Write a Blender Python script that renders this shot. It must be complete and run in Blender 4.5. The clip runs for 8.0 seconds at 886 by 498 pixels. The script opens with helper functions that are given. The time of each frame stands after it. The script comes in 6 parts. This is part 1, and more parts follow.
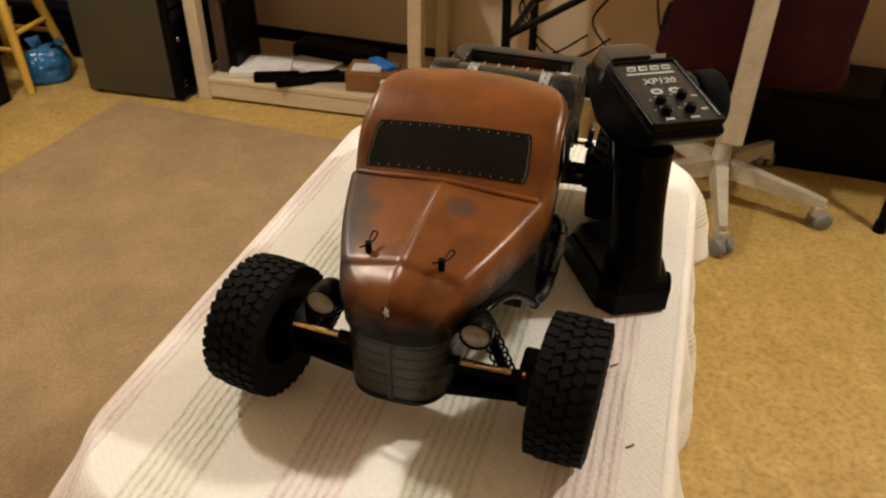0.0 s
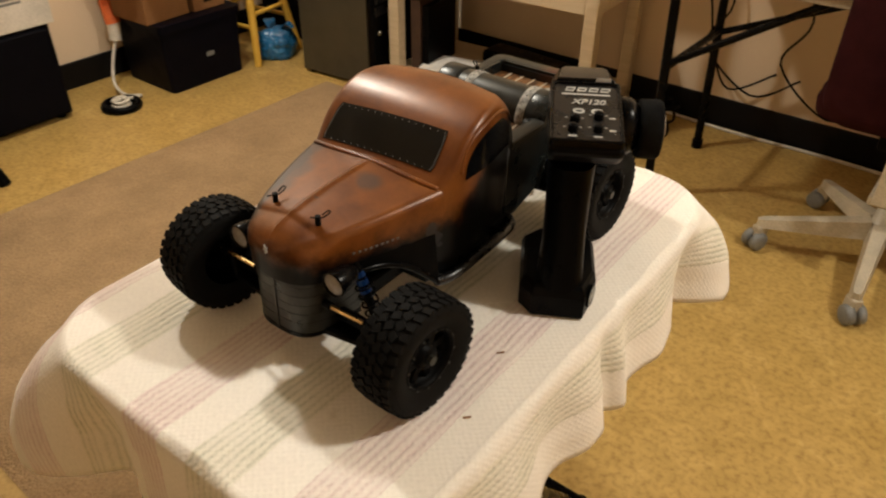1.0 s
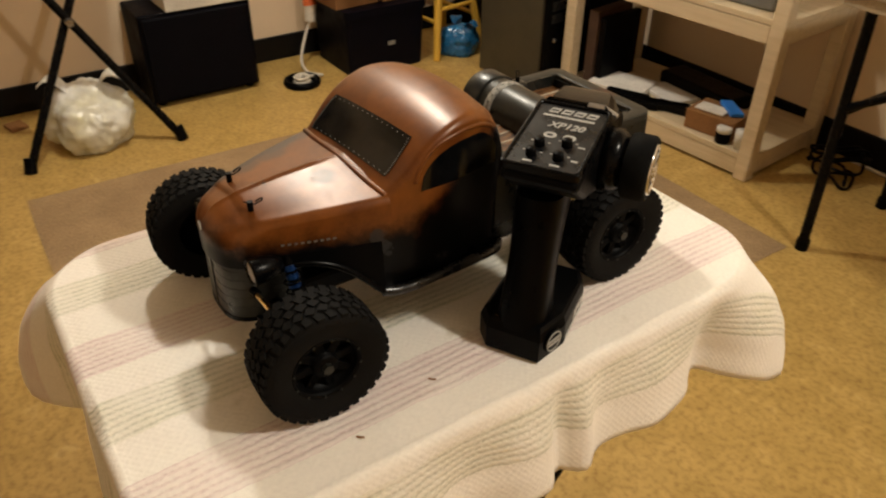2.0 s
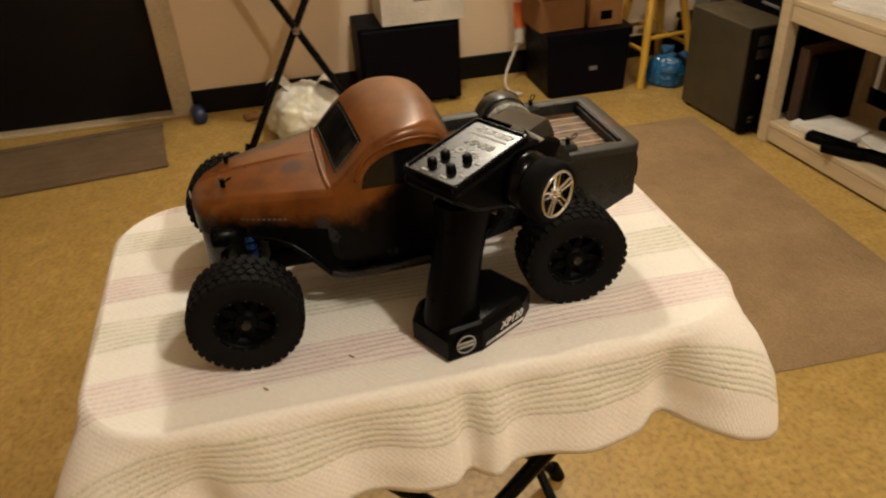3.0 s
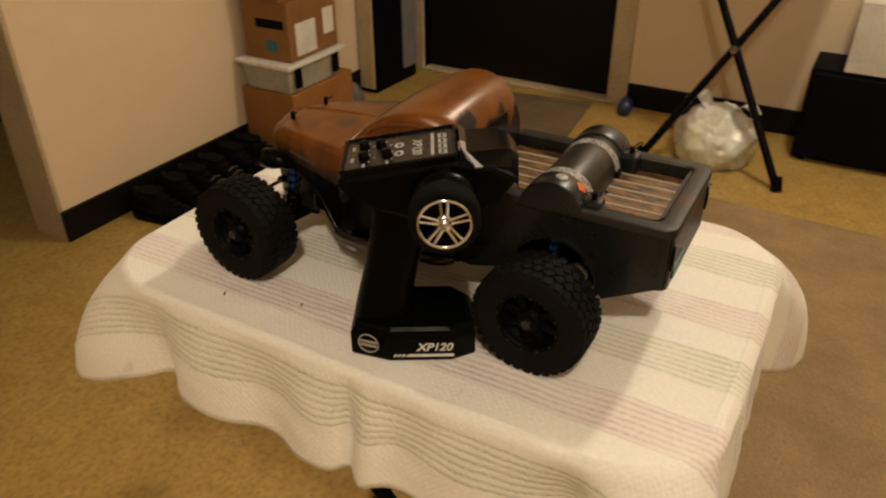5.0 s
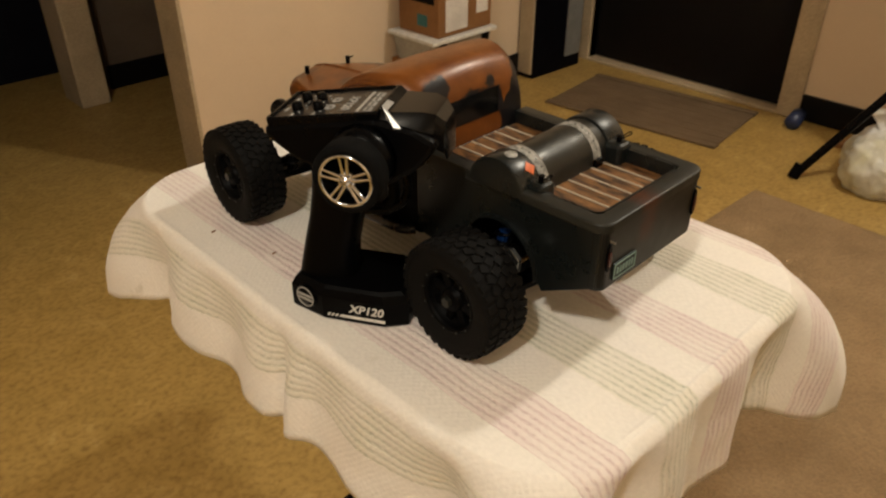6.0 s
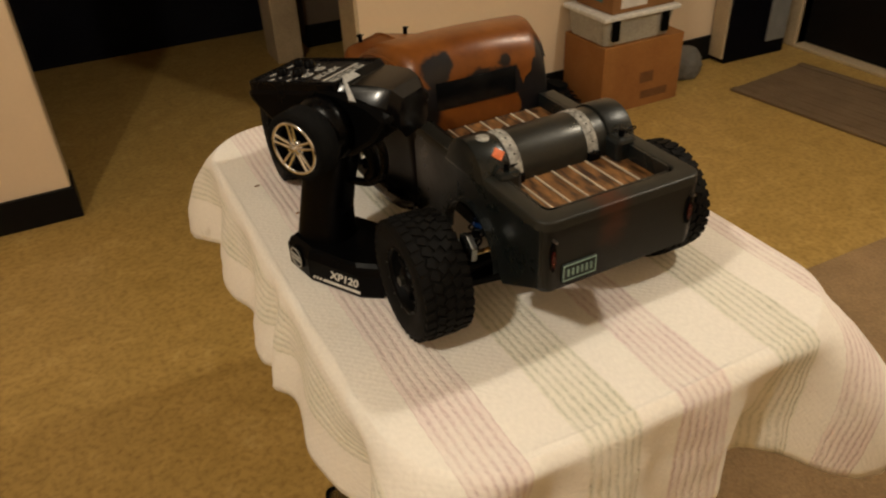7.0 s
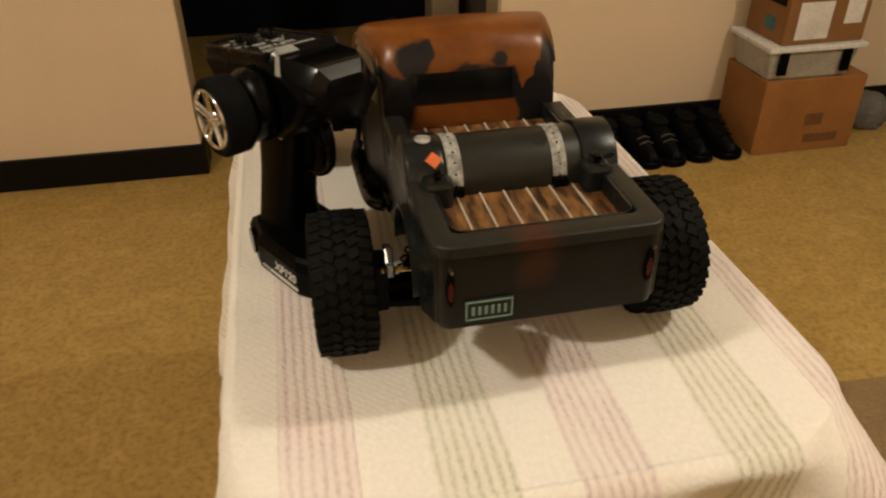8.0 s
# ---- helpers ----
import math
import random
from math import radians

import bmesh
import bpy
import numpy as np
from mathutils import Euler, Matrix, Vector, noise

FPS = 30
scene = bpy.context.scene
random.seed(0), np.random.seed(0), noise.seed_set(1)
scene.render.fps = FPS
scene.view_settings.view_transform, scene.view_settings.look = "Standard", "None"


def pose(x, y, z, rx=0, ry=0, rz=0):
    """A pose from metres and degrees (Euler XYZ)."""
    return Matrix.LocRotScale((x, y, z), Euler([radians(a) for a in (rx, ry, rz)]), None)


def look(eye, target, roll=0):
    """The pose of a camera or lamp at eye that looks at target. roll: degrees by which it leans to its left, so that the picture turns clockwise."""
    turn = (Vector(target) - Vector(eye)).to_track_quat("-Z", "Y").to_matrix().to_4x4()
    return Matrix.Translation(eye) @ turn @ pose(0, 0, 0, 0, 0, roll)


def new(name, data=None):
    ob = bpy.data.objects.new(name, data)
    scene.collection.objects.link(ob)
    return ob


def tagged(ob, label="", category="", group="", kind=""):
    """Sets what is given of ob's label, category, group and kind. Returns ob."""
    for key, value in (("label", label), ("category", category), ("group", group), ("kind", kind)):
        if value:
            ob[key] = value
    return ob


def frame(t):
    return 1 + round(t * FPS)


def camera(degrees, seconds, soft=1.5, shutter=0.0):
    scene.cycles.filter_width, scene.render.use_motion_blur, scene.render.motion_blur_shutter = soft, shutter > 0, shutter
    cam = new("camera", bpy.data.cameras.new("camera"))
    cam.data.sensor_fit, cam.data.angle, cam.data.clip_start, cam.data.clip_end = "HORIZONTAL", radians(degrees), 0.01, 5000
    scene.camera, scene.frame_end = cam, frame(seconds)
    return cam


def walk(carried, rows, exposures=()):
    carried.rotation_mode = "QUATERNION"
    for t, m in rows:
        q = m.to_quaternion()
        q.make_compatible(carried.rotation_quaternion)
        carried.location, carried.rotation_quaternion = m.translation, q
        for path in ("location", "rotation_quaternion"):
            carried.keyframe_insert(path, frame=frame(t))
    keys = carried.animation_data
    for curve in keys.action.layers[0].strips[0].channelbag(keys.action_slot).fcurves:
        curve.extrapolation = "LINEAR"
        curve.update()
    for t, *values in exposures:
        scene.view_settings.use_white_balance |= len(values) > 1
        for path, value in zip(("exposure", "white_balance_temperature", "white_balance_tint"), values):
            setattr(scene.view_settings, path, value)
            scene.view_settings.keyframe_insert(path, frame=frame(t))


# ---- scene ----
cam = camera(60.8, 8.0, soft=2.1, shutter=0.3)
PATH = [
    (0, (0.165, -0.602, 1.157), (-0.308, 0.952, -0.01), 1.4),
    (0.3, (0.208, -0.576, 1.183), (-0.382, 0.896, -0.036), 0.9),
    (0.5, (0.265, -0.58, 1.171), (-0.459, 0.883, 0.015), 0.4),
    (0.7, (0.344, -0.571, 1.173), (-0.502, 0.837, 0.033), 1.7),
    (1, (0.459, -0.558, 1.188), (-0.537, 0.743, 0.041), 0.7),
    (1.3, (0.526, -0.513, 1.188), (-0.605, 0.707, 0.078), 0.1),
    (1.5, (0.547, -0.47, 1.176), (-0.663, 0.679, 0.072), 0.4),
    (1.8, (0.572, -0.395, 1.171), (-0.726, 0.634, 0.049), 2.0),
    (2, (0.589, -0.363, 1.173), (-0.767, 0.566, 0.033), 0.7),
    (2.2, (0.606, -0.327, 1.178), (-0.825, 0.516, 0.063), -1.0),
    (3.3, (0.804, -0.05, 1.189), (-0.879, 0.152, 0.128), -2.1),
    (3.5, (0.802, -0.016, 1.172), (-0.908, 0.131, 0.145), -0.7),
    (3.6, (0.805, 0.01, 1.172), (-0.914, 0.123, 0.155), -0.1),
    (3.8, (0.788, 0.063, 1.159), (-0.927, 0.043, 0.132), 1.2),
    (4, (0.766, 0.115, 1.166), (-0.928, 0.006, 0.108), 2.5),
    (4.2, (0.741, 0.154, 1.171), (-0.936, -0.055, 0.1), 1.1),
    (4.4, (0.72, 0.191, 1.172), (-0.938, -0.134, 0.102), 0.1),
    (4.5, (0.712, 0.215, 1.168), (-0.927, -0.199, 0.1), -0.9),
    (4.7, (0.695, 0.281, 1.161), (-0.882, -0.335, 0.096), -1.2),
    (5.8, (0.564, 0.528, 1.134), (-0.697, -0.64, 0.11), 1.3),
    (6, (0.525, 0.546, 1.126), (-0.653, -0.671, 0.062), -0.0),
    (6.2, (0.492, 0.556, 1.124), (-0.595, -0.713, 0.024), -2.1),
    (6.4, (0.465, 0.571, 1.129), (-0.563, -0.751, 0.036), -2.4),
    (6.5, (0.452, 0.579, 1.129), (-0.537, -0.771, 0.035), -2.3),
    (6.8, (0.391, 0.624, 1.125), (-0.417, -0.827, 0.011), -2.2),
    (7, (0.347, 0.658, 1.121), (-0.373, -0.841, 0.009), -2.7),
    (7.2, (0.305, 0.686, 1.119), (-0.311, -0.858, 0.007), -2.8),
    (7.5, (0.249, 0.71, 1.114), (-0.271, -0.878, 0.015), -0.1),
    (7.8, (0.184, 0.682, 1.096), (-0.163, -0.964, 0.014), -1.9),
    (8, (0.145, 0.65, 1.076), (-0.172, -0.998, -0.012), -0.5),
]
walk(cam, [(t, look(eye, target, roll)) for t, eye, target, roll in PATH],
     exposures=[(0, 0.10, 6000, 10), (1, 0.07, 6100, 10), (2, -0.04, 6250, 10), (3.5, -0.24, 6450, 10), (4, -0.31, 6500, 10), (4.5, -0.48, 7000, 10), (6, -0.36, 6300, 10), (6.5, -0.46, 6550, 10), (7, -0.47, 6550, 10), (7.5, -0.46, 6600, 10), (8, -0.40, 6550, 10)])

# ---- light ----
world = bpy.data.worlds.new("world")
scene.world = world
world.use_nodes = True
world.node_tree.nodes["Background"].inputs[0].default_value = (1.0, 0.78, 0.5, 1)
world.node_tree.nodes["Background"].inputs[1].default_value = 0.003


def lamp(name, kind, m, energy, colour, size):
    data = bpy.data.lights.new(name, kind)
    data.energy, data.color = energy, colour
    if kind == "AREA":
        data.shape, data.size = "DISK", size
    else:
        data.shadow_soft_size = size
    ob = new(name, data)
    ob.matrix_world = m
    return ob


WARM = (1.0, 0.915, 0.765)
lamp("ceiling_bulb", "POINT", pose(-1.4, 0.45, 2.3), 77, WARM, 0.06)
lamp("ceiling_bulb", "POINT", pose(1.3, 0.75, 2.3), 81, WARM, 0.06)

# ---- materials ----


def node_mat(name):
    m = bpy.data.materials.new(name)
    m.use_nodes = True
    return m, m.node_tree.nodes, m.node_tree.links, m.node_tree.nodes["Principled BSDF"]


def surface(name, colour, rough=0.6, metal=0.0, other=None, scale=8.0, fine=120.0, bump=0.15, spread=0.25, coat=0.0, rough_var=0.12, dist=0.002, spec=0.5, grain=0.5):
    """A surface with broad stains and fine grain: colour wanders to other at a broad scale and darkens or lightens with the grain."""
    m, n, l, p = node_mat(name)
    other = other or tuple(c * (1 - spread) for c in colour)
    co = n.new("ShaderNodeTexCoord")
    big = n.new("ShaderNodeTexNoise")
    big.inputs["Scale"].default_value, big.inputs["Detail"].default_value, big.inputs["Roughness"].default_value = scale, 6, 0.65
    small = n.new("ShaderNodeTexNoise")
    small.inputs["Scale"].default_value, small.inputs["Detail"].default_value = fine, 4
    l.new(co.outputs["Object"], big.inputs["Vector"])
    l.new(co.outputs["Object"], small.inputs["Vector"])
    ramp = n.new("ShaderNodeValToRGB")
    ramp.color_ramp.elements[0].position, ramp.color_ramp.elements[1].position = 0.35, 0.65
    ramp.color_ramp.elements[0].color, ramp.color_ramp.elements[1].color = (*colour, 1), (*other, 1)
    l.new(big.outputs[0], ramp.inputs[0])
    mix = n.new("ShaderNodeMix")
    mix.data_type, mix.blend_type = "RGBA", "MULTIPLY"
    mix.inputs[0].default_value = grain
    grey = n.new("ShaderNodeMapRange")
    grey.inputs[1].default_value, grey.inputs[2].default_value, grey.inputs[3].default_value, grey.inputs[4].default_value = 0.3, 0.7, 0.7, 1.25
    l.new(small.outputs[0], grey.inputs[0])
    l.new(ramp.outputs[0], mix.inputs[6])
    l.new(grey.outputs[0], mix.inputs[7])
    l.new(mix.outputs[2], p.inputs["Base Color"])
    rr = n.new("ShaderNodeMapRange")
    rr.inputs[1].default_value, rr.inputs[2].default_value = 0.3, 0.7
    rr.inputs[3].default_value, rr.inputs[4].default_value = max(0.03, rough - rough_var), min(1, rough + rough_var)
    l.new(big.outputs[0], rr.inputs[0])
    l.new(rr.outputs[0], p.inputs["Roughness"])
    p.inputs["Metallic"].default_value = metal
    p.inputs["Coat Weight"].default_value = coat
    p.inputs["Specular IOR Level"].default_value = spec
    if bump:
        b = n.new("ShaderNodeBump")
        b.inputs["Strength"].default_value, b.inputs["Distance"].default_value = bump, dist
        l.new(small.outputs[0], b.inputs["Height"])
        l.new(b.outputs[0], p.inputs["Normal"])
    return m


def floor_material():
    """Mottled ochre sheet vinyl with a brushed fleck."""
    m, n, l, p = node_mat("mottled_vinyl")
    co = n.new("ShaderNodeTexCoord")
    a = n.new("ShaderNodeTexNoise")
    a.inputs["Scale"].default_value, a.inputs["Detail"].default_value, a.inputs["Distortion"].default_value = 14, 8, 1.2
    b = n.new("ShaderNodeTexNoise")
    b.inputs["Scale"].default_value, b.inputs["Detail"].default_value = 75, 6
    c = n.new("ShaderNodeTexNoise")
    c.inputs["Scale"].default_value, c.inputs["Detail"].default_value = 1.6, 3
    for t in (a, b, c):
        l.new(co.outputs["Object"], t.inputs["Vector"])
    r = n.new("ShaderNodeValToRGB")
    e = r.color_ramp.elements
    e[0].position, e[0].color = 0.3, (0.39, 0.255, 0.070, 1)
    e[1].position, e[1].color = 0.62, (0.475, 0.318, 0.098, 1)
    k = e.new(0.74)
    k.color = (0.53, 0.372, 0.138, 1)
    l.new(a.outputs[0], r.inputs[0])
    r2 = n.new("ShaderNodeValToRGB")
    e = r2.color_ramp.elements
    e[0].position, e[0].color = 0.30, (0.62, 0.55, 0.42, 1)
    e[1].position, e[1].color = 0.55, (1, 1, 1, 1)
    l.new(b.outputs[0], r2.inputs[0])
    x = n.new("ShaderNodeMix")
    x.data_type, x.blend_type = "RGBA", "MULTIPLY"
    x.inputs[0].default_value = 0.8
    l.new(r.outputs[0], x.inputs[6])
    l.new(r2.outputs[0], x.inputs[7])
    l.new(x.outputs[2], p.inputs["Base Color"])
    rr = n.new("ShaderNodeMapRange")
    rr.inputs[3].default_value, rr.inputs[4].default_value = 0.28, 0.55
    l.new(c.outputs[0], rr.inputs[0])
    l.new(rr.outputs[0], p.inputs["Roughness"])
    bu = n.new("ShaderNodeBump")
    bu.inputs["Strength"].default_value, bu.inputs["Distance"].default_value = 0.12, 0.002
    l.new(b.outputs[0], bu.inputs["Height"])
    l.new(bu.outputs[0], p.inputs["Normal"])
    return m


def cloth_material():
    """Cream waffle cotton with woven bundles of pink and of green threads; the UV map holds the flat cloth in metres."""
    m, n, l, p = node_mat("striped_cotton")
    uv = n.new("ShaderNodeUVMap")
    uv.uv_map = "cloth"
    sep = n.new("ShaderNodeSeparateXYZ")
    l.new(uv.outputs[0], sep.inputs[0])
    wob = n.new("ShaderNodeTexNoise")
    wob.inputs["Scale"].default_value, wob.inputs["Detail"].default_value = 9, 2
    l.new(uv.outputs[0], wob.inputs["Vector"])

    def math(op, a, b=None):
        k = n.new("ShaderNodeMath")
        k.operation = op
        for i, v in enumerate((a, b)):
            if v is None:
                continue
            if isinstance(v, (int, float)):
                k.inputs[i].default_value = v
            else:
                l.new(v, k.inputs[i])
        return k.outputs[0]

    fine = n.new("ShaderNodeTexNoise")
    fine.inputs["Scale"].default_value, fine.inputs["Detail"].default_value = 110, 2
    l.new(uv.outputs[0], fine.inputs["Vector"])
    u = math("ADD", sep.outputs[0], math("MULTIPLY", math("SUBTRACT", wob.outputs[0], 0.5), 0.007))
    u = math("ADD", u, math("MULTIPLY", math("SUBTRACT", fine.outputs[0], 0.5), 0.0030))
    # washed-out stretches
    fade_noise = n.new("ShaderNodeTexNoise")
    fade_noise.inputs["Scale"].default_value, fade_noise.inputs["Detail"].default_value = 17, 4
    l.new(uv.outputs[0], fade_noise.inputs["Vector"])
    fade_range = n.new("ShaderNodeMapRange")
    fade_range.inputs[1].default_value, fade_range.inputs[2].default_value = 0.32, 0.66
    fade_range.inputs[3].default_value, fade_range.inputs[4].default_value = 0.45, 1.15
    l.new(fade_noise.outputs[0], fade_range.inputs[0])
    fade = fade_range.outputs[0]
    # seven threads, 7.6 mm apart, in each bundle
    thread_ramp = n.new("ShaderNodeMapRange")
    thread_ramp.interpolation_type = "SMOOTHSTEP"
    thread_ramp.inputs[1].default_value, thread_ramp.inputs[2].default_value = 0.0026, 0.0005
    l.new(math("PINGPONG", math("ADD", u, 10.0018), 0.0038), thread_ramp.inputs[0])
    thread = thread_ramp.outputs[0]
    dash = n.new("ShaderNodeTexNoise")
    dash.inputs["Scale"].default_value, dash.inputs["Detail"].default_value = 1.0, 2
    mp = n.new("ShaderNodeMapping")
    mp.inputs["Scale"].default_value = (420, 190, 1)
    l.new(uv.outputs[0], mp.inputs["Vector"])
    l.new(mp.outputs[0], dash.inputs["Vector"])
    thread = math("MULTIPLY", thread, math("MULTIPLY", math("SUBTRACT", dash.outputs[0], 0.18), 1.7))

    def band(centre):
        return math("LESS_THAN", math("ABSOLUTE", math("SUBTRACT", u, centre)), 0.0262)

    pink = math("MAXIMUM", math("MAXIMUM", band(0.163), band(-0.031)), band(-0.232))
    green = math("MAXIMUM", math("MAXIMUM", band(0.061), band(-0.137)), math("MAXIMUM", band(0.271), band(-0.335)))
    base = n.new("ShaderNodeValToRGB")
    base.color_ramp.elements[0].color, base.color_ramp.elements[1].color = (0.90, 0.85, 0.765, 1), (0.93, 0.89, 0.825, 1)
    l.new(wob.outputs[0], base.inputs[0])
    last = base.outputs[0]
    for mask, tint, line in ((pink, (0.80, 0.63, 0.62, 1), (0.48, 0.29, 0.30, 1)), (green, (0.75, 0.73, 0.56, 1), (0.27, 0.30, 0.18, 1))):
        for w, col in ((math("MULTIPLY", math("MULTIPLY", mask, fade), 0.42), tint), (math("MULTIPLY", math("MULTIPLY", math("MULTIPLY", mask, thread), fade), 0.56), line)):
            x = n.new("ShaderNodeMix")
            x.data_type = "RGBA"
            l.new(w, x.inputs[0])
            l.new(last, x.inputs[6])
            x.inputs[7].default_value = col
            last = x.outputs[2]
    # a few old stains
    st = n.new("ShaderNodeTexNoise")
    st.inputs["Scale"].default_value, st.inputs["Detail"].default_value = 11, 7
    l.new(uv.outputs[0], st.inputs["Vector"])
    sr = n.new("ShaderNodeMapRange")
    sr.inputs[1].default_value, sr.inputs[2].default_value, sr.inputs[4].default_value = 0.68, 0.74, 0.45
    l.new(st.outputs[0], sr.inputs[0])
    x = n.new("ShaderNodeMix")
    x.data_type = "RGBA"
    l.new(sr.outputs[0], x.inputs[0])
    l.new(last, x.inputs[6])
    x.inputs[7].default_value = (0.45, 0.38, 0.24, 1)
    nub = n.new("ShaderNodeMix")
    nub.data_type, nub.blend_type = "RGBA", "MULTIPLY"
    nub.inputs[0].default_value = 1.0
    l.new(x.outputs[2], nub.inputs[6])
    l.new(nub.outputs[2], p.inputs["Base Color"])
    p.inputs["Roughness"].default_value = 0.95
    p.inputs["Sheen Weight"].default_value = 0.2
    wv = n.new("ShaderNodeTexNoise")
    wv.inputs["Scale"].default_value, wv.inputs["Detail"].default_value = 1, 3
    mp2 = n.new("ShaderNodeMapping")
    mp2.inputs["Scale"].default_value = (270, 190, 1)
    l.new(uv.outputs[0], mp2.inputs["Vector"])
    l.new(mp2.outputs[0], wv.inputs["Vector"])
    shade = n.new("ShaderNodeMapRange")
    shade.inputs[1].default_value, shade.inputs[2].default_value, shade.inputs[3].default_value, shade.inputs[4].default_value = 0.3, 0.7, 0.95, 1.03
    l.new(wv.outputs[0], shade.inputs[0])
    l.new(shade.outputs[0], nub.inputs[7])
    waffle = math("MULTIPLY", math("SINE", math("MULTIPLY", u, 826.7)), math("SINE", math("MULTIPLY", sep.outputs[1], 900.0)))
    h = math("ADD", math("MULTIPLY", wv.outputs[0], 0.7), math("MULTIPLY", math("MULTIPLY", math("MAXIMUM", pink, green), thread), -1.1))
    h = math("ADD", h, math("MULTIPLY", waffle, 0.13))
    bu = n.new("ShaderNodeBump")
    bu.inputs["Strength"].default_value, bu.inputs["Distance"].default_value = 0.6, 0.0013
    l.new(h, bu.inputs["Height"])
    l.new(bu.outputs[0], p.inputs["Normal"])
    return m


def paint_material():
    """Copper lacquer worn through to grey primer in patches, sprayed black along the sills."""
    m, n, l, p = node_mat("copper_paint")
    co = n.new("ShaderNodeTexCoord")
    sep = n.new("ShaderNodeSeparateXYZ")
    l.new(co.outputs["Object"], sep.inputs[0])
    a = n.new("ShaderNodeTexNoise")
    a.inputs["Scale"].default_value, a.inputs["Detail"].default_value, a.inputs["Roughness"].default_value = 26, 7, 0.62
    mp = n.new("ShaderNodeMapping")
    mp.inputs["Location"].default_value = (0.31, 0.17, 0.4)
    l.new(co.outputs["Object"], mp.inputs["Vector"])
    l.new(mp.outputs[0], a.inputs["Vector"])
    s = n.new("ShaderNodeTexNoise")
    s.inputs["Scale"].default_value, s.inputs["Detail"].default_value = 160, 5
    l.new(co.outputs["Object"], s.inputs["Vector"])
    cop = n.new("ShaderNodeValToRGB")
    e = cop.color_ramp.elements
    e[0].position, e[0].color = 0.3, (0.098, 0.027, 0.0045, 1)
    e[1].position, e[1].color = 0.7, (0.212, 0.068, 0.0098, 1)
    l.new(a.outputs[0], cop.inputs[0])
    # spray line: black below the shoulder, rising towards the back of the cab sides
    wob = n.new("ShaderNodeMath")
    wob.operation = "MULTIPLY_ADD"
    wob.inputs[1].default_value, wob.inputs[2].default_value = 0.05, -0.025
    l.new(a.outputs[0], wob.inputs[0])
    zz = n.new("ShaderNodeMath")
    zz.operation = "ADD"
    rise = n.new("ShaderNodeMapRange")
    rise.interpolation_type = "SMOOTHSTEP"
    rise.inputs[1].default_value, rise.inputs[2].default_value, rise.inputs[3].default_value, rise.inputs[4].default_value = -0.056, 0.022, 0.006, -0.060
    l.new(sep.outputs[1], rise.inputs[0])
    ax = n.new("ShaderNodeMath")
    ax.operation = "ABSOLUTE"
    l.new(sep.outputs[0], ax.inputs[0])
    flank = n.new("ShaderNodeMapRange")
    flank.inputs[1].default_value, flank.inputs[2].default_value = 0.058, 0.076
    l.new(ax.outputs[0], flank.inputs[0])
    rf = n.new("ShaderNodeMath")
    rf.operation = "MULTIPLY_ADD"
    l.new(rise.outputs[0], rf.inputs[0])
    l.new(flank.outputs[0], rf.inputs[1])
    l.new(wob.outputs[0], rf.inputs[2])
    back = n.new("ShaderNodeMapRange")
    back.inputs[1].default_value, back.inputs[2].default_value, back.inputs[4].default_value = 0.034, 0.040, 0.03
    l.new(sep.outputs[1], back.inputs[0])
    zb = n.new("ShaderNodeMath")
    zb.operation = "ADD"
    l.new(sep.outputs[2], zb.inputs[0])
    l.new(back.outputs[0], zb.inputs[1])
    l.new(zb.outputs[0], zz.inputs[0])
    l.new(rf.outputs[0], zz.inputs[1])
    fade = n.new("ShaderNodeMapRange")
    fade.interpolation_type = "SMOOTHSTEP"
    fade.inputs[1].default_value, fade.inputs[2].default_value = 0.110, 0.142
    l.new(zz.outputs[0], fade.inputs[0])
    x1 = n.new("ShaderNodeMix")
    x1.data_type = "RGBA"
    x1.inputs[6].default_value = (0.0032, 0.0033, 0.0036, 1)
    l.new(fade.outputs[0], x1.inputs[0])
    l.new(cop.outputs[0], x1.inputs[7])
    # primer patches
    b = n.new("ShaderNodeTexNoise")
    b.inputs["Scale"].default_value, b.inputs["Detail"].default_value, b.inputs["Roughness"].default_value = 17, 4, 0.55
    mp2 = n.new("ShaderNodeMapping")
    mp2.inputs["Location"].default_value = (1.37, 0.62, 0.21)
    l.new(co.outputs["Object"], mp2.inputs["Vector"])
    l.new(mp2.outputs[0], b.inputs["Vector"])
    br = n.new("ShaderNodeMapRange")
    br.inputs[1].default_value, br.inputs[2].default_value, br.inputs[4].default_value = 0.655, 0.68, 0.85
    l.new(b.outputs[0], br.inputs[0])
    worn = br.outputs[0]
    # larger rubbed spots: on the bonnet, beside the windscreen and down the back of the cab
    for px, py, pz, size in ((0.024, -0.118, 0.157, 0.021), (-0.058, -0.135, 0.146, 0.030), (-0.050, -0.165, 0.142, 0.026), (-0.074, -0.10, 0.15, 0.030), (-0.070, 0.043, 0.160, 0.030)):
        mq = n.new("ShaderNodeMapping")
        mq.inputs["Location"].default_value, mq.inputs["Scale"].default_value = (-px / size, -py / size, -pz / size), (1 / size,) * 3
        l.new(co.outputs["Object"], mq.inputs["Vector"])
        g = n.new("ShaderNodeTexGradient")
        g.gradient_type = "SPHERICAL"
        l.new(mq.outputs[0], g.inputs["Vector"])
        k = n.new("ShaderNodeMath")
        k.operation = "MULTIPLY_ADD"
        k.inputs[1].default_value = 1.4
        l.new(a.outputs[0], k.inputs[0])
        l.new(g.outputs[0], k.inputs[2])
        q = n.new("ShaderNodeMapRange")
        q.interpolation_type = "SMOOTHSTEP"
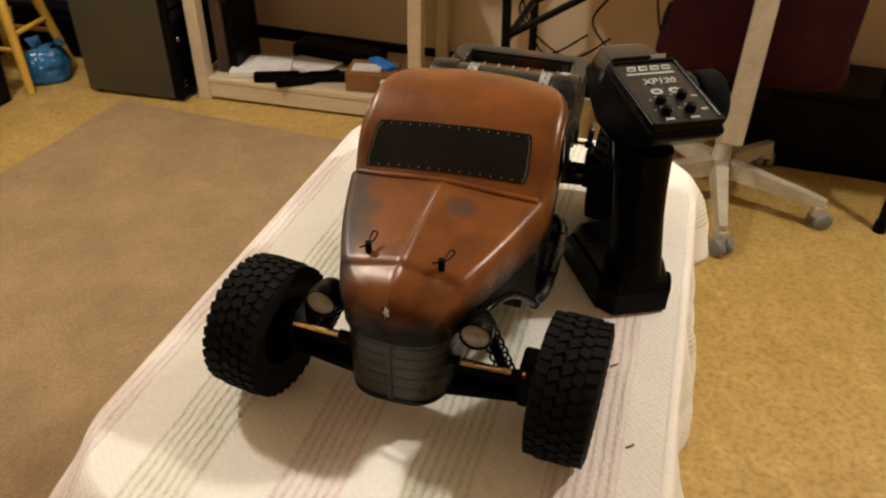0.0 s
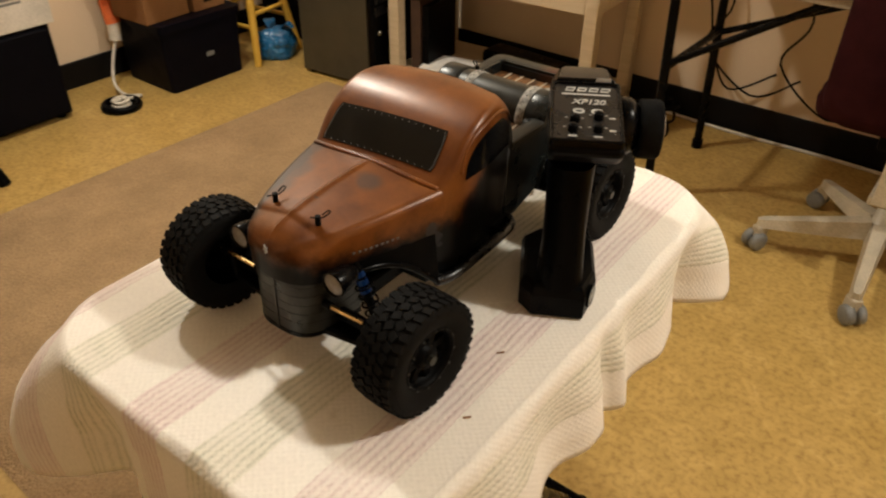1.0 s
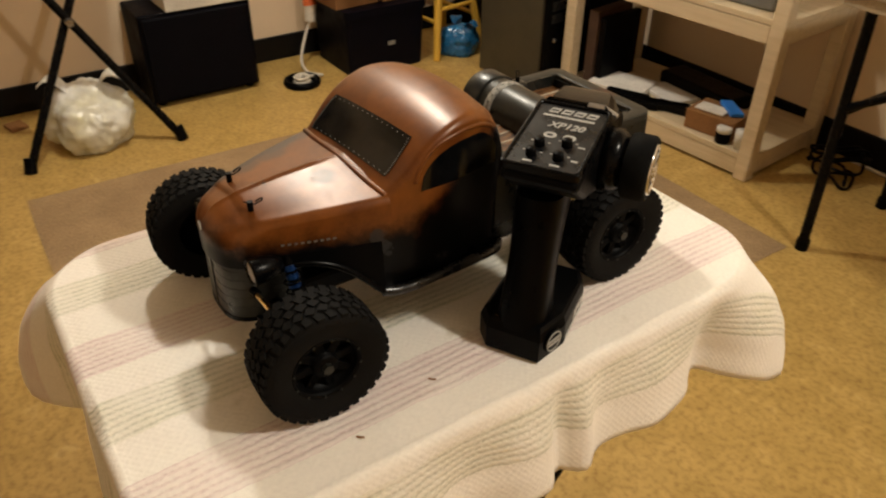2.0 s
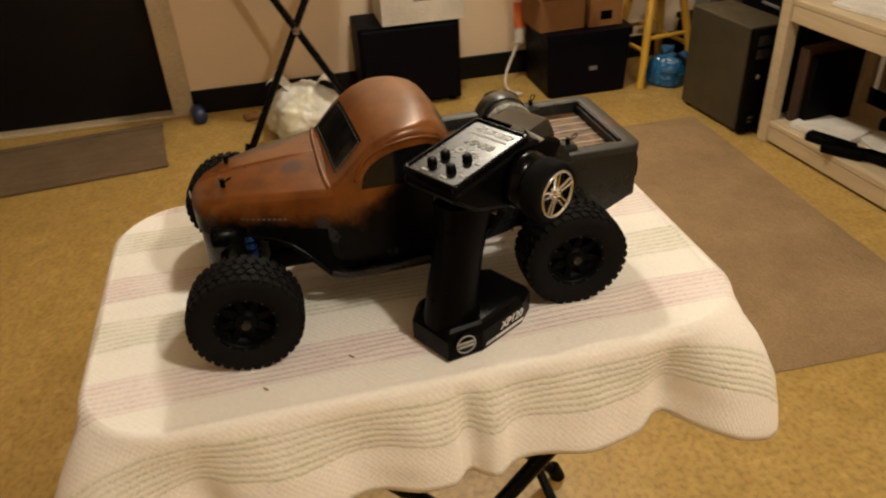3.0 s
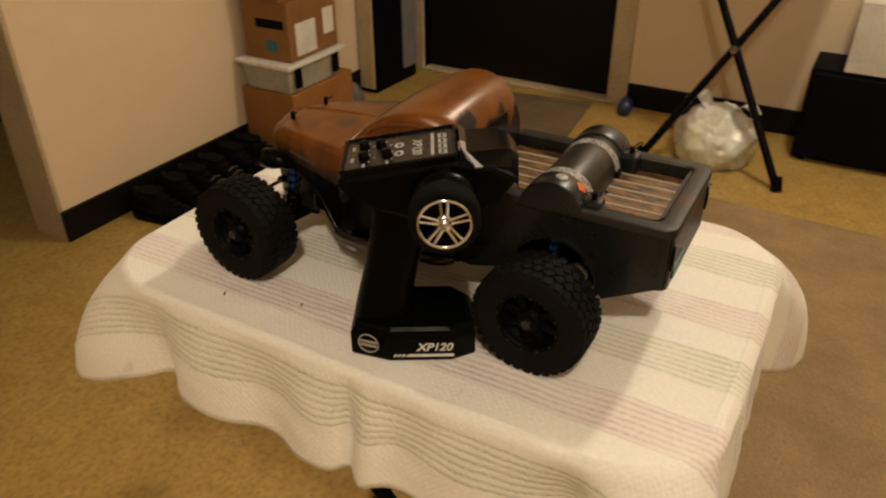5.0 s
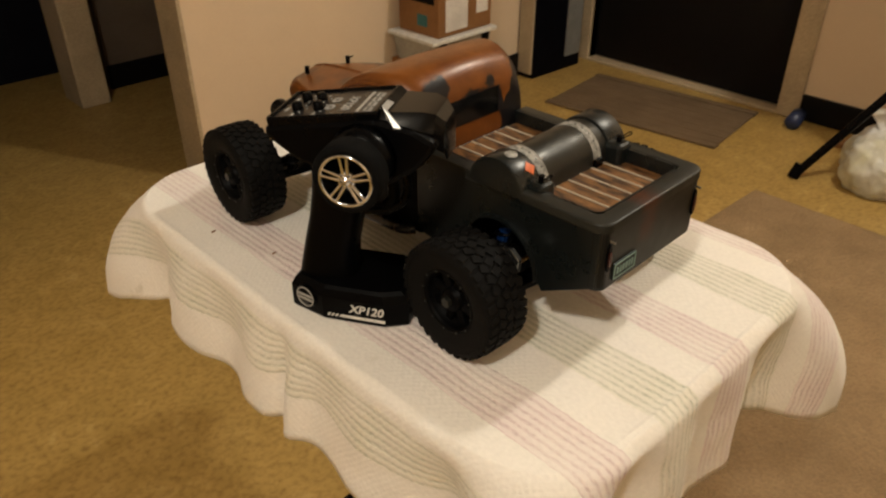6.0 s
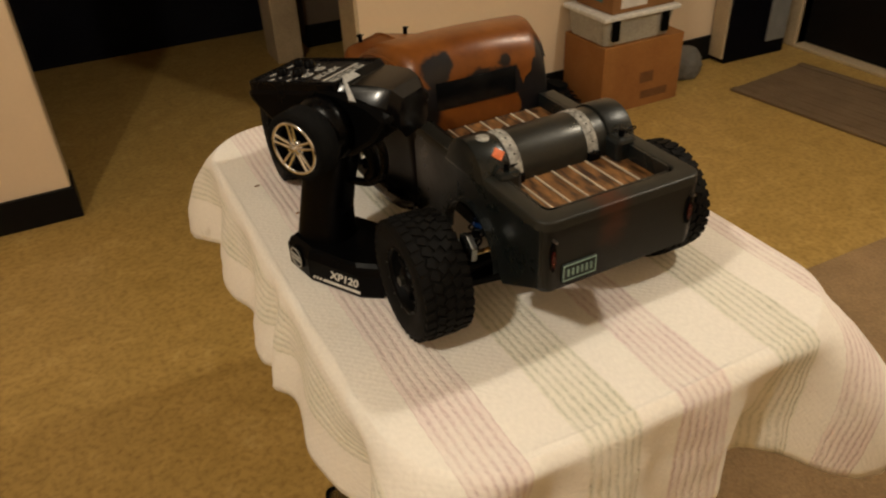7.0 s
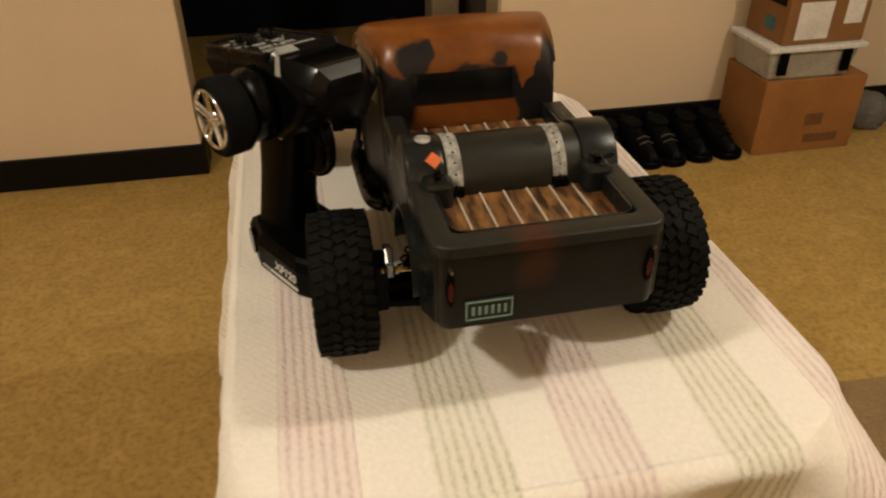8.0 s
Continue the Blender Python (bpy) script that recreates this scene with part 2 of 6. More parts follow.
        q.inputs[1].default_value, q.inputs[2].default_value, q.inputs[4].default_value = 0.90, 1.30, 0.62
        l.new(k.outputs[0], q.inputs[0])
        on = n.new("ShaderNodeMath")
        on.operation = "MULTIPLY"
        near = n.new("ShaderNodeMath")
        near.operation = "GREATER_THAN"
        near.inputs[1].default_value = 0.02
        l.new(g.outputs[0], near.inputs[0])
        l.new(q.outputs[0], on.inputs[0])
        l.new(near.outputs[0], on.inputs[1])
        mx = n.new("ShaderNodeMath")
        mx.operation = "MAXIMUM"
        l.new(worn, mx.inputs[0])
        l.new(on.outputs[0], mx.inputs[1])
        worn = mx.outputs[0]
    # black overspray with a ragged upper edge across the back of the cab

    def ramp(source, a0, a1):
        k = n.new("ShaderNodeMapRange")
        k.interpolation_type = "SMOOTHSTEP"
        k.inputs[1].default_value, k.inputs[2].default_value = a0, a1
        l.new(source, k.inputs[0])
        return k.outputs[0]

    def calc(op, u, v):
        k = n.new("ShaderNodeMath")
        k.operation = op
        for i, w in enumerate((u, v)):
            if isinstance(w, (int, float)):
                k.inputs[i].default_value = w
            else:
                l.new(w, k.inputs[i])
        return k.outputs[0]

    X, Y, Z = sep.outputs[0], sep.outputs[1], sep.outputs[2]
    rough_edge = calc("MULTIPLY", calc("SUBTRACT", b.outputs[0], 0.5), 0.052)
    XR, ZR = calc("ADD", X, rough_edge), calc("ADD", Z, rough_edge)
    # a band over the rear window, down one side, a wedge along the other corner, and two round spots above
    band = calc("MULTIPLY", ramp(ZR, 0.1845, 0.1800), ramp(Z, 0.1490, 0.1515))
    # copper left showing in a drip that narrows downwards
    drip = calc("SUBTRACT", calc("MULTIPLY", calc("SUBTRACT", Z, 0.156), 0.52), calc("ABSOLUTE", calc("ADD", XR, 0.046), 0))
    band = calc("MULTIPLY", band, ramp(drip, 0.0025, 0.0))
    near_side = calc("MULTIPLY", ramp(XR, 0.042, 0.050), ramp(ZR, 0.184, 0.178))
    corner_line = calc("ADD", XR, calc("MULTIPLY", calc("SUBTRACT", Z, 0.16), 0.36))
    far_side = calc("MULTIPLY", ramp(corner_line, -0.049, -0.055), ramp(Z, 0.2085, 0.2030))
    low_corner = calc("MULTIPLY", ramp(XR, -0.034, -0.038), ramp(Z, 0.154, 0.150))
    spray = calc("MAXIMUM", calc("MAXIMUM", band, near_side), calc("MAXIMUM", far_side, low_corner))
    for cx, cz, r in ((0.047, 0.183, 0.0205), (-0.026, 0.186, 0.0110)):
        dx, dz = calc("SUBTRACT", X, cx), calc("SUBTRACT", Z, cz)
        off = calc("SQRT", calc("ADD", calc("MULTIPLY", dx, dx), calc("MULTIPLY", dz, dz)), 0)
        spray = calc("MAXIMUM", spray, ramp(calc("ADD", off, rough_edge), r, r - 0.004))
    spray = calc("MULTIPLY", spray, ramp(Y, 0.024, 0.034))
    # bare grey along the far edge of the bonnet
    edge_line = calc("SUBTRACT", calc("MULTIPLY", XR, -1.0), calc("MULTIPLY", calc("ADD", Y, 0.3318), 0.343))
    bare = calc("MULTIPLY", ramp(edge_line, -0.016, -0.004), ramp(Y, -0.092, -0.100))
    worn = calc("MULTIPLY", calc("MAXIMUM", worn, calc("MULTIPLY", bare, 0.85)), ramp(Y, 0.038, 0.032))
    x3 = n.new("ShaderNodeMix")
    x3.data_type = "RGBA"
    x3.inputs[7].default_value = (0.008, 0.008, 0.010, 1)
    l.new(spray, x3.inputs[0])
    x2 = n.new("ShaderNodeMix")
    x2.data_type = "RGBA"
    x2.inputs[7].default_value = (0.030, 0.030, 0.031, 1)
    l.new(worn, x2.inputs[0])
    l.new(x1.outputs[2], x2.inputs[6])
    l.new(x2.outputs[2], x3.inputs[6])
    l.new(x3.outputs[2], p.inputs["Base Color"])
    rr = n.new("ShaderNodeMapRange")
    rr.inputs[3].default_value, rr.inputs[4].default_value = 0.27, 0.39
    l.new(s.outputs[0], rr.inputs[0])
    matt = n.new("ShaderNodeMath")
    matt.operation = "MULTIPLY_ADD"
    matt.inputs[1].default_value = 0.04
    l.new(worn, matt.inputs[0])
    l.new(rr.outputs[0], matt.inputs[2])
    l.new(matt.outputs[0], p.inputs["Roughness"])
    flake = n.new("ShaderNodeMath")
    flake.operation = "MULTIPLY"
    flake.inputs[1].default_value = 0.06
    l.new(fade.outputs[0], flake.inputs[0])
    l.new(flake.outputs[0], p.inputs["Metallic"])
    gloss = n.new("ShaderNodeMapRange")
    gloss.inputs[3].default_value, gloss.inputs[4].default_value = 0.10, 0.38
    l.new(fade.outputs[0], gloss.inputs[0])
    l.new(gloss.outputs[0], p.inputs["Specular IOR Level"])
    bu = n.new("ShaderNodeBump")
    bu.inputs["Strength"].default_value, bu.inputs["Distance"].default_value = 0.05, 0.0006
    l.new(s.outputs[0], bu.inputs["Height"])
    l.new(bu.outputs[0], p.inputs["Normal"])
    return m


def tail_material(name, base):
    """Dark grey paint with a rust-brown streak running down from the top edge, left of the middle."""
    m, n, l, p = node_mat(name)
    co = n.new("ShaderNodeTexCoord")
    mp = n.new("ShaderNodeMapping")
    mp.inputs["Location"].default_value, mp.inputs["Scale"].default_value = (-0.36, 0, -2.12), (36, 0, 15)
    l.new(co.outputs["Object"], mp.inputs["Vector"])
    g = n.new("ShaderNodeTexGradient")
    g.gradient_type = "SPHERICAL"
    l.new(mp.outputs[0], g.inputs["Vector"])
    a = n.new("ShaderNodeTexNoise")
    a.inputs["Scale"].default_value, a.inputs["Detail"].default_value = 70, 6
    l.new(co.outputs["Object"], a.inputs["Vector"])
    k = n.new("ShaderNodeMath")
    k.operation = "MULTIPLY"
    l.new(g.outputs[0], k.inputs[0])
    l.new(a.outputs[0], k.inputs[1])
    r = n.new("ShaderNodeMapRange")
    r.inputs[1].default_value, r.inputs[2].default_value = 0.16, 0.62
    l.new(k.outputs[0], r.inputs[0])
    x = n.new("ShaderNodeMix")
    x.data_type = "RGBA"
    x.inputs[6].default_value, x.inputs[7].default_value = (*base, 1), (0.075, 0.019, 0.006, 1)
    l.new(r.outputs[0], x.inputs[0])
    l.new(x.outputs[2], p.inputs["Base Color"])
    rr = n.new("ShaderNodeMapRange")
    rr.inputs[3].default_value, rr.inputs[4].default_value = 0.3, 0.5
    l.new(a.outputs[0], rr.inputs[0])
    l.new(rr.outputs[0], p.inputs["Roughness"])
    p.inputs["Specular IOR Level"].default_value = 0.32
    return m


def wood_material(name, dark, light, along="Y", scale=6.0, rough=0.5, span=(0.3, 0.7)):
    m, n, l, p = node_mat(name)
    co = n.new("ShaderNodeTexCoord")
    mp = n.new("ShaderNodeMapping")
    mp.inputs["Scale"].default_value = {"X": (1, 14, 14), "Y": (14, 1, 14), "Z": (14, 14, 1), "BED": (11, 3, 11)}[along]
    l.new(co.outputs["Object"], mp.inputs["Vector"])
    a = n.new("ShaderNodeTexNoise")
    a.inputs["Scale"].default_value, a.inputs["Detail"].default_value, a.inputs["Distortion"].default_value = scale, 8, 0.6
    l.new(mp.outputs[0], a.inputs["Vector"])
    r = n.new("ShaderNodeValToRGB")
    r.color_ramp.elements[0].position, r.color_ramp.elements[0].color = span[0], (*dark, 1)
    r.color_ramp.elements[1].position, r.color_ramp.elements[1].color = span[1], (*light, 1)
    l.new(a.outputs[0], r.inputs[0])
    l.new(r.outputs[0], p.inputs["Base Color"])
    p.inputs["Roughness"].default_value = rough
    bu = n.new("ShaderNodeBump")
    bu.inputs["Strength"].default_value, bu.inputs["Distance"].default_value = 0.15, 0.001
    l.new(a.outputs[0], bu.inputs["Height"])
    l.new(bu.outputs[0], p.inputs["Normal"])
    return m


FLOOR = floor_material()
CLOTH = cloth_material()
COPPER = paint_material()
WALL = surface("cream_wall_paint", (0.72, 0.57, 0.395), 0.75, other=(0.69, 0.54, 0.37), scale=2.5, fine=160, bump=0.05, dist=0.001, grain=0.06)
CEIL = surface("ceiling_paint", (0.50, 0.45, 0.37), 0.9, scale=3, fine=200)
BASE = surface("black_vinyl", (0.004, 0.0036, 0.0036), 0.5, spec=0.16, scale=5, fine=150)
DOOR = surface("dark_brown_door", (0.0055, 0.0042, 0.0038), 0.55, spec=0.16, scale=4, fine=160)
CASING = surface("beige_casing_paint", (0.52, 0.41, 0.26), 0.55, scale=4, fine=140)
RUG = surface("brown_carpet", (0.36, 0.240, 0.122), 0.98, other=(0.265, 0.175, 0.088), scale=5, fine=150, bump=1.0, dist=0.006)
MAT = surface("grey_brown_mat", (0.165, 0.108, 0.056), 0.95, other=(0.125, 0.082, 0.042), scale=7, fine=300, bump=0.6)
BLACK = surface("black_plastic", (0.0018, 0.0018, 0.0021), 0.34, spec=0.06, scale=20, fine=400, bump=0.05, dist=0.0004)
SATIN = surface("satin_black", (0.0018, 0.0018, 0.0022), 0.26, spec=0.11, scale=30, fine=300, bump=0.04, dist=0.0004)
PANEL = surface("glossy_black_panel", (0.008, 0.008, 0.009), 0.30, scale=30, fine=300, bump=0.0)
RUBBER = surface("tyre_rubber", (0.0040, 0.0038, 0.0036), 0.72, spec=0.09, other=(0.0060, 0.0055, 0.0050), scale=25, fine=500, bump=0.25, dist=0.0006)
FOAM = surface("black_foam", (0.004, 0.004, 0.004), 0.95, spec=0.1, scale=60, fine=900, bump=0.6, dist=0.001)
GUN = surface("gunmetal_paint", (0.026, 0.0255, 0.0205), 0.36, other=(0.017, 0.0170, 0.0140), metal=0.35, scale=30, fine=260, bump=0.05, dist=0.0005)
BEDPAINT = surface("grey_green_black_paint", (0.0100, 0.0125, 0.0118), 0.32, other=(0.006, 0.0082, 0.0088), metal=0.2, scale=28, fine=260, bump=0.06, dist=0.0005)
TAILPAINT = tail_material("rust_streaked_paint", (0.0052, 0.0060, 0.0058))
RIMPAINT = tail_material("rust_streaked_rim_paint", (0.0175, 0.0180, 0.0152))
STRAP = surface("worn_white_strap", (0.46, 0.45, 0.41), 0.55, other=(0.13, 0.125, 0.115), scale=160, fine=700, bump=0.1, dist=0.0005)
CHROME = surface("chrome", (0.86, 0.88, 0.92), 0.10, metal=1.0, scale=30, fine=200, bump=0.0, rough_var=0.04)
STEEL = surface("brushed_steel", (0.45, 0.44, 0.42), 0.3, metal=1.0, scale=40, fine=400, bump=0.03, dist=0.0003)
SILVER = surface("dark_metallic_trim", (0.19, 0.19, 0.185), 0.24, metal=0.9, rough_var=0.05, scale=40, fine=400, bump=0.0)
# pale tone for the painted reflection on the transmitter's black bevel
GLINT = surface("pale_chevron_glint", (0.44, 0.44, 0.43), 0.30, metal=0.5, rough_var=0.04, scale=40, fine=400, bump=0.0)
GOLD = surface("gold_rod", (0.72, 0.50, 0.22), 0.25, metal=1.0, scale=40, fine=300, bump=0.0)
BLUE = surface("blue_anodised", (0.008, 0.05, 0.22), 0.3, metal=0.7, scale=40, fine=300, bump=0.0)
GLASSY = surface("smoked_window_film", (0.0030, 0.0032, 0.0036), 0.16, other=(0.0048, 0.005, 0.0054), scale=30, fine=300, bump=0.0, spec=0.42)
GLOSS = surface("glossy_black_plastic", (0.0022, 0.0022, 0.0026), 0.17, spec=0.22, rough_var=0.04, scale=30, fine=300, bump=0.02, dist=0.0003)
RIMBLACK = surface("matt_black_rim", (0.0018, 0.0018, 0.0020), 0.5, spec=0.06, scale=40, fine=400, bump=0.0)
TANSTRIP = surface("dull_tan_strip", (0.52, 0.44, 0.33), 0.5, scale=60, fine=600, bump=0.0)
PALEGREEN = surface("pale_green_print", (0.22, 0.33, 0.28), 0.5, scale=60, fine=600, bump=0.0)
WHITE = surface("white_print", (0.75, 0.73, 0.68), 0.6, scale=60, fine=600, bump=0.0)
DIMPRINT = surface("worn_white_print", (0.42, 0.41, 0.38), 0.6, scale=60, fine=600, bump=0.0)
SCRIPT = surface("dull_silver_script", (0.17, 0.165, 0.155), 0.4, metal=0.5, scale=60, fine=600, bump=0.0)
ORANGE = surface("orange_sticker", (0.80, 0.17, 0.04), 0.5, scale=60, fine=600, bump=0.0)
RED = surface("red_lens", (0.06, 0.006, 0.005), 0.25, scale=60, fine=300, bump=0.0)
GREEN = surface("green_plate", (0.006, 0.014, 0.012), 0.5, scale=60, fine=300, bump=0.0)
LENS = surface("lamp_lens", (0.25, 0.22, 0.185), 0.2, scale=60, fine=300, bump=0.1)
PLANK = wood_material("bed_plank", (0.030, 0.013, 0.006), (0.25, 0.115, 0.036), "BED", 16, 0.45, (0.36, 0.66))
YELLOW = wood_material("yellow_painted_wood", (0.52, 0.30, 0.03), (0.62, 0.38, 0.05), "Z", 5, 0.45)
SHELFWOOD = wood_material("cream_painted_wood", (0.50, 0.40, 0.25), (0.60, 0.49, 0.33), "X", 4, 0.55)
CARD = surface("brown_cardboard", (0.25, 0.115, 0.034), 0.85, other=(0.20, 0.090, 0.026), scale=5, fine=220, bump=0.1)
# passage colours: brown holds its dimness, navy its darkness and dark things inside
PASSWALL = surface("passage_gloom_brown", (0.13, 0.095, 0.065), 0.8, scale=3, fine=200)
PASSGLOOM = surface("passage_gloom_navy", (0.0045, 0.0045, 0.0085), 0.8, spec=0.15, scale=3, fine=120)
DIMCARD = surface("dark_brown_board", (0.055, 0.026, 0.012), 0.75, scale=6, fine=200, bump=0.1)
CARDPRINT = surface("faded_box_print", (0.17, 0.068, 0.017), 0.8, scale=6, fine=200, bump=0.1)
CARDDARK = surface("orange_brown_cardboard", (0.31, 0.130, 0.030), 0.8, other=(0.24, 0.095, 0.020), scale=5, fine=220, bump=0.1)
CARTON = surface("white_carton", (0.70, 0.66, 0.58), 0.8, scale=5, fine=220, bump=0.06)
PAPER = surface("white_paper", (0.78, 0.74, 0.68), 0.85, scale=9, fine=220, bump=0.05)
CRATE = surface("navy_black_plastic", (0.0024, 0.0024, 0.006), 0.45, spec=0.08, scale=12, fine=220)
SUBWOOF = surface("black_cabinet_vinyl", (0.0022, 0.0021, 0.0042), 0.6, spec=0.07, scale=12, fine=320)
TOWER = surface("olive_grey_steel", (0.056, 0.047, 0.027), 0.5, scale=5, fine=260, bump=0.05)
CHAIRPLASTIC = surface("beige_chair_plastic", (0.50, 0.44, 0.33), 0.45, scale=9, fine=220, bump=0.05)
FABRIC = surface("burgundy_fabric", (0.030, 0.0055, 0.0066), 0.95, spec=0.08, other=(0.021, 0.004, 0.005), scale=14, fine=500, bump=0.5)
BAGPLASTIC = surface("white_bag_plastic", (0.74, 0.73, 0.70), 0.28, other=(0.56, 0.53, 0.36), scale=7, fine=40, bump=0.25, grain=0.3)
BLUEBAG = surface("blue_bag_plastic", (0.02, 0.13, 0.30), 0.25, scale=12, fine=90, bump=0.25)
TOTE = surface("cloudy_plastic", (0.42, 0.40, 0.34), 0.3, other=(0.30, 0.28, 0.23), scale=7, fine=120, bump=0.05)
GREYBAG = surface("grey_fabric", (0.16, 0.15, 0.13), 0.95, scale=10, fine=300, bump=0.4)
GREYPANEL = surface("grey_panel", (0.20, 0.20, 0.19), 0.5, scale=8, fine=200)
CABLE = surface("white_cable_plastic", (0.68, 0.62, 0.52), 0.45, scale=40, fine=200, bump=0.0)
DESKTOP = surface("beige_laminate", (0.48, 0.41, 0.30), 0.5, scale=8, fine=300, bump=0.03)
DULLLACE = surface("dull_grey_lace", (0.055, 0.05, 0.045), 0.8, scale=60, fine=400, bump=0.1)
SHOE = surface("black_shoe_leather", (0.0025, 0.0025, 0.004), 0.45, spec=0.12, scale=25, fine=200, bump=0.15)

# ---- mesh helpers ----


def part(name, bm, material, parent=None, label="", smooth=False):
    me = bpy.data.meshes.new(name)
    bm.normal_update()
    bm.to_mesh(me)
    bm.free()
    if material:
        me.materials.append(material)
    if smooth:
        for f in me.polygons:
            f.use_smooth = True
    ob = new(name, me)
    if parent:
        ob.parent = parent
    return tagged(ob, label)


def thing(name, m, label, category, group="", kind=""):
    ob = new(name)
    ob.empty_display_size = 0.05
    ob.matrix_world = m
    return tagged(ob, label, category, group, kind)


def single(name, bm, material, label, category, group="", kind="", smooth=False):
    return tagged(part(name, bm, material, None, "", smooth), label, category, group, kind)


def smooth_by_angle(ob, degrees=35):
    """Smooth shading with sharp edges kept."""
    me = ob.data
    bm = bmesh.new()
    bm.from_mesh(me)
    for f in bm.faces:
        f.smooth = True
    for e in bm.edges:
        if len(e.link_faces) == 2 and e.calc_face_angle(0) > radians(degrees):
            e.smooth = False
    bm.to_mesh(me)
    bm.free()
    return ob


def box(x0, x1, y0, y1, z0, z1, bevel=0.0, bm=None, m=None, segments=2):
    own = bmesh.new()
    bmesh.ops.create_cube(own, size=1)
    for v in own.verts:
        v.co = Vector(((x0 + x1) / 2 + v.co.x * (x1 - x0), (y0 + y1) / 2 + v.co.y * (y1 - y0), (z0 + z1) / 2 + v.co.z * (z1 - z0)))
    if bevel:
        bmesh.ops.bevel(own, geom=own.edges[:], offset=bevel, segments=segments, affect="EDGES", profile=0.5)
    return joined(own, bm, m)


def joined(own, bm, m=None):
    if m:
        bmesh.ops.transform(own, matrix=m, verts=own.verts)
    if bm is None:
        return own
    tmp = bpy.data.meshes.new("tmp")
    own.to_mesh(tmp)
    own.free()
    bm.from_mesh(tmp)
    bpy.data.meshes.remove(tmp)
    return bm


def rod(p, q, r0, r1=None, n=12, bm=None, caps=True):
    """A round bar from p to q."""
    r1 = r0 if r1 is None else r1
    own = bmesh.new()
    p, q = Vector(p), Vector(q)
    bmesh.ops.create_cone(own, cap_ends=caps, segments=n, radius1=r0, radius2=r1, depth=(q - p).length)
    turn = (q - p).to_track_quat("Z", "Y").to_matrix().to_4x4()
    return joined(own, bm, Matrix.Translation((p + q) / 2) @ turn)


def tube(points, r, n=10, bm=None, steps=6):
    """A bent round bar through the points (Catmull-Rom)."""
    pts = [Vector(p) for p in points]
    line = []
    for i in range(len(pts) - 1):
        a, b, c, d = pts[max(i - 1, 0)], pts[i], pts[i + 1], pts[min(i + 2, len(pts) - 1)]
        for k in range(steps):
            t = k / steps
            line.append(0.5 * (2 * b + (c - a) * t + (2 * a - 5 * b + 4 * c - d) * t * t + (3 * b - a - 3 * c + d) * t**3))
    line.append(pts[-1])
    own = bmesh.new()
    rings, side = [], Vector((0.3, 0.5, 0.8))
    for i, c in enumerate(line):
        ahead = (line[min(i + 1, len(line) - 1)] - line[max(i - 1, 0)]).normalized()
        side = (side - side.dot(ahead) * ahead).normalized()
        up = ahead.cross(side)
        rings.append([own.verts.new(c + r * (math.cos(2 * math.pi * k / n) * side + math.sin(2 * math.pi * k / n) * up)) for k in range(n)])
    for a, b in zip(rings, rings[1:]):
        for k in range(n):
            own.faces.new((a[k], a[(k + 1) % n], b[(k + 1) % n], b[k]))
    own.faces.new(rings[0][::-1])
    own.faces.new(rings[-1])
    for f in own.faces:
        f.smooth = True
    return joined(own, bm)


def lathe(profile, n=32, axis="X", bm=None, m=None):
    """Turns (along, radius) pairs about an axis; ends with radius 0 close."""
    own = bmesh.new()
    rings = []
    for a, r in profile:
        ring = []
        for k in range(n):
            c, s = r * math.cos(2 * math.pi * k / n), r * math.sin(2 * math.pi * k / n)
            ring.append(own.verts.new({"X": (a, c, s), "Y": (s, a, c), "Z": (c, s, a)}[axis]))
        rings.append(ring)
    for a, b in zip(rings, rings[1:]):
        for k in range(n):
            own.faces.new((a[k], a[(k + 1) % n], b[(k + 1) % n], b[k]))
    bmesh.ops.remove_doubles(own, verts=own.verts, dist=1e-6)
    bmesh.ops.recalc_face_normals(own, faces=own.faces)
    for f in own.faces:
        f.smooth = True
    return joined(own, bm, m)


def prism(outline, x0, x1, axis="X", bevel=0.0, bm=None, m=None):
    """Extrudes an outline; the outline's pairs are (y, z) for axis X, (x, z) for Y and (x, y) for Z."""
    own = bmesh.new()

    def at(a, p):
        return {"X": (a, p[0], p[1]), "Y": (p[0], a, p[1]), "Z": (p[0], p[1], a)}[axis]

    lo = [own.verts.new(at(x0, p)) for p in outline]
    hi = [own.verts.new(at(x1, p)) for p in outline]
    own.faces.new(lo)
    own.faces.new(hi)
    for i in range(len(lo)):
        j = (i + 1) % len(lo)
        own.faces.new((lo[i], lo[j], hi[j], hi[i]))
    bmesh.ops.recalc_face_normals(own, faces=own.faces)
    if bevel:
        bmesh.ops.bevel(own, geom=own.edges[:], offset=bevel, segments=2, affect="EDGES", profile=0.5)
    return joined(own, bm, m)


def loft(sections, closed=True, caps=True):
    """A skin over sections of equal point counts."""
    own = bmesh.new()
    rows = [[own.verts.new(p) for p in s] for s in sections]
    n = len(rows[0])
    for a, b in zip(rows, rows[1:]):
        for k in range(n if closed else n - 1):
            own.faces.new((a[k], a[(k + 1) % n], b[(k + 1) % n], b[k]))
    if caps and closed:
        own.faces.new(rows[0][::-1])
        own.faces.new(rows[-1])
    bmesh.ops.recalc_face_normals(own, faces=own.faces)
    return own


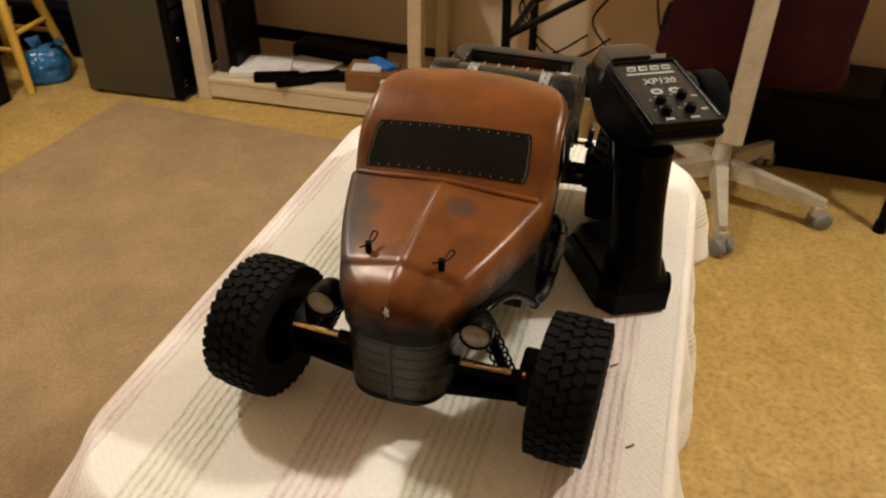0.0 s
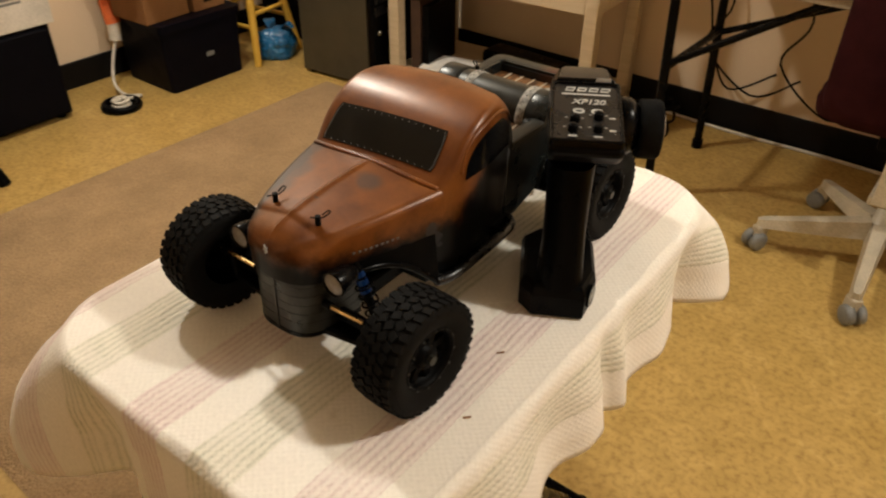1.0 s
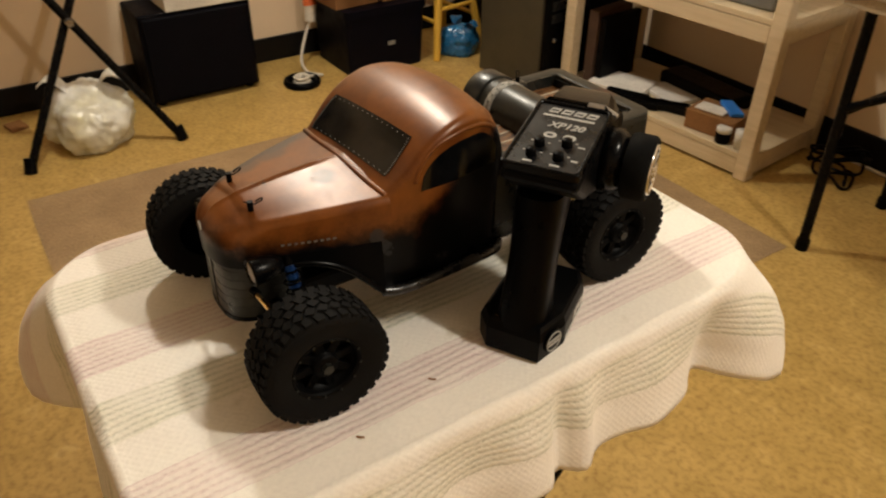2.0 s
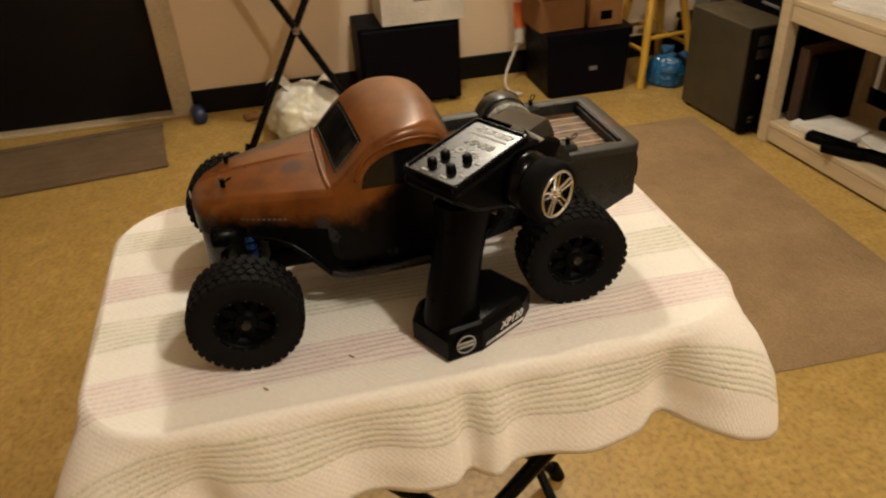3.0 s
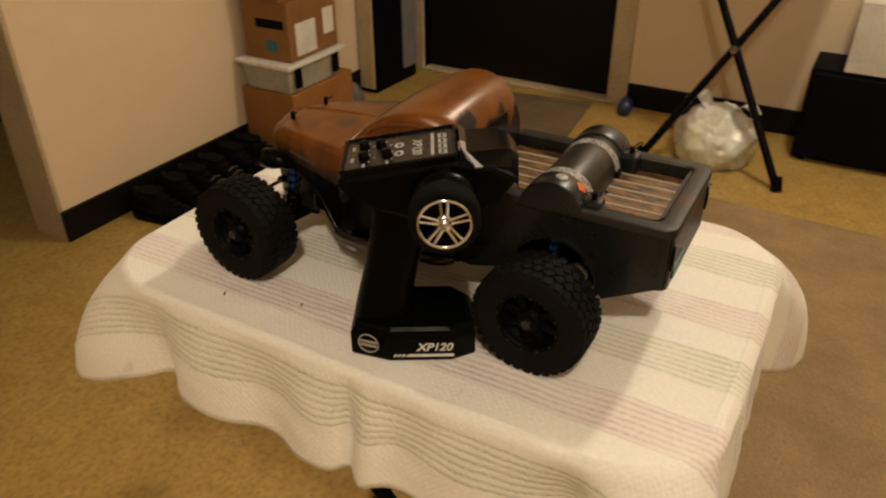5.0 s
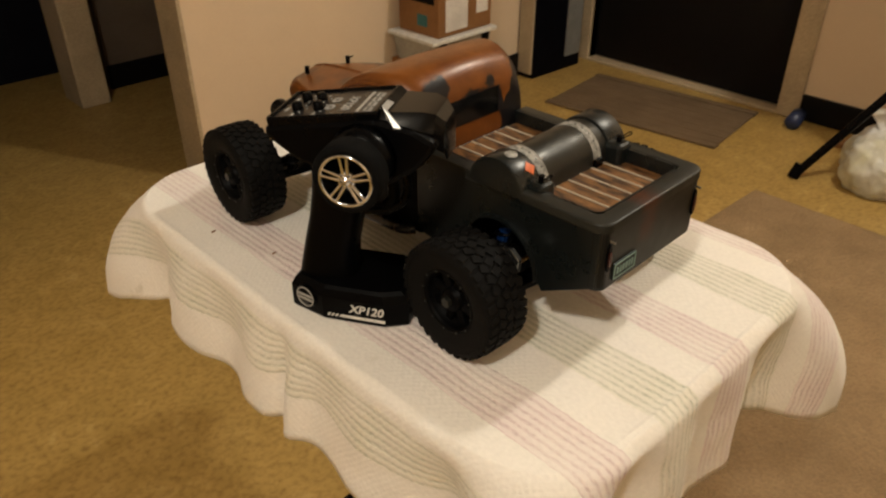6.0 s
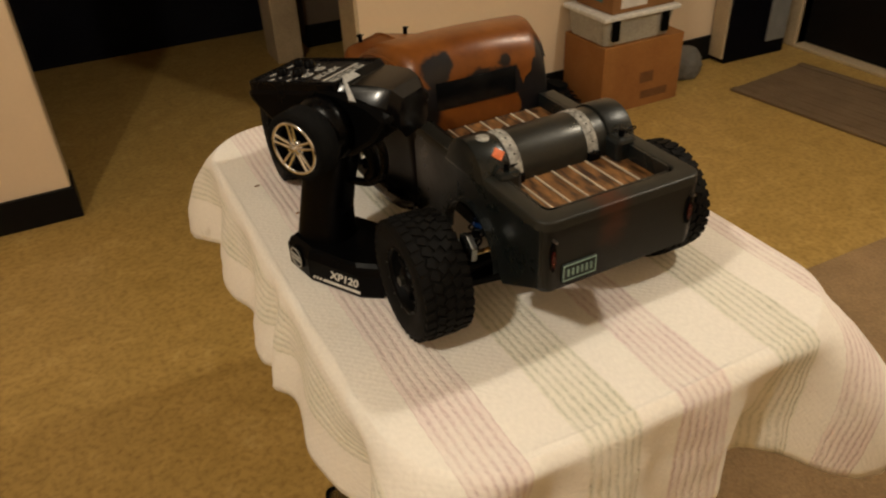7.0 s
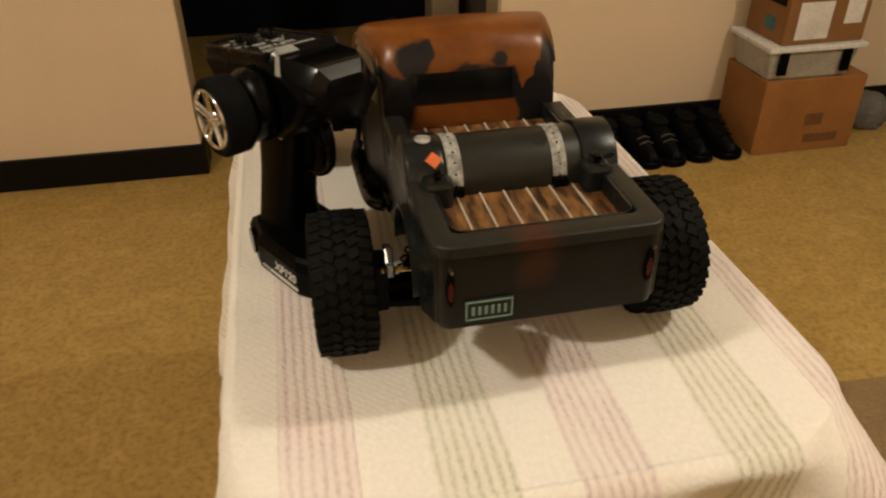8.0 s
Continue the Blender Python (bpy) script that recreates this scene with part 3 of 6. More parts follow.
def rounded(hx, hy, r, n=8, x=0.0, y=0.0):
    """The outline of a rounded rectangle, anticlockwise."""
    pts = []
    for cx, cy, a0 in ((hx - r, hy - r, 0), (-hx + r, hy - r, 90), (-hx + r, -hy + r, 180), (hx - r, -hy + r, 270)):
        for k in range(n + 1):
            a = radians(a0 + 90 * k / n)
            pts.append((x + cx + r * math.cos(a), y + cy + r * math.sin(a)))
    return pts


def lerp(a, b, t):
    return a + (b - a) * t


def smoothstep(a, b, t):
    t = min(1, max(0, (t - a) / (b - a)))
    return t * t * (3 - 2 * t)

# ---- the room ----
WEST, SOUTH, NORTH, EAST, HIGH = -2.37, -1.56, 2.03, 3.6, 2.4
DOOR_Y0, DOOR_Y1 = -1.465, -0.555      # the dark door in the west wall
GAP_X0, GAP_X1 = -0.465, 0.47          # the doorway in the south wall

single("floor", box(-2.6, 3.8, -5.0, 2.2, -0.05, 0.0), FLOOR, "mottled ochre sheet vinyl floor, worn and slightly shiny", "floor", kind="structure")
single("ceiling", box(-2.6, 3.8, -5.0, 2.2, HIGH, HIGH + 0.1), CEIL, "off-white painted ceiling", "ceiling", kind="structure")


def wall(name, boxes, label, paint=None):
    bm = bmesh.new()
    for b in boxes:
        box(*b, bm=bm)
    return single(name, bm, paint or WALL, label, "wall", kind="structure")


wall("wall_west", [(WEST - 0.12, WEST, SOUTH - 0.12, DOOR_Y0, 0, HIGH), (WEST - 0.12, WEST, DOOR_Y1, NORTH, 0, HIGH), (WEST - 0.12, WEST, DOOR_Y0, DOOR_Y1, 2.06, HIGH)], "cream painted wall with a dark door")
wall("wall_north", [(WEST - 0.12, EAST, NORTH, NORTH + 0.12, 0, HIGH)], "cream painted wall behind the shelf and desk")
wall("wall_south", [(WEST, GAP_X0, SOUTH - 0.12, SOUTH, 0, HIGH), (GAP_X1, EAST, SOUTH - 0.12, SOUTH, 0, HIGH), (GAP_X0, GAP_X1, SOUTH - 0.12, SOUTH, 2.08, HIGH)], "cream painted wall with an open doorway")
wall("wall_east", [(EAST, EAST + 0.1, -5.0, NORTH + 0.12, 0, HIGH)], "plain cream painted wall")
# the passage behind the doorway; its darkness is painted into both wall colours
wall("wall_passage_west", [(WEST - 0.12, -0.60, -2.75, -2.63, 0, HIGH), (WEST - 0.12, WEST, -2.63, SOUTH - 0.12, 0, HIGH)], "passage wall with the passage's dimness put into its brown colour", PASSWALL)
wall("wall_passage_end", [(-1.1, EAST, -3.12, -3.0, 0, HIGH), (-1.2, -1.1, -3.12, -2.75, 0, HIGH)], "end wall of the unlit passage, its darkness painted in as navy", PASSGLOOM)
single("passage_pillar", box(-0.535, -0.42, -2.66, -2.48, 0, HIGH, 0.006), CASING, "pale painted post at the dark passage", "post", kind="structure")


def baseboard(name, x0, x1, y0, y1, h=0.1):
    bm = box(x0, x1, y0, y1, 0, h, 0.004)
    return single(name, bm, BASE, "black vinyl baseboard along the wall", "baseboard", kind="structure")


baseboard("baseboard_west", WEST, WEST + 0.012, -0.47, NORTH)
baseboard("baseboard_north", WEST + 0.012, EAST, NORTH - 0.012, NORTH, 0.105)
baseboard("baseboard_south_a", -2.33, GAP_X0 + 0.012, SOUTH, SOUTH + 0.012)
baseboard("baseboard_south_b", GAP_X1 - 0.012, EAST, SOUTH, SOUTH + 0.012)
baseboard("baseboard_south_c", GAP_X1 - 0.012, GAP_X1, SOUTH - 0.12, SOUTH)
baseboard("baseboard_passage", -1.8, -0.60, -2.63, -2.618, 0.1)

# a pale cable lying along the north baseboard
single("floor_cable", tube([(-0.5, 2.005, 0.006), (-0.2, 1.99, 0.006), (0.1, 2.0, 0.006), (0.5, 1.99, 0.006), (1.0, 2.0, 0.006)], 0.006, 8), CABLE, "white cable lying along the black baseboard", "cable")

door = thing("door_1", pose(0, 0, 0), "dark brown flush door, shut, in a beige frame", "door", kind="structure")
part("door_leaf", box(WEST - 0.075, WEST - 0.035, DOOR_Y0 + 0.004, DOOR_Y1 - 0.004, 0.018, 2.04, 0.003), DOOR, door)
for name, y0, y1 in (("door_jamb", DOOR_Y0 - 0.06, DOOR_Y0), ("door_jamb", DOOR_Y1, DOOR_Y1 + 0.085)):
    part(name, box(WEST - 0.11, WEST + 0.016, y0, y1, 0, 2.10, 0.004), CASING, door, "beige painted door frame")
part("door_head", box(WEST - 0.11, WEST + 0.016, DOOR_Y0, DOOR_Y1, 2.045, 2.10, 0.004), CASING, door, "beige painted door frame")
part("threshold", box(WEST - 0.11, WEST + 0.02, DOOR_Y0, DOOR_Y1, 0.0, 0.014, 0.004), CASING, door, "pale worn threshold strip")
part("door_handle", lathe([(0, 0), (0, 0.012), (0.03, 0.012), (0.035, 0.026), (0.06, 0.026), (0.066, 0)], 20, "X", m=Matrix.Translation((WEST - 0.035, DOOR_Y0 + 0.07, 0.98))), STEEL, door, "round steel door knob")

casing = thing("doorway_casing", pose(0, 0, 0), "tan painted lining of the open doorway", "door frame", kind="structure")
part("lining", box(GAP_X0, GAP_X0 + 0.012, SOUTH - 0.14, SOUTH + 0.0, 0, 2.08, 0.002), CASING, casing)
part("lining", box(GAP_X1 - 0.004, GAP_X1, SOUTH - 0.12, SOUTH, 0.1, 2.08, 0.001), CASING, casing)
part("lining", box(GAP_X0 + 0.012, GAP_X1 - 0.004, SOUTH - 0.12, SOUTH, 2.066, 2.08, 0.001), CASING, casing)


def carpet(name, m, hx, hy, thick, material, label, category, ribs=()):
    """A floor covering with a soft edge and a slightly uneven pile."""
    nx, ny = int(hx * 44), int(hy * 44)
    rows = []
    for j in range(ny + 1):
        row = []
        for i in range(nx + 1):
            x, y = hx * (2 * i / nx - 1), hy * (2 * j / ny - 1)
            edge = min(hx - abs(x), hy - abs(y))
            z = thick * smoothstep(-0.004, 0.02, edge) + 0.0012 * noise.noise((x * 7, y * 7, 0)) * smoothstep(0, 0.05, edge)
            wob = 0.006 * noise.noise((x * 3, y * 3, 4.0))
            row.append((x + wob * (abs(x) > hx * 0.97), y + wob * (abs(y) > hy * 0.97), max(z, 0.0008)))
        rows.append(row)
    bm = loft(rows, closed=False)
    for f in bm.faces:
        f.smooth = True
        if f.normal.z < 0:
            f.normal_flip()
    for x0, x1 in ribs:
        box(x0, x1, -hy + 0.01, hy - 0.01, 0.0, thick + 0.004, 0.002, bm=bm)
    ob = single(name, bm, material, label, category)
    ob.matrix_world = m
    return ob


carpet("area_rug", pose(-0.99, 0.545, 0.001, 0, 0, -1.2), 0.68, 0.862, 0.009, RUG, "brown cut-pile area rug lying on the vinyl floor", "rug")
mat = thing("door_mat", pose(-2.045, -0.925, 0.0, 0, 0, 6.5), "grey-brown ribbed door mat in front of the dark door", "door mat")
for k in range(12):
    x = -0.176 + 0.0293 * k
    part("mat_rib", box(x + 0.001, x + 0.0283, -0.352, 0.352, 0.001, 0.009 + 0.001 * (k % 2), 0.003), MAT, mat)
for s in (-1, 1):
    part("mat_border", box(min(s * 0.183, s * 0.215), max(s * 0.183, s * 0.215), -0.355, 0.355, 0.001, 0.012, 0.003), MAT, mat)
    part("mat_groove", box(min(s * 0.176, s * 0.183), max(s * 0.176, s * 0.183), -0.355, 0.355, 0.001, 0.005), DOOR, mat, "dark seam of the mat")

# ---- the shelf by the north wall ----
shelf = thing("shelf_unit", pose(-1.0, 1.56, 0, 0, 0, 4.2), "cream painted wooden shelf unit, cluttered, against the wall", "shelf")
W, D = 0.41, 0.42
for x in (-W, W - 0.045):
    for y in (0.0, D - 0.045):
        part("post", box(x, x + 0.045, y, y + 0.045, 0, 1.3, 0.003), SHELFWOOD, shelf)
for z in (0.065, 0.485, 0.90):
    part("board", box(-W + 0.003, W - 0.003, 0.004, D - 0.004, z, z + 0.018, 0.002), SHELFWOOD, shelf)
    part("front_rail", box(-W + 0.046, W - 0.046, 0.006, 0.024, z - 0.055, z - 0.001, 0.003), SHELFWOOD, shelf)
    part("back_rail", box(-W + 0.046, W - 0.046, D - 0.024, D - 0.006, z - 0.055, z - 0.001, 0.003), SHELFWOOD, shelf)
    for x in (-W + 0.006, W - 0.024):
        part("side_rail", box(x, x + 0.018, 0.046, D - 0.046, z - 0.055, z - 0.001, 0.003), SHELFWOOD, shelf)


def on_shelf(x, y, z, rz=0):
    return pose(-1.0, 1.56, 0, 0, 0, 4.2) @ pose(x, y, z, 0, 0, rz)


def placed(ob, m):
    ob.matrix_world = m
    return ob


def carton(name, m, sx, sy, sz, material, label, category="box", flaps=False, bars=()):
    """A closed or open-topped cardboard box with its flaps and tape."""
    t = thing(name, m, label, category)
    if flaps:
        bm = bmesh.new()
        for b in ((-sx / 2, sx / 2, -sy / 2, -sy / 2 + 0.004, 0, sz), (-sx / 2, sx / 2, sy / 2 - 0.004, sy / 2, 0, sz),
                  (-sx / 2, -sx / 2 + 0.004, -sy / 2 + 0.004, sy / 2 - 0.004, 0, sz), (sx / 2 - 0.004, sx / 2, -sy / 2 + 0.004, sy / 2 - 0.004, 0, sz), (-sx / 2 + 0.004, sx / 2 - 0.004, -sy / 2 + 0.004, sy / 2 - 0.004, 0, 0.006)):
            box(*b, bm=bm)
        part("box_body", bm, material, t)
        for s, a in ((1, 38), (-1, 24)):
            part("flap", box(0, s * sx * 0.45 if s > 0 else 0, -sy / 2 + 0.004, sy / 2 - 0.004, -0.002, 0.002) if s > 0 else box(-sx * 0.45, 0, -sy / 2 + 0.004, sy / 2 - 0.004, -0.002, 0.002), material, t).matrix_local = pose(s * sx / 2, 0, sz + 0.003, 0, -s * a, 0)
        for s, a in ((1, 30), (-1, 50)):
            part("flap", box(-sx / 2 + 0.004, sx / 2 - 0.004, 0 if s > 0 else -sy * 0.45, sy * 0.45 if s > 0 else 0, -0.002, 0.002), material, t).matrix_local = pose(0, s * sy / 2, sz + 0.003, s * a, 0, 0)
    else:
        part("box_body", box(-sx / 2, sx / 2, -sy / 2, sy / 2, 0, sz, 0.003), material, t)
        part("tape", box(-sx / 2 - 0.0006, sx / 2 + 0.0006, -0.024, 0.024, sz - 0.04, sz + 0.0008), material, t, "shiny packing tape")
    for face, u, v, w, h, mat2 in bars:
        if face == "+x":
            b = box(sx / 2, sx / 2 + 0.0008, u - w / 2, u + w / 2, v - h / 2, v + h / 2)
        elif face == "-y":
            b = box(u - w / 2, u + w / 2, -sy / 2 - 0.0008, -sy / 2, v - h / 2, v + h / 2)
        else:
            b = box(u - w / 2, u + w / 2, sy / 2, sy / 2 + 0.0008, v - h / 2, v + h / 2)
        part("print", b, mat2, t, "printed marking on the box")
    return t


# on the low board
LOW = 0.084
placed(single("paper_sheet", prism([(-0.10, -0.075), (0.11, -0.085), (0.10, 0.085), (-0.105, 0.08)], 0, 0.02, "Z", 0.001), PAPER, "loose white papers on the low shelf", "paper"), on_shelf(-0.21, 0.12, LOW + 0.001, 12))
placed(single("paper_sheet", prism([(-0.09, -0.065), (0.09, -0.06), (0.085, 0.07), (-0.09, 0.065)], 0, 0.012, "Z", 0.001), PAPER, "loose sheet of crumpled paper on the low shelf", "paper"), on_shelf(-0.05, 0.2, LOW + 0.001, -20))
for x, y, rz, l in ((-0.12, 0.045, 20, 0.16), (0.0, 0.075, 28, 0.2), (0.10, 0.11, 16, 0.24), (-0.05, 0.03, 33, 0.13)):
    bm = box(-l / 2, l / 2, -0.022, 0.022, 0, 0.03, 0.008)
    placed(single("black_case", bm, BLACK, "flat black plastic case lying on the low shelf", "case", group="cases on the shelf"), on_shelf(x, y, LOW, rz))
placed(single("black_case", box(-0.17, 0.17, -0.06, 0.06, 0, 0.05, 0.012), BLACK, "long black bag lying on the low shelf", "case", group="cases on the shelf"), on_shelf(0.02, 0.3, LOW, -8))
carton("small_box", on_shelf(0.215, 0.10, LOW, 6), 0.17, 0.13, 0.065, CARD, "small brown cardboard box on the low shelf")
placed(single("blue_packet", prism([(-0.055, -0.018), (0.055, -0.022), (0.06, 0.02), (-0.05, 0.022)], 0, 0.014, "Z", 0.003), surface("bright_blue_wrapper", (0.03, 0.22, 0.75), 0.4, scale=30, bump=0.05), "bright blue packet on the small box", "packet"), on_shelf(0.24, 0.12, LOW + 0.068, -35))
placed(single("paper_sheet", box(-0.05, 0.05, -0.03, 0.03, 0, 0.006, 0.001), PAPER, "pale folded leaflet on the small box", "paper"), on_shelf(0.2, 0.08, LOW + 0.067, 8))
placed(single("red_tool", tube([(-0.03, 0, 0.008), (0, 0.004, 0.01), (0.03, 0, 0.008)], 0.007, 8), surface("red_plastic", (0.45, 0.03, 0.02), 0.4, scale=30, bump=0.0), "short red handled tool on the shelf", "tool"), on_shelf(0.31, 0.14, LOW + 0.0, 60))
jar = thing("glue_jar", on_shelf(0.285, 0.03, LOW), "small dark jar with a white lid", "jar")
part("jar_body", lathe([(0, 0), (0, 0.022), (0.004, 0.024), (0.034, 0.024), (0.038, 0.02)], 20, "Z"), BLACK, jar)
part("lid", lathe([(0.036, 0), (0.036, 0.0245), (0.05, 0.0245), (0.052, 0.022), (0.052, 0)], 20, "Z"), WHITE, jar, "white screw lid")
jar2 = thing("white_tub", on_shelf(0.345, 0.035, LOW), "small white plastic tub on the low shelf", "tub")
part("tub_body", lathe([(0, 0), (0, 0.019), (0.045, 0.021), (0.06, 0.021), (0.062, 0)], 18, "Z"), WHITE, jar2)
placed(single("dark_book", box(-0.02, 0.02, -0.1, 0.1, 0, 0.26, 0.002), DIMCARD, "dark red-brown book standing on the shelf", "book"), on_shelf(-0.335, 0.16, LOW, 3))
placed(single("dark_book", box(-0.014, 0.014, -0.1, 0.1, 0, 0.24, 0.002), BLACK, "black folder standing on the shelf", "book"), on_shelf(-0.295, 0.17, LOW, 2))
# on the middle board
placed(single("grey_bin", box(-0.11, 0.11, -0.07, 0.07, 0, 0.13, 0.01), GREYPANEL, "grey plastic bin on the upper shelf board", "bin"), on_shelf(0.22, 0.12, 0.504, 2))
placed(single("red_packet", box(-0.05, 0.05, -0.03, 0.03, 0, 0.035, 0.006), surface("faded_red_box", (0.40, 0.07, 0.06), 0.6, scale=20), "faded red packet on the upper shelf board", "packet"), on_shelf(0.05, 0.06, 0.504, 10))
placed(single("paper_sheet", box(-0.1, 0.1, -0.07, 0.07, 0, 0.015, 0.002), PAPER, "stack of papers on the upper shelf board", "paper"), on_shelf(-0.15, 0.12, 0.504, 5))

# ---- the computer tower ----
tower = thing("computer_tower", pose(-1.63, 1.545, 0, 0, 0, 5), "olive-grey steel computer tower with a black front on the floor", "computer")
part("case_shell", box(-0.18, 0.155, -0.085, 0.085, 0.012, 0.385, 0.004), TOWER, tower)
part("front_panel", box(0.156, 0.187, -0.087, 0.087, 0.008, 0.389, 0.008), BLACK, tower, "black plastic front panel")
for z in (0.33, 0.285):
    part("drive_bay", box(0.187, 0.190, -0.072, 0.072, z, z + 0.034, 0.001), PANEL, tower, "glossy drive bay cover")
part("power_button", lathe([(0.187, 0), (0.187, 0.009), (0.191, 0.009), (0.191, 0)], 16, "X", m=Matrix.Translation((0, -0.05, 0.22))), STEEL, tower, "round silver button")
for z in (0.05, 0.066):
    part("port", box(0.187, 0.1885, -0.06, -0.04, z, z + 0.008), STEEL, tower, "small silver port")
for x in (-0.15, 0.13):
    for y in (-0.06, 0.06):
        part("foot", lathe([(0, 0), (0, 0.014), (0.012, 0.014), (0.012, 0)], 12, "Z", m=Matrix.Translation((x, y, 0))), BLACK, tower)

# ---- the yellow stool with a blue bag under it ----
stool = thing("wooden_stool", pose(-2.13, 1.47, 0), "yellow painted wooden stool with round rungs", "stool")
SEAT = 0.385
part("seat", lathe([(SEAT, 0), (SEAT, 0.13), (SEAT + 0.006, 0.142), (SEAT + 0.022, 0.145), (SEAT + 0.03, 0.138), (SEAT + 0.03, 0)], 36, "Z"), YELLOW, stool)
feet = [Vector((0.185 * math.cos(radians(a)), 0.185 * math.sin(radians(a)), 0)) for a in (-38, 52, 142, 232)]
for f in feet:
    top = Vector((f.x * 0.52, f.y * 0.52, SEAT))
    part("leg", rod(f, top, 0.015, 0.018, 14), YELLOW, stool)
for k in range(4):
    z = 0.15 if k % 2 else 0.20
    a, b = feet[k], feet[(k + 1) % 4]
    s = 1 - 0.48 * z / SEAT
    part("rung", rod((a.x * s, a.y * s, z), (b.x * s, b.y * s, z), 0.009), YELLOW, stool)


def crumpled(name, m, r, squash, material, label, category, knot=None, seed=0.0, rough=0.22, crinkle=0.0):
    bm = bmesh.new()
    bmesh.ops.create_icosphere(bm, subdivisions=5, radius=1)
    for v in bm.verts:
        d = v.co.copy()
        k = 1 + rough * noise.noise(d * 1.7 + Vector((seed, 0, 0))) + 0.10 * abs(noise.noise(d * 5 + Vector((0, seed, 0)))) + 0.03 * abs(noise.noise(d * 13))
        if crinkle:
            cell = noise.voronoi(d * 1.9 + Vector((seed, 2, 5)))[0]
            k += crinkle * (cell[1] - cell[0]) - 0.05 * abs(noise.noise(d * 7 + Vector((3, seed, 0))))
        p = d * r * k
        p.z *= squash
        if p.z < -r * squash * 0.62:
            p.z = -r * squash * 0.62
        v.co = p
    low = min(v.co.z for v in bm.verts)
    for v in bm.verts:
        v.co.z -= low
    for f in bm.faces:
        f.smooth = True
    t = thing(name, m, label, category)
    part("bag_body", bm, material, t)
    if knot:
        high = 2 * r * squash * 0.8
        for a in knot:
            c, s = math.cos(radians(a)), math.sin(radians(a))
            rows = []
            for i in range(7):
                u = i / 6
                cx, cz = 0.25 * r + 0.75 * r * u, high * 0.9 + 0.42 * r * math.sin(u * 2.6)
                w = r * (0.16 + 0.14 * math.sin(u * 3.1))
                rows.append([(c * cx - s * k * w, s * cx + c * k * w, cz + 0.02 * r * math.sin(9 * u + 3 * k)) for k in (-1, -0.4, 0.3, 1)])
            part("bag_handle", loft(rows, closed=False), material, t, smooth=True)
    return t


crumpled("blue_bag", pose(-2.03, 1.50, 0), 0.085, 0.85, BLUEBAG, "crumpled bright blue plastic bag under the yellow stool", "bag", (30, 160), 3.0, 0.22, 0.14)

# ---- dark boxes in the corner behind the stool and the tower ----
chest = thing("storage_chest", pose(-2.12, 1.84, 0), "low black storage chest in the corner behind the stool", "chest")
part("chest_body", box(-0.21, 0.21, -0.15, 0.15, 0, 0.17, 0.012), SUBWOOF, chest)
part("lid", box(-0.215, 0.215, -0.155, 0.155, 0.172, 0.2, 0.008), CRATE, chest, "black lid")
carton("dark_carton", pose(-2.06, 1.83, 0.201, 0, 0, 8), 0.16, 0.14, 0.36, DIMCARD, "tall dark brown carton on the black chest")
carton("grey_carton", pose(-2.25, 1.85, 0.201, 0, 0, -4), 0.13, 0.18, 0.22, GREYBAG, "dull grey carton on the black chest")
rack = thing("drawer_cabinet", pose(-1.66, 1.83, 0), "black drawer cabinet against the wall behind the computer", "cabinet")
part("cabinet_body", box(-0.2, 0.2, -0.14, 0.14, 0, 0.62, 0.006), SUBWOOF, rack)
for k in range(4):
    front = part("drawer_front", box(-0.19, 0.19, -0.152, -0.141, 0.02 + 0.15 * k, 0.155 + 0.15 * k, 0.004), CRATE, rack)
    part("pull", box(-0.05, 0.05, -0.160, -0.152, 0.09 + 0.15 * k, 0.1 + 0.15 * k, 0.002), GREYPANEL, front, "dull grey pull")
tangle = bmesh.new()
for k in range(5):
    tube([(-0.46 + 0.07 * math.sin(k * 2.1 + a), 1.86 + 0.06 * math.cos(k * 1.3 + 1.4 * a), 0.008 + 0.02 * k + 0.01 * math.sin(3 * a)) for a in [j * 0.7 for j in range(10)]], 0.005, 6, bm=tangle, steps=4)
single("cable_tangle", tangle, BLACK, "tangle of black cables on the floor beside the shelf", "cable", kind="stuff")

# ---- along the west wall ----
crate = thing("storage_crate", pose(-2.155, 1.13, 0), "black plastic storage crate full of cartons", "crate")
part("crate_body", loft([[(x * k, y * k, z) for x, y in rounded(0.155, 0.178, 0.02)] for z, k in ((0, 0.93), (0.005, 0.95), (0.24, 1.0), (0.262, 1.0))]), CRATE, crate)
part("rim", loft([[(x * k, y * k, z) for x, y in rounded(0.155, 0.178, 0.02)] for z, k in ((0.236, 1.005), (0.236, 1.04), (0.266, 1.04), (0.266, 1.005))]), CRATE, crate)
part("label_plate", box(0.1515, 0.1535, 0.0, 0.035, 0.105, 0.122, 0.0005), GREYPANEL, crate, "small silver badge")
carton("open_carton", pose(-2.15, 1.02, 0.268, 0, 0, 3), 0.2, 0.19, 0.12, CARD, "open brown cardboard box on the black crate", flaps=True)
carton("printed_carton", pose(-2.14, 1.205, 0.268, 0, 0, 1), 0.2, 0.145, 0.225, CARD, "brown cardboard box with black printing on the crate", bars=(("+x", 0.0, 0.15, 0.05, 0.06, BLACK), ("+x", 0.0, 0.045, 0.05, 0.035, BLACK), ("+x", 0.0, 0.155, 0.03, 0.008, WHITE)))
sub = thing("subwoofer", pose(-2.245, 0.42, 0), "black vinyl subwoofer cabinet under a white carton", "loudspeaker")
part("cabinet", box(-0.11, 0.105, -0.205, 0.205, 0.012, 0.338, 0.006), SUBWOOF, sub)
part("grille_cloth", box(0.105, 0.122, -0.195, 0.195, 0.022, 0.328, 0.008), SUBWOOF, sub, "black cloth grille")
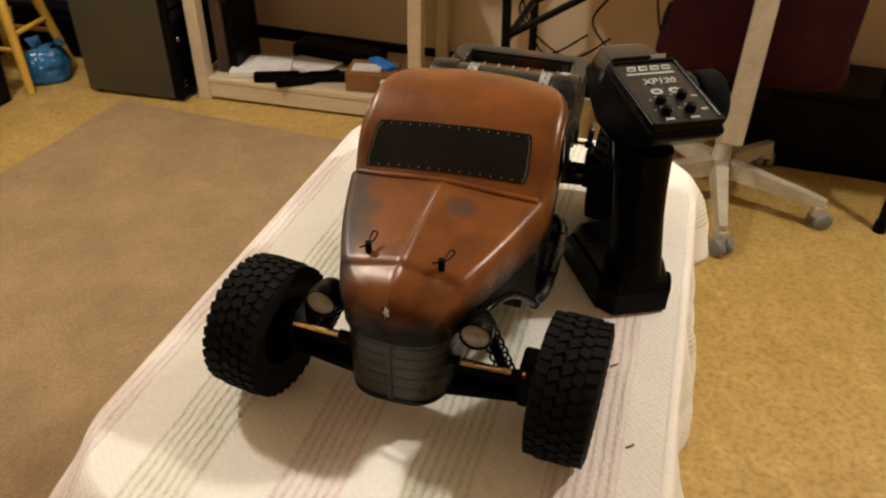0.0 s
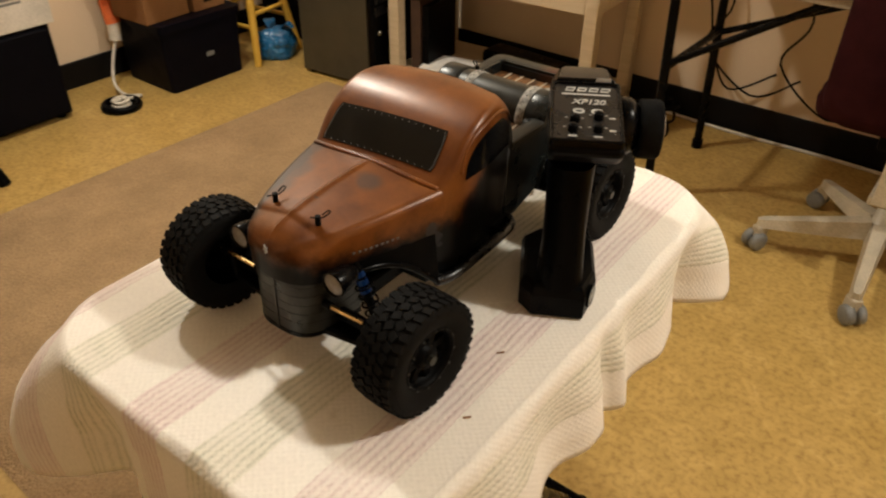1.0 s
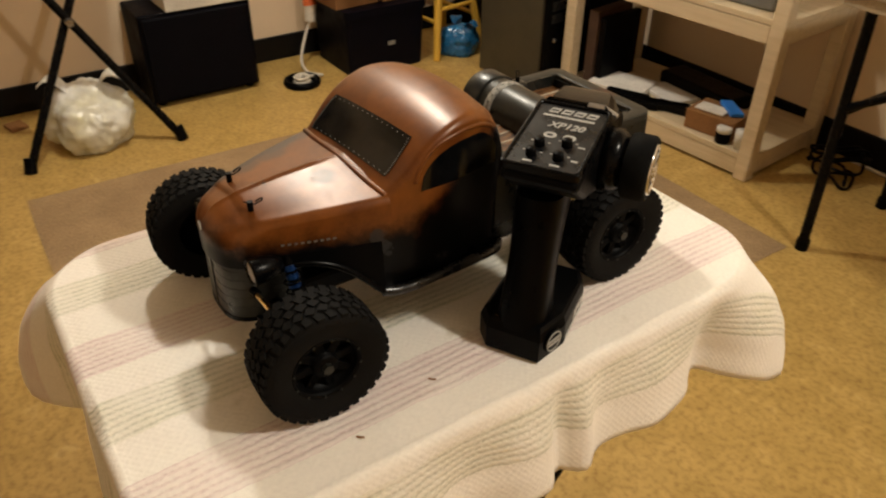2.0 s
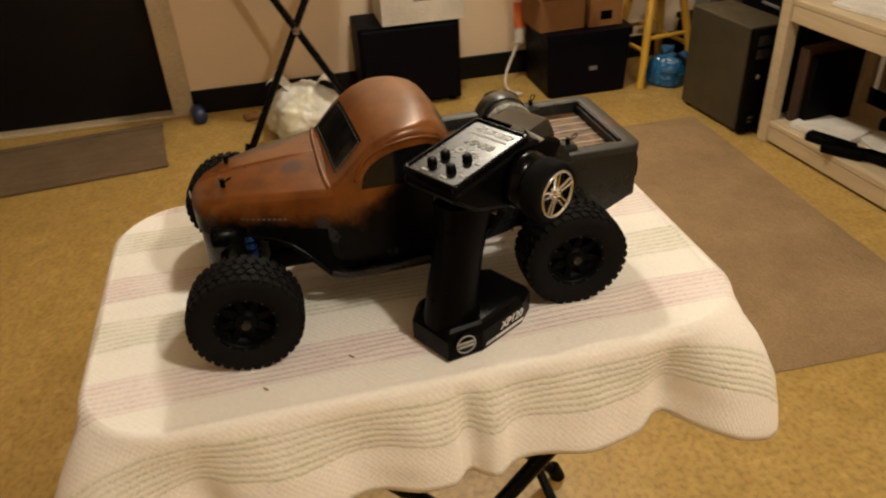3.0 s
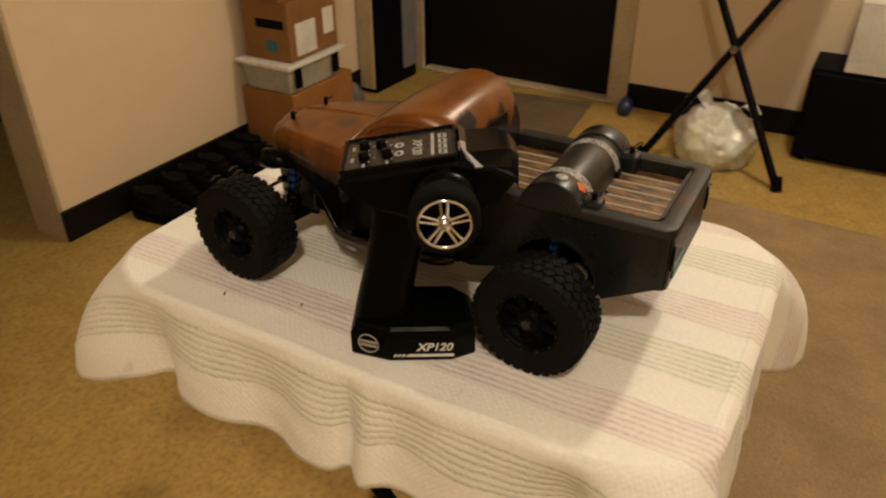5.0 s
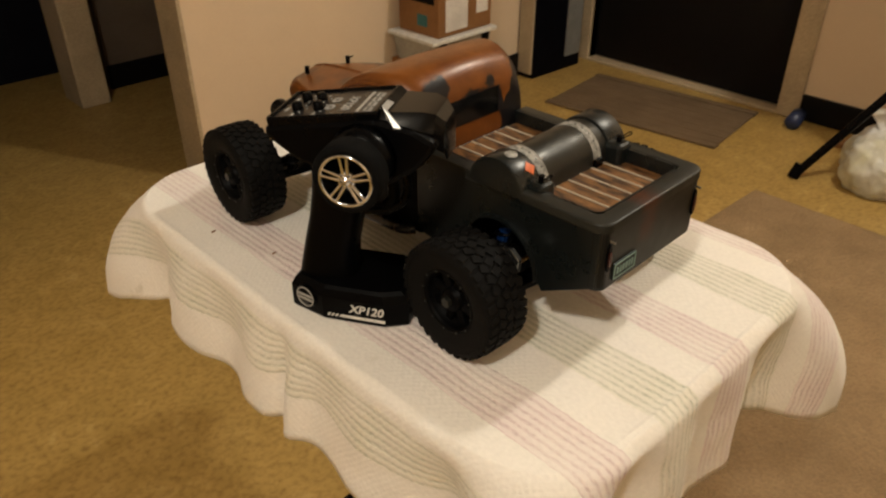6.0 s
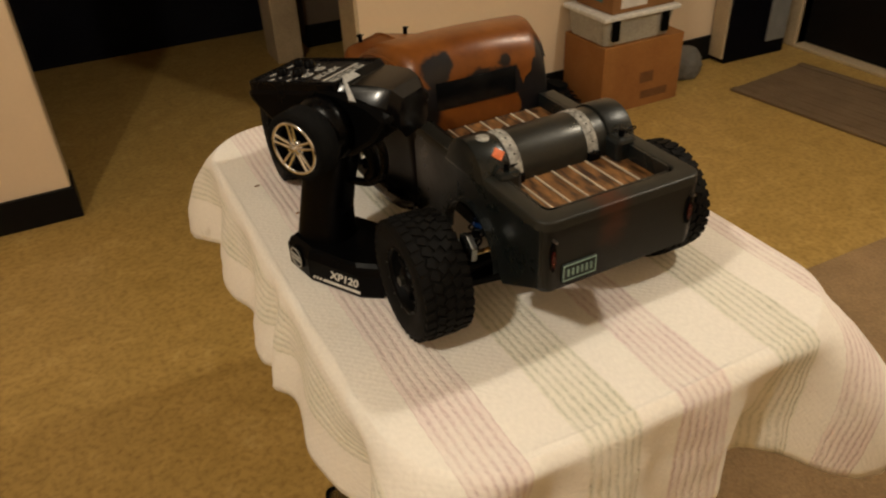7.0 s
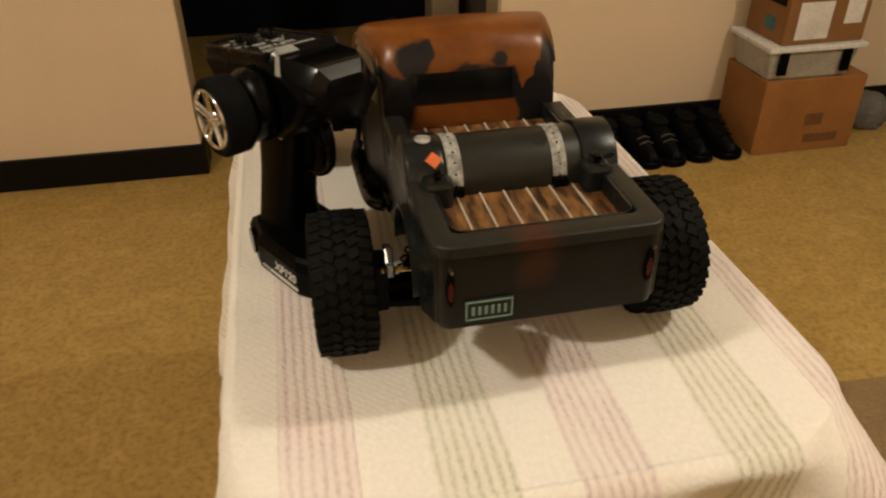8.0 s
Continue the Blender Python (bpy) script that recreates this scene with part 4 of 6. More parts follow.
for x in (-0.08, 0.08):
    for y in (-0.17, 0.17):
        part("foot", rod((x, y, 0), (x, y, 0.013), 0.016), BLACK, sub)
carton("white_carton", pose(-2.24, 0.478, 0.339), 0.225, 0.328, 0.23, CARTON, "white cardboard carton with grey print on the subwoofer", bars=(("+x", 0.02, 0.105, 0.13, 0.012, GREYPANEL), ("+x", 0.02, 0.089, 0.11, 0.008, GREYPANEL)))
reel = thing("cable_reel", pose(-2.06, 0.768, 0), "black flat ring with a coil of white cable in it", "cable reel")
part("ring", lathe([(0, 0.045), (0, 0.068), (0.012, 0.074), (0.024, 0.068), (0.024, 0.055), (0.012, 0.048), (0, 0.045)], 36, "Z"), BLACK, reel)
part("base_plate", lathe([(0.001, 0), (0.001, 0.05), (0.006, 0.05), (0.006, 0)], 30, "Z"), BLACK, reel)
for z, r in ((0.014, 0.03), (0.022, 0.024), (0.03, 0.028)):
    part("cable_coil", tube([(r * math.cos(a), r * math.sin(a), z + 0.002 * math.sin(3 * a)) for a in [k * math.pi / 4 for k in range(9)]], 0.0065, 8), CABLE, reel, "coil of white cable")
cord = thing("extension_cord", pose(0, 0, 0), "white cord hanging down the wall with an orange plug", "cord")
part("cord_line", tube([(-2.33, 0.90, 0.60), (-2.31, 0.91, 0.42), (-2.29, 0.92, 0.33)], 0.007, 8), CABLE, cord)
part("plug", rod((-2.285, 0.92, 0.335), (-2.27, 0.925, 0.235), 0.022, 0.028, 14), ORANGE, cord, "bright orange plug")
part("socket", rod((-2.27, 0.925, 0.236), (-2.262, 0.915, 0.17), 0.026, 0.022, 14), CABLE, cord, "white socket end")
part("cord_line", tube([(-2.262, 0.915, 0.175), (-2.24, 0.87, 0.1), (-2.19, 0.83, 0.04), (-2.13, 0.83, 0.012), (-2.09, 0.87, 0.008), (-2.07, 0.82, 0.02), (-2.07, 0.78, 0.03)], 0.006, 8), CABLE, cord)

stand = thing("folding_stand", pose(0, 0, 0), "black metal folding X stand leaning at the wall", "stand")
for s in (-1, 1):
    y0, y1 = (-0.02 + s * 0.235), (-0.02 - s * 0.235)
    x = 0.0 if s > 0 else 0.022
    part("leg", rod((-1.845 - x, y0, 0.012), (-2.115 - x, y1, 0.815), 0.0135, n=14), SATIN, stand)
    part("foot_cap", rod((-1.838 - x, y0 + s * 0.004, 0.0), (-1.855 - x, y0 - s * 0.006, 0.045), 0.019, n=14), BLACK, stand, "black rubber foot")
part("pivot", rod((-1.95, -0.02, 0.41), (-2.02, -0.02, 0.412), 0.012), STEEL, stand, "steel pivot bolt")
part("cross_bar", rod((-2.125, -0.26, 0.815), (-2.125, 0.22, 0.815), 0.013), SATIN, stand)
# unseen board, added and sized so its shadow darkens the wall behind the stand
case = thing("shade_board", pose(-2.10, -0.035, 0.828), "dark flat board lying unseen on the folding stand, added to shade the wall", "case")
part("body", loft([[(x * k, y * k, z) for x, y in rounded(0.125, 0.285, 0.04)] for z, k in ((0, 0.97), (0.006, 1.0), (0.050, 1.0), (0.058, 0.97))]), BLACK, case)
part("handle", tube([(0.118, -0.06, 0.028), (0.150, -0.05, 0.028), (0.150, 0.05, 0.028), (0.118, 0.06, 0.028)], 0.006, 8), SATIN, case, "black handle of the added board")
crumpled("plastic_bag", pose(-2.0, -0.03, 0), 0.135, 0.88, BAGPLASTIC, "knotted white plastic shopping bag on the floor", "bag", (75, 250), 1.3, 0.2, 0.06)
placed(single("blue_bottle", lathe([(0, 0), (0, 0.028), (0.09, 0.028), (0.11, 0.012), (0.15, 0.01), (0.15, 0)], 20, "Z"), surface("navy_plastic", (0.02, 0.035, 0.10), 0.35, scale=30, bump=0.0), "dark blue bottle lying by the wall", "bottle"), pose(-2.24, -0.44, 0.029, 90, 0, -80))
placed(single("paper_tag", box(-0.035, 0.035, -0.03, 0.03, 0, 0.012, 0.002), CARD, "small brown packet lying by the wall", "packet"), pose(-2.24, -0.24, 0.0, 0, 0, 15))

# ---- the corner by the south wall ----
carton("cardboard_box", pose(-1.415, -1.435, 0, 0, 0, 0), 0.345, 0.235, 0.245, CARDDARK, "orange-brown cardboard box standing on the floor", bars=(("+y", -0.06, 0.045, 0.12, 0.03, CARDPRINT), ("+y", -0.02, 0.11, 0.06, 0.04, CARDPRINT)))
tote = thing("clear_tote", pose(-1.385, -1.43, 0.247), "cloudy plastic tote with a white lid and dark latches", "storage tote")
part("tub", loft([[(x * k, y * k, z) for x, y in rounded(0.15, 0.11, 0.02)] for z, k in ((0, 0.90), (0.004, 0.92), (0.085, 1.0), (0.088, 1.0))]), TOTE, tote)
part("lid", box(-0.162, 0.162, -0.118, 0.122, 0.088, 0.104, 0.004), WHITE, tote, "white lid")
for x in (-0.1, 0.11):
    part("latch", box(x - 0.014, x + 0.014, 0.112, 0.126, 0.02, 0.09, 0.004), BLACK, tote, "dark clip latch")
carton("labelled_carton", pose(-1.40, -1.43, 0.352, 0, 0, 1), 0.27, 0.2, 0.2, CARD, "brown cardboard box with white labels on the tote", bars=(("+y", 0.045, 0.07, 0.11, 0.11, PAPER), ("+y", -0.085, 0.10, 0.06, 0.09, PAPER), ("+x", 0.02, 0.05, 0.05, 0.04, surface("teal_print", (0.03, 0.16, 0.17), 0.6, scale=30, bump=0.0)), ("+x", 0.02, 0.125, 0.12, 0.03, BLACK)))
carton("top_carton", pose(-1.41, -1.44, 0.553, 0, 0, -4), 0.3, 0.21, 0.17, CARD, "brown mailing box with a dark printed mark on the stack", bars=(("+x", 0.0, 0.09, 0.14, 0.025, BLACK), ("+x", 0.0, 0.12, 0.04, 0.04, BLACK)))
crumpled("grey_bundle", pose(-1.745, -1.475, 0), 0.075, 0.95, GREYBAG, "grey cloth bundle beside the cardboard box", "bundle", None, 5.0, 0.12)
post = thing("tall_speaker", pose(-2.13, -1.50, 0, 0, 0, -2), "tall dark box with a grey side panel in the corner", "loudspeaker")
part("cabinet", box(-0.155, 0.16, -0.05, 0.035, 0, 0.95, 0.006), SUBWOOF, post)
part("side_panel", box(-0.14, -0.04, 0.036, 0.046, 0.06, 0.93, 0.004), GREYPANEL, post, "light grey panel")
part("front_trim", box(0.161, 0.172, -0.045, 0.03, 0.02, 0.93, 0.003), CASING, post, "tan edge strip")


def shoe(m, s, tone, label):
    """A low shoe: sole, upper with an opening, laces."""
    t = thing("shoe", m, label, "shoe", group="shoes by the wall")
    rows = []
    for k in range(13):
        u = k / 12
        y = 0.27 * (u - 0.5)
        w = 0.048 * (0.55 + 0.45 * math.sin(math.pi * min(1, 0.15 + u * 0.95))) * (1 - 0.25 * smoothstep(0.85, 1, u))
        h = 0.080 - 0.034 * smoothstep(0.3, 0.8, u) - 0.02 * smoothstep(0.85, 1.0, u)
        rows.append([(w * math.cos(a) * (1 if math.sin(a) < 0.3 else 0.85), y, 0.025 + max(0, h * math.sin(a)) if math.sin(a) > -0.01 else 0.025) for a in [2 * math.pi * i / 16 for i in range(16)]])
    part("upper", loft(rows), tone, t, smooth=True)
    part("sole", loft([[(x * k, y * k, z) for x, y in rounded(0.05, 0.142, 0.045)] for z, k in ((0, 0.96), (0.006, 1.0), (0.024, 1.0), (0.028, 0.97))]), BLACK, t, "thick dark sole")
    part("opening", loft([[(x, y - 0.06, z) for x, y in rounded(0.03, 0.05, 0.028)] for z in (0.096, 0.106)]), FOAM, t, "padded collar")
    for k in range(3):
        part("lace", tube([(-0.026, 0.012 + 0.024 * k, 0.085 - 0.010 * k), (0, 0.017 + 0.024 * k, 0.097 - 0.010 * k), (0.026, 0.012 + 0.024 * k, 0.085 - 0.010 * k)], 0.0034, 6, steps=3), DULLLACE if s and k else BLACK, t, "grey lace" if s else "")
    return t


for x, y, rz, s, lab in ((-0.705, -1.405, 8, 0, "black low shoe by the wall"), (-0.80, -1.41, -4, 0, "black low shoe by the wall"), (-0.89, -1.41, 5, 1, "black sports shoe with grey laces by the wall"),
                         (-0.975, -1.41, 0, 1, "black sports shoe with grey laces by the wall"), (-1.075, -1.42, -3, 0, "black leather shoe beside the cardboard box"), (-1.165, -1.42, 2, 0, "black leather shoe beside the cardboard box")):
    shoe(pose(x, y, 0, 0, 0, rz) @ Matrix.Diagonal((0.88, 0.88, 0.88, 1)), s, SHOE, lab)

# ---- the desk and the office chair by the north wall ----
desk = thing("folding_desk", pose(0, 0, 0), "folding table with a beige top and black tube legs", "table")
part("tabletop", box(-0.36, 1.12, 1.36, 1.90, 0.685, 0.712, 0.006), DESKTOP, desk)
part("apron", box(-0.34, 1.10, 1.375, 1.39, 0.655, 0.684, 0.003), DESKTOP, desk)
for x0 in (-0.27, 0.81):
    for y in (1.42, 1.815):
        part("leg", rod((x0, y, 0.012), (x0 - 0.02, y, 0.684), 0.0135), SATIN, desk)
        part("foot_cap", rod((x0, y, 0), (x0, y, 0.03), 0.018), BLACK, desk)
    part("leg_brace", rod((x0 - 0.011, 1.42, 0.40), (x0 - 0.011, 1.815, 0.40), 0.011), SATIN, desk)
part("stay", rod((-0.281, 1.42, 0.41), (0.10, 1.42, 0.66), 0.010), SATIN, desk)
part("stay", rod((-0.27, 1.815, 0.40), (0.22, 1.80, 0.62), 0.010), SATIN, desk)
ups = thing("under_desk_box", pose(0.76, 1.84, 0), "black plastic box pushed under the desk", "box")
part("box_body", box(-0.32, 0.32, -0.13, 0.13, 0, 0.235, 0.012), BLACK, ups)
part("lid", box(-0.328, 0.328, -0.138, 0.138, 0.236, 0.262, 0.006), BLACK, ups, "black lid")
for k, (x, y) in enumerate(((-0.12, 1.93), (0.0, 1.95), (0.16, 1.94), (0.45, 1.96), (-0.38, 1.97), (-0.46, 1.98))):
    placed(single("desk_cable", tube([(x, y, 0.66), (x + 0.08, y, 0.45), (x + 0.02 + 0.1 * (k % 2), y, 0.3), (x + 0.2, y, 0.16), (x + 0.34, y + 0.02, 0.24)], 0.004, 6), BLACK, "thin dark cable hanging under the desk", "cable", group="cables under the desk"), pose(0, 0, 0))

chair = thing("office_chair", pose(0.360, 1.452, 0), "burgundy office chair on a beige star base with casters", "chair")
for k in range(5):
    a = radians(-86 + 72 * k)
    c, s = math.cos(a), math.sin(a)
    rows = []
    for u, w, z0, z1 in ((0.03, 0.026, 0.085, 0.135), (0.14, 0.021, 0.075, 0.115), (0.28, 0.016, 0.068, 0.092), (0.297, 0.010, 0.070, 0.088)):
        rows.append([(c * u - s * q * w, s * u + c * q * w, z) for q, z in ((-1, z0), (1, z0), (0.7, z1), (-0.7, z1))])
    part("base_arm", loft(rows), CHAIRPLASTIC, chair, smooth=False)
    cas = part("caster", box(-0.018, 0.018, -0.014, 0.014, 0.035, 0.07, 0.005), CHAIRPLASTIC, chair, "beige twin caster")
    cas.matrix_local = pose(c * 0.285, s * 0.285, 0, 0, 0, -86 + 72 * k + 40)
    for q in (-1, 1):
        part("caster_wheel", lathe([(q * 0.006, 0), (q * 0.006, 0.026), (q * 0.022, 0.026), (q * 0.026, 0.02), (q * 0.026, 0)], 20, "Y", m=Matrix.Translation((0.012, 0, 0.026))), GREYPANEL, cas, "grey caster wheel")
part("gas_column", lathe([(0.07, 0), (0.07, 0.032), (0.14, 0.028), (0.14, 0.025), (0.36, 0.022), (0.36, 0)], 20, "Z"), CHAIRPLASTIC, chair)
part("mechanism", box(-0.07, 0.07, -0.1, 0.1, 0.355, 0.402, 0.01), BLACK, chair)
part("back_upright", prism([(-0.030, 0.26), (0.026, 0.26), (0.018, 0.72), (-0.032, 0.72)], -0.185, -0.160, "Y", 0.004), CHAIRPLASTIC, chair, "flat beige back upright")
part("upright_foot", box(-0.04, 0.02, -0.18, -0.02, 0.255, 0.28, 0.005), CHAIRPLASTIC, chair)


def cushion(hx, hy, z0, z1, m, r=0.07):
    rows = []
    for z, k in ((0, 0.90), (0.12, 0.98), (0.5, 1.0), (0.85, 0.97), (1.0, 0.86)):
        rows.append([(x * k, y * k, z0 + (z1 - z0) * z) for x, y in rounded(hx, hy, r)])
    bm = loft(rows)
    bmesh.ops.transform(bm, matrix=m, verts=bm.verts)
    return bm


part("seat", cushion(0.235, 0.215, 0.400, 0.485, pose(0, 0.085, 0)), FABRIC, chair, "burgundy seat cushion", smooth=True)
part("backrest", cushion(0.215, 0.255, 0, 0.07, pose(0, -0.145, 0.655, 90, 0, 0) @ pose(0, 0, -0.07)), FABRIC, chair, "burgundy backrest", smooth=True)
# ---- the tray table and its cloth ----
TOP = 0.677
tray = thing("tray_table", pose(0, 0, 0), "small folding tray table on black tube legs", "table")
part("tabletop", loft([[(x * k * (0.965 + 0.05 * (1 - (y / 0.345) ** 2)), y * k, z) for x, y in rounded(0.222, 0.344, 0.07)] for z, k in ((TOP - 0.024, 0.985), (TOP - 0.02, 1.0), (TOP - 0.008, 1.0), (TOP - 0.005, 0.985))]), SHELFWOOD, tray)
for x in (-0.15, 0.15):
    for s in (-1, 1):
        part("leg", rod((x + 0.012 * s, -0.26 * s + 0.03, 0.01), (x + 0.012 * s, 0.26 * s + 0.03, TOP - 0.025), 0.0105, n=14), SATIN, tray)
        part("foot_cap", rod((x + 0.012 * s, -0.262 * s + 0.03, 0.0), (x + 0.012 * s, -0.25 * s + 0.03, 0.03), 0.014, n=14), BLACK, tray)
for s in (-1, 1):
    part("spreader", rod((-0.162, -0.2 * s + 0.03, 0.10), (0.162, -0.2 * s + 0.03, 0.10), 0.009), SATIN, tray)


def table_cloth():
    """The cloth lies flat on the top, bends over its edge and hangs in folds; UV holds the flat cloth."""
    hx, hy, r = 0.224, 0.345, 0.078
    ring = []
    dense = []
    for cx, cy, a0 in ((hx - r, -(hy - r), -90), (hx - r, hy - r, 0), (-(hx - r), hy - r, 90), (-(hx - r), -(hy - r), 180)):
        for k in range(15):
            a = radians(a0 + 90 * k / 14)
            dense.append((Vector((cx + r * math.cos(a), cy + r * math.sin(a))), Vector((math.cos(a), math.sin(a)))))
    # even steps along the edge
    # the tray bows out a little along its sides
    dense = [(Vector((p.x * (0.972 + 0.055 * (1 - (p.y / hy) ** 2)), p.y)), u) for p, u in dense]
    dense = [(Vector((p.x * (1 + 0.03 * smoothstep(-0.1, 0.3, p.y)) if p.x < 0 else p.x, p.y)), u) for p, u in dense]
    dense = [(Vector((p.x, p.y * (1 + 0.038 * max(0, 1 - (p.x / hx) ** 2)) if p.y > 0 else p.y)), u) for p, u in dense]
    n = len(dense)
    for i in range(n):
        (p, u), (q, w) = dense[i], dense[(i + 1) % n]
        steps = max(1, round((q - p).length / 0.0075))
        for k in range(steps):
            t = k / steps
            ring.append((p.lerp(q, t), u.lerp(w, t).normalized()))
    ux, uy = 0.350, 0.505          # half size of the cloth
    # folds drawn in beside the corners: the side, the place along it, the width and the depth
    PLEATS = (((1, 0), 0.254, 0.024, 0.030), ((1, 0), -0.245, 0.024, 0.024), ((0, 1), -0.105, 0.035, 0.040), ((0, 1), 0.125, 0.022, 0.016), ((-1, 0), 0.24, 0.03, 0.022), ((-1, 0), -0.24, 0.03, 0.022), ((0, -1), 0.12, 0.025, 0.02), ((0, -1), -0.12, 0.025, 0.02))
    bm = bmesh.new()
    layer = bm.loops.layers.uv.new("cloth")
    flat = {}

    def vert(co, uv):
        v = bm.verts.new(co)
        flat[v] = uv
        return v

    def crease(x, y):
        """Soft puckers and a few pressed creases."""
        soft = 0.0030 * abs(noise.noise((x * 9, y * 9, 1.0)))
        ridge = max(0, 1 - abs(noise.noise((x * 7 + 3, y * 4, 4.0))) * 7) ** 2 * 0.0016
        press = 0.0014 * math.exp(-((x - 0.012 - 0.01 * y) / 0.005) ** 2) * smoothstep(0.02, 0.2, abs(y))
        pucker = 0.0016 * max(0, noise.noise((x * 24, y * 7, 8.0))) * smoothstep(0.0, 0.5, noise.noise((x * 5, y * 5, 2.0)) + 0.3)
        bead = sum(0.0017 * math.exp(-((y / (1 + 0.038 * max(0, 1 - (x / hx) ** 2)) - at) / 0.0018) ** 2) for at in (0.3365, 0.3425)) * (1 - smoothstep(0.12, 0.17, abs(x)))
        return soft + ridge + press + pucker + bead

    inner = [0.0] + [0.04 + 0.93 * k / 30 for k in range(31)] + [0.976, 0.981, 0.986, 0.991, 0.996]
    drop = [0.0, 0.006, 0.012, 0.02, 0.03, 0.042, 0.056, 0.07, 0.085, 0.1, 0.12, 0.14, 0.16, 0.18, 0.2, 0.22, 0.24, 0.27]
    rows = []
    for k in inner[1:]:
        rows.append([vert((p.x * k, p.y * k, TOP + 0.0012 + crease(p.x * k, p.y * k)), (p.x * k, p.y * k)) for p, _ in ring])
    total = len(ring)
    span = 0.0
    lengths = []
    for p, u in ring:
        reach = min((ux - abs(p.x)) / abs(u.x) if abs(u.x) > 1e-3 else 9, (uy - abs(p.y)) / abs(u.y) if abs(u.y) > 1e-3 else 9)
        lengths.append(reach)
    # ease the corner peaks
    smooth_l = [sum(lengths[(i + d) % total] for d in range(-3, 4)) / 7 for i in range(total)]
    fold = [0.0]
    for i in range(1, total):
        fold.append(fold[-1] + (ring[i][0] - ring[i - 1][0]).length)
    for j, _ in enumerate(drop):
        f = j / (len(drop) - 1)
        row = []
        for i, (p, u) in enumerate(ring):
            length = smooth_l[i] * (1 + 0.05 * noise.noise((p.x * 14, p.y * 14, 2.2)))
            corner = (2 * abs(u.x * u.y)) ** 1.6
            if u.x < 0 < u.y:
                length *= 1 + 0.16 * corner
            s = f * length
            # bend of radius 14 mm, then down and slightly out, in waves
            bend = 0.009
            ang = min(s / bend, 1.42)
            out = bend * math.sin(ang)
            z = -bend * (1 - math.cos(ang))
            rest = max(0, s - bend * 1.42)
            wave = 0.008 * math.sin(fold[i] * 38 + 2.0 * noise.noise((p.x * 5, p.y * 5, 0))) + 0.012 * noise.noise((p.x * 9, p.y * 9, 7.0))
            # the corners stand out like wings at first and then drop; the sides hang almost straight
            lobe = radians((48 if u.x > 0 else 60) if u.y > 0 else (56 if u.x > 0 else 58))
            lean = 0.18 if u.x > 0.9 else 0.14 if u.x < -0.9 else 0.03
            flat_out = rest * (lean + 0.03 * noise.noise((p.x * 6, p.y * 6, 3.0)))
            hang = max(length - bend * 1.42, 0.02)
            turn = lobe * (1 - 0.95 * min(1, rest / hang))
            wing = (math.cos(turn) - math.cos(lobe)) * hang / (0.95 * lobe)
            fall = (math.sin(lobe) - math.sin(turn)) * hang / (0.95 * lobe)
            out += lerp(flat_out, wing, corner) + wave * min(1, rest / 0.06) * (1 - 0.6 * corner)
            z -= lerp(rest * 0.995, fall, corner)
            for on, at, wide, deep in PLEATS:
                if (u.x * on[0] + u.y * on[1]) > 0.9:
                    out -= deep * math.exp(-(((p.y if on[0] else p.x) - at) / wide) ** 2) * min(1, rest / 0.09)
            out += 0.0022 * noise.noise((p.x * 26, p.y * 26, 6 * f)) * min(1, rest / 0.03)
            if u.x > 0.9:
                out += (0.011 * math.exp(-((p.y - 0.052) / 0.016) ** 2) - 0.013 * math.exp(-((p.y - 0.022) / 0.011) ** 2)) * min(1, rest / 0.05)
            t = Vector((-u.y, u.x))
            sway = 0.015 * noise.noise((p.x * 4, p.y * 4, 5.0)) * rest / 0.1
            q = p + u * out + t * sway
            row.append(vert((q.x, q.y, TOP + 0.0012 + z + 0.0006), (p.x + u.x * s, p.y + u.y * s)))
        rows.append(row)
    centre = vert((0, 0, TOP + 0.002), (0, 0))
    for i in range(total):
        bm.faces.new((centre, rows[0][i], rows[0][(i + 1) % total]))
    for a, b in zip(rows, rows[1:]):
        for i in range(total):
            bm.faces.new((a[i], b[i], b[(i + 1) % total], a[(i + 1) % total]))
    for f in bm.faces:
        f.smooth = True
        for lp in f.loops:
            lp[layer].uv = flat[lp.vert]
    bm.normal_update()
    bm.faces.ensure_lookup_table()
    if bm.faces[0].normal.z < 0:
        bmesh.ops.reverse_faces(bm, faces=bm.faces[:])
    ob = single("table_cloth", bm, CLOTH, "cream cotton cloth with pink and green stripes draped over a table", "tablecloth")
    ob.location.y = -0.006
    solid = ob.modifiers.new("thick", "SOLIDIFY")
    solid.thickness, solid.offset = 0.0012, -1
    return ob


table_cloth()
for x, y in ((0.168, -0.089), (0.192, -0.177)):
    placed(single("crumb", rod((x, y, TOP + 0.001), (x + 0.006, y + 0.004, TOP + 0.003), 0.0009, n=6), CARDDARK, "tiny brown crumb on the cloth", "crumb"), pose(0, 0, 0.0015))
# ---- the model truck ----
from mathutils.bvhtree import BVHTree

truck = thing("model_truck", pose(0.0060, 0.0066, TOP + 0.0022, 0, 0, 0.93) @ Matrix.Diagonal((1.015, 1.0228, 1, 1)), "radio-controlled pickup truck, worn copper cab, dark bed, on striped cloth", "model truck")


def spline(keys, t):
    """A smooth curve through (t, value) pairs."""
    if t <= keys[0][0]:
        return keys[0][1]
    for (a, va), (b, vb) in zip(keys, keys[1:]):
        if t <= b:
            return va + (vb - va) * (t - a) / (b - a)
    return keys[-1][1]


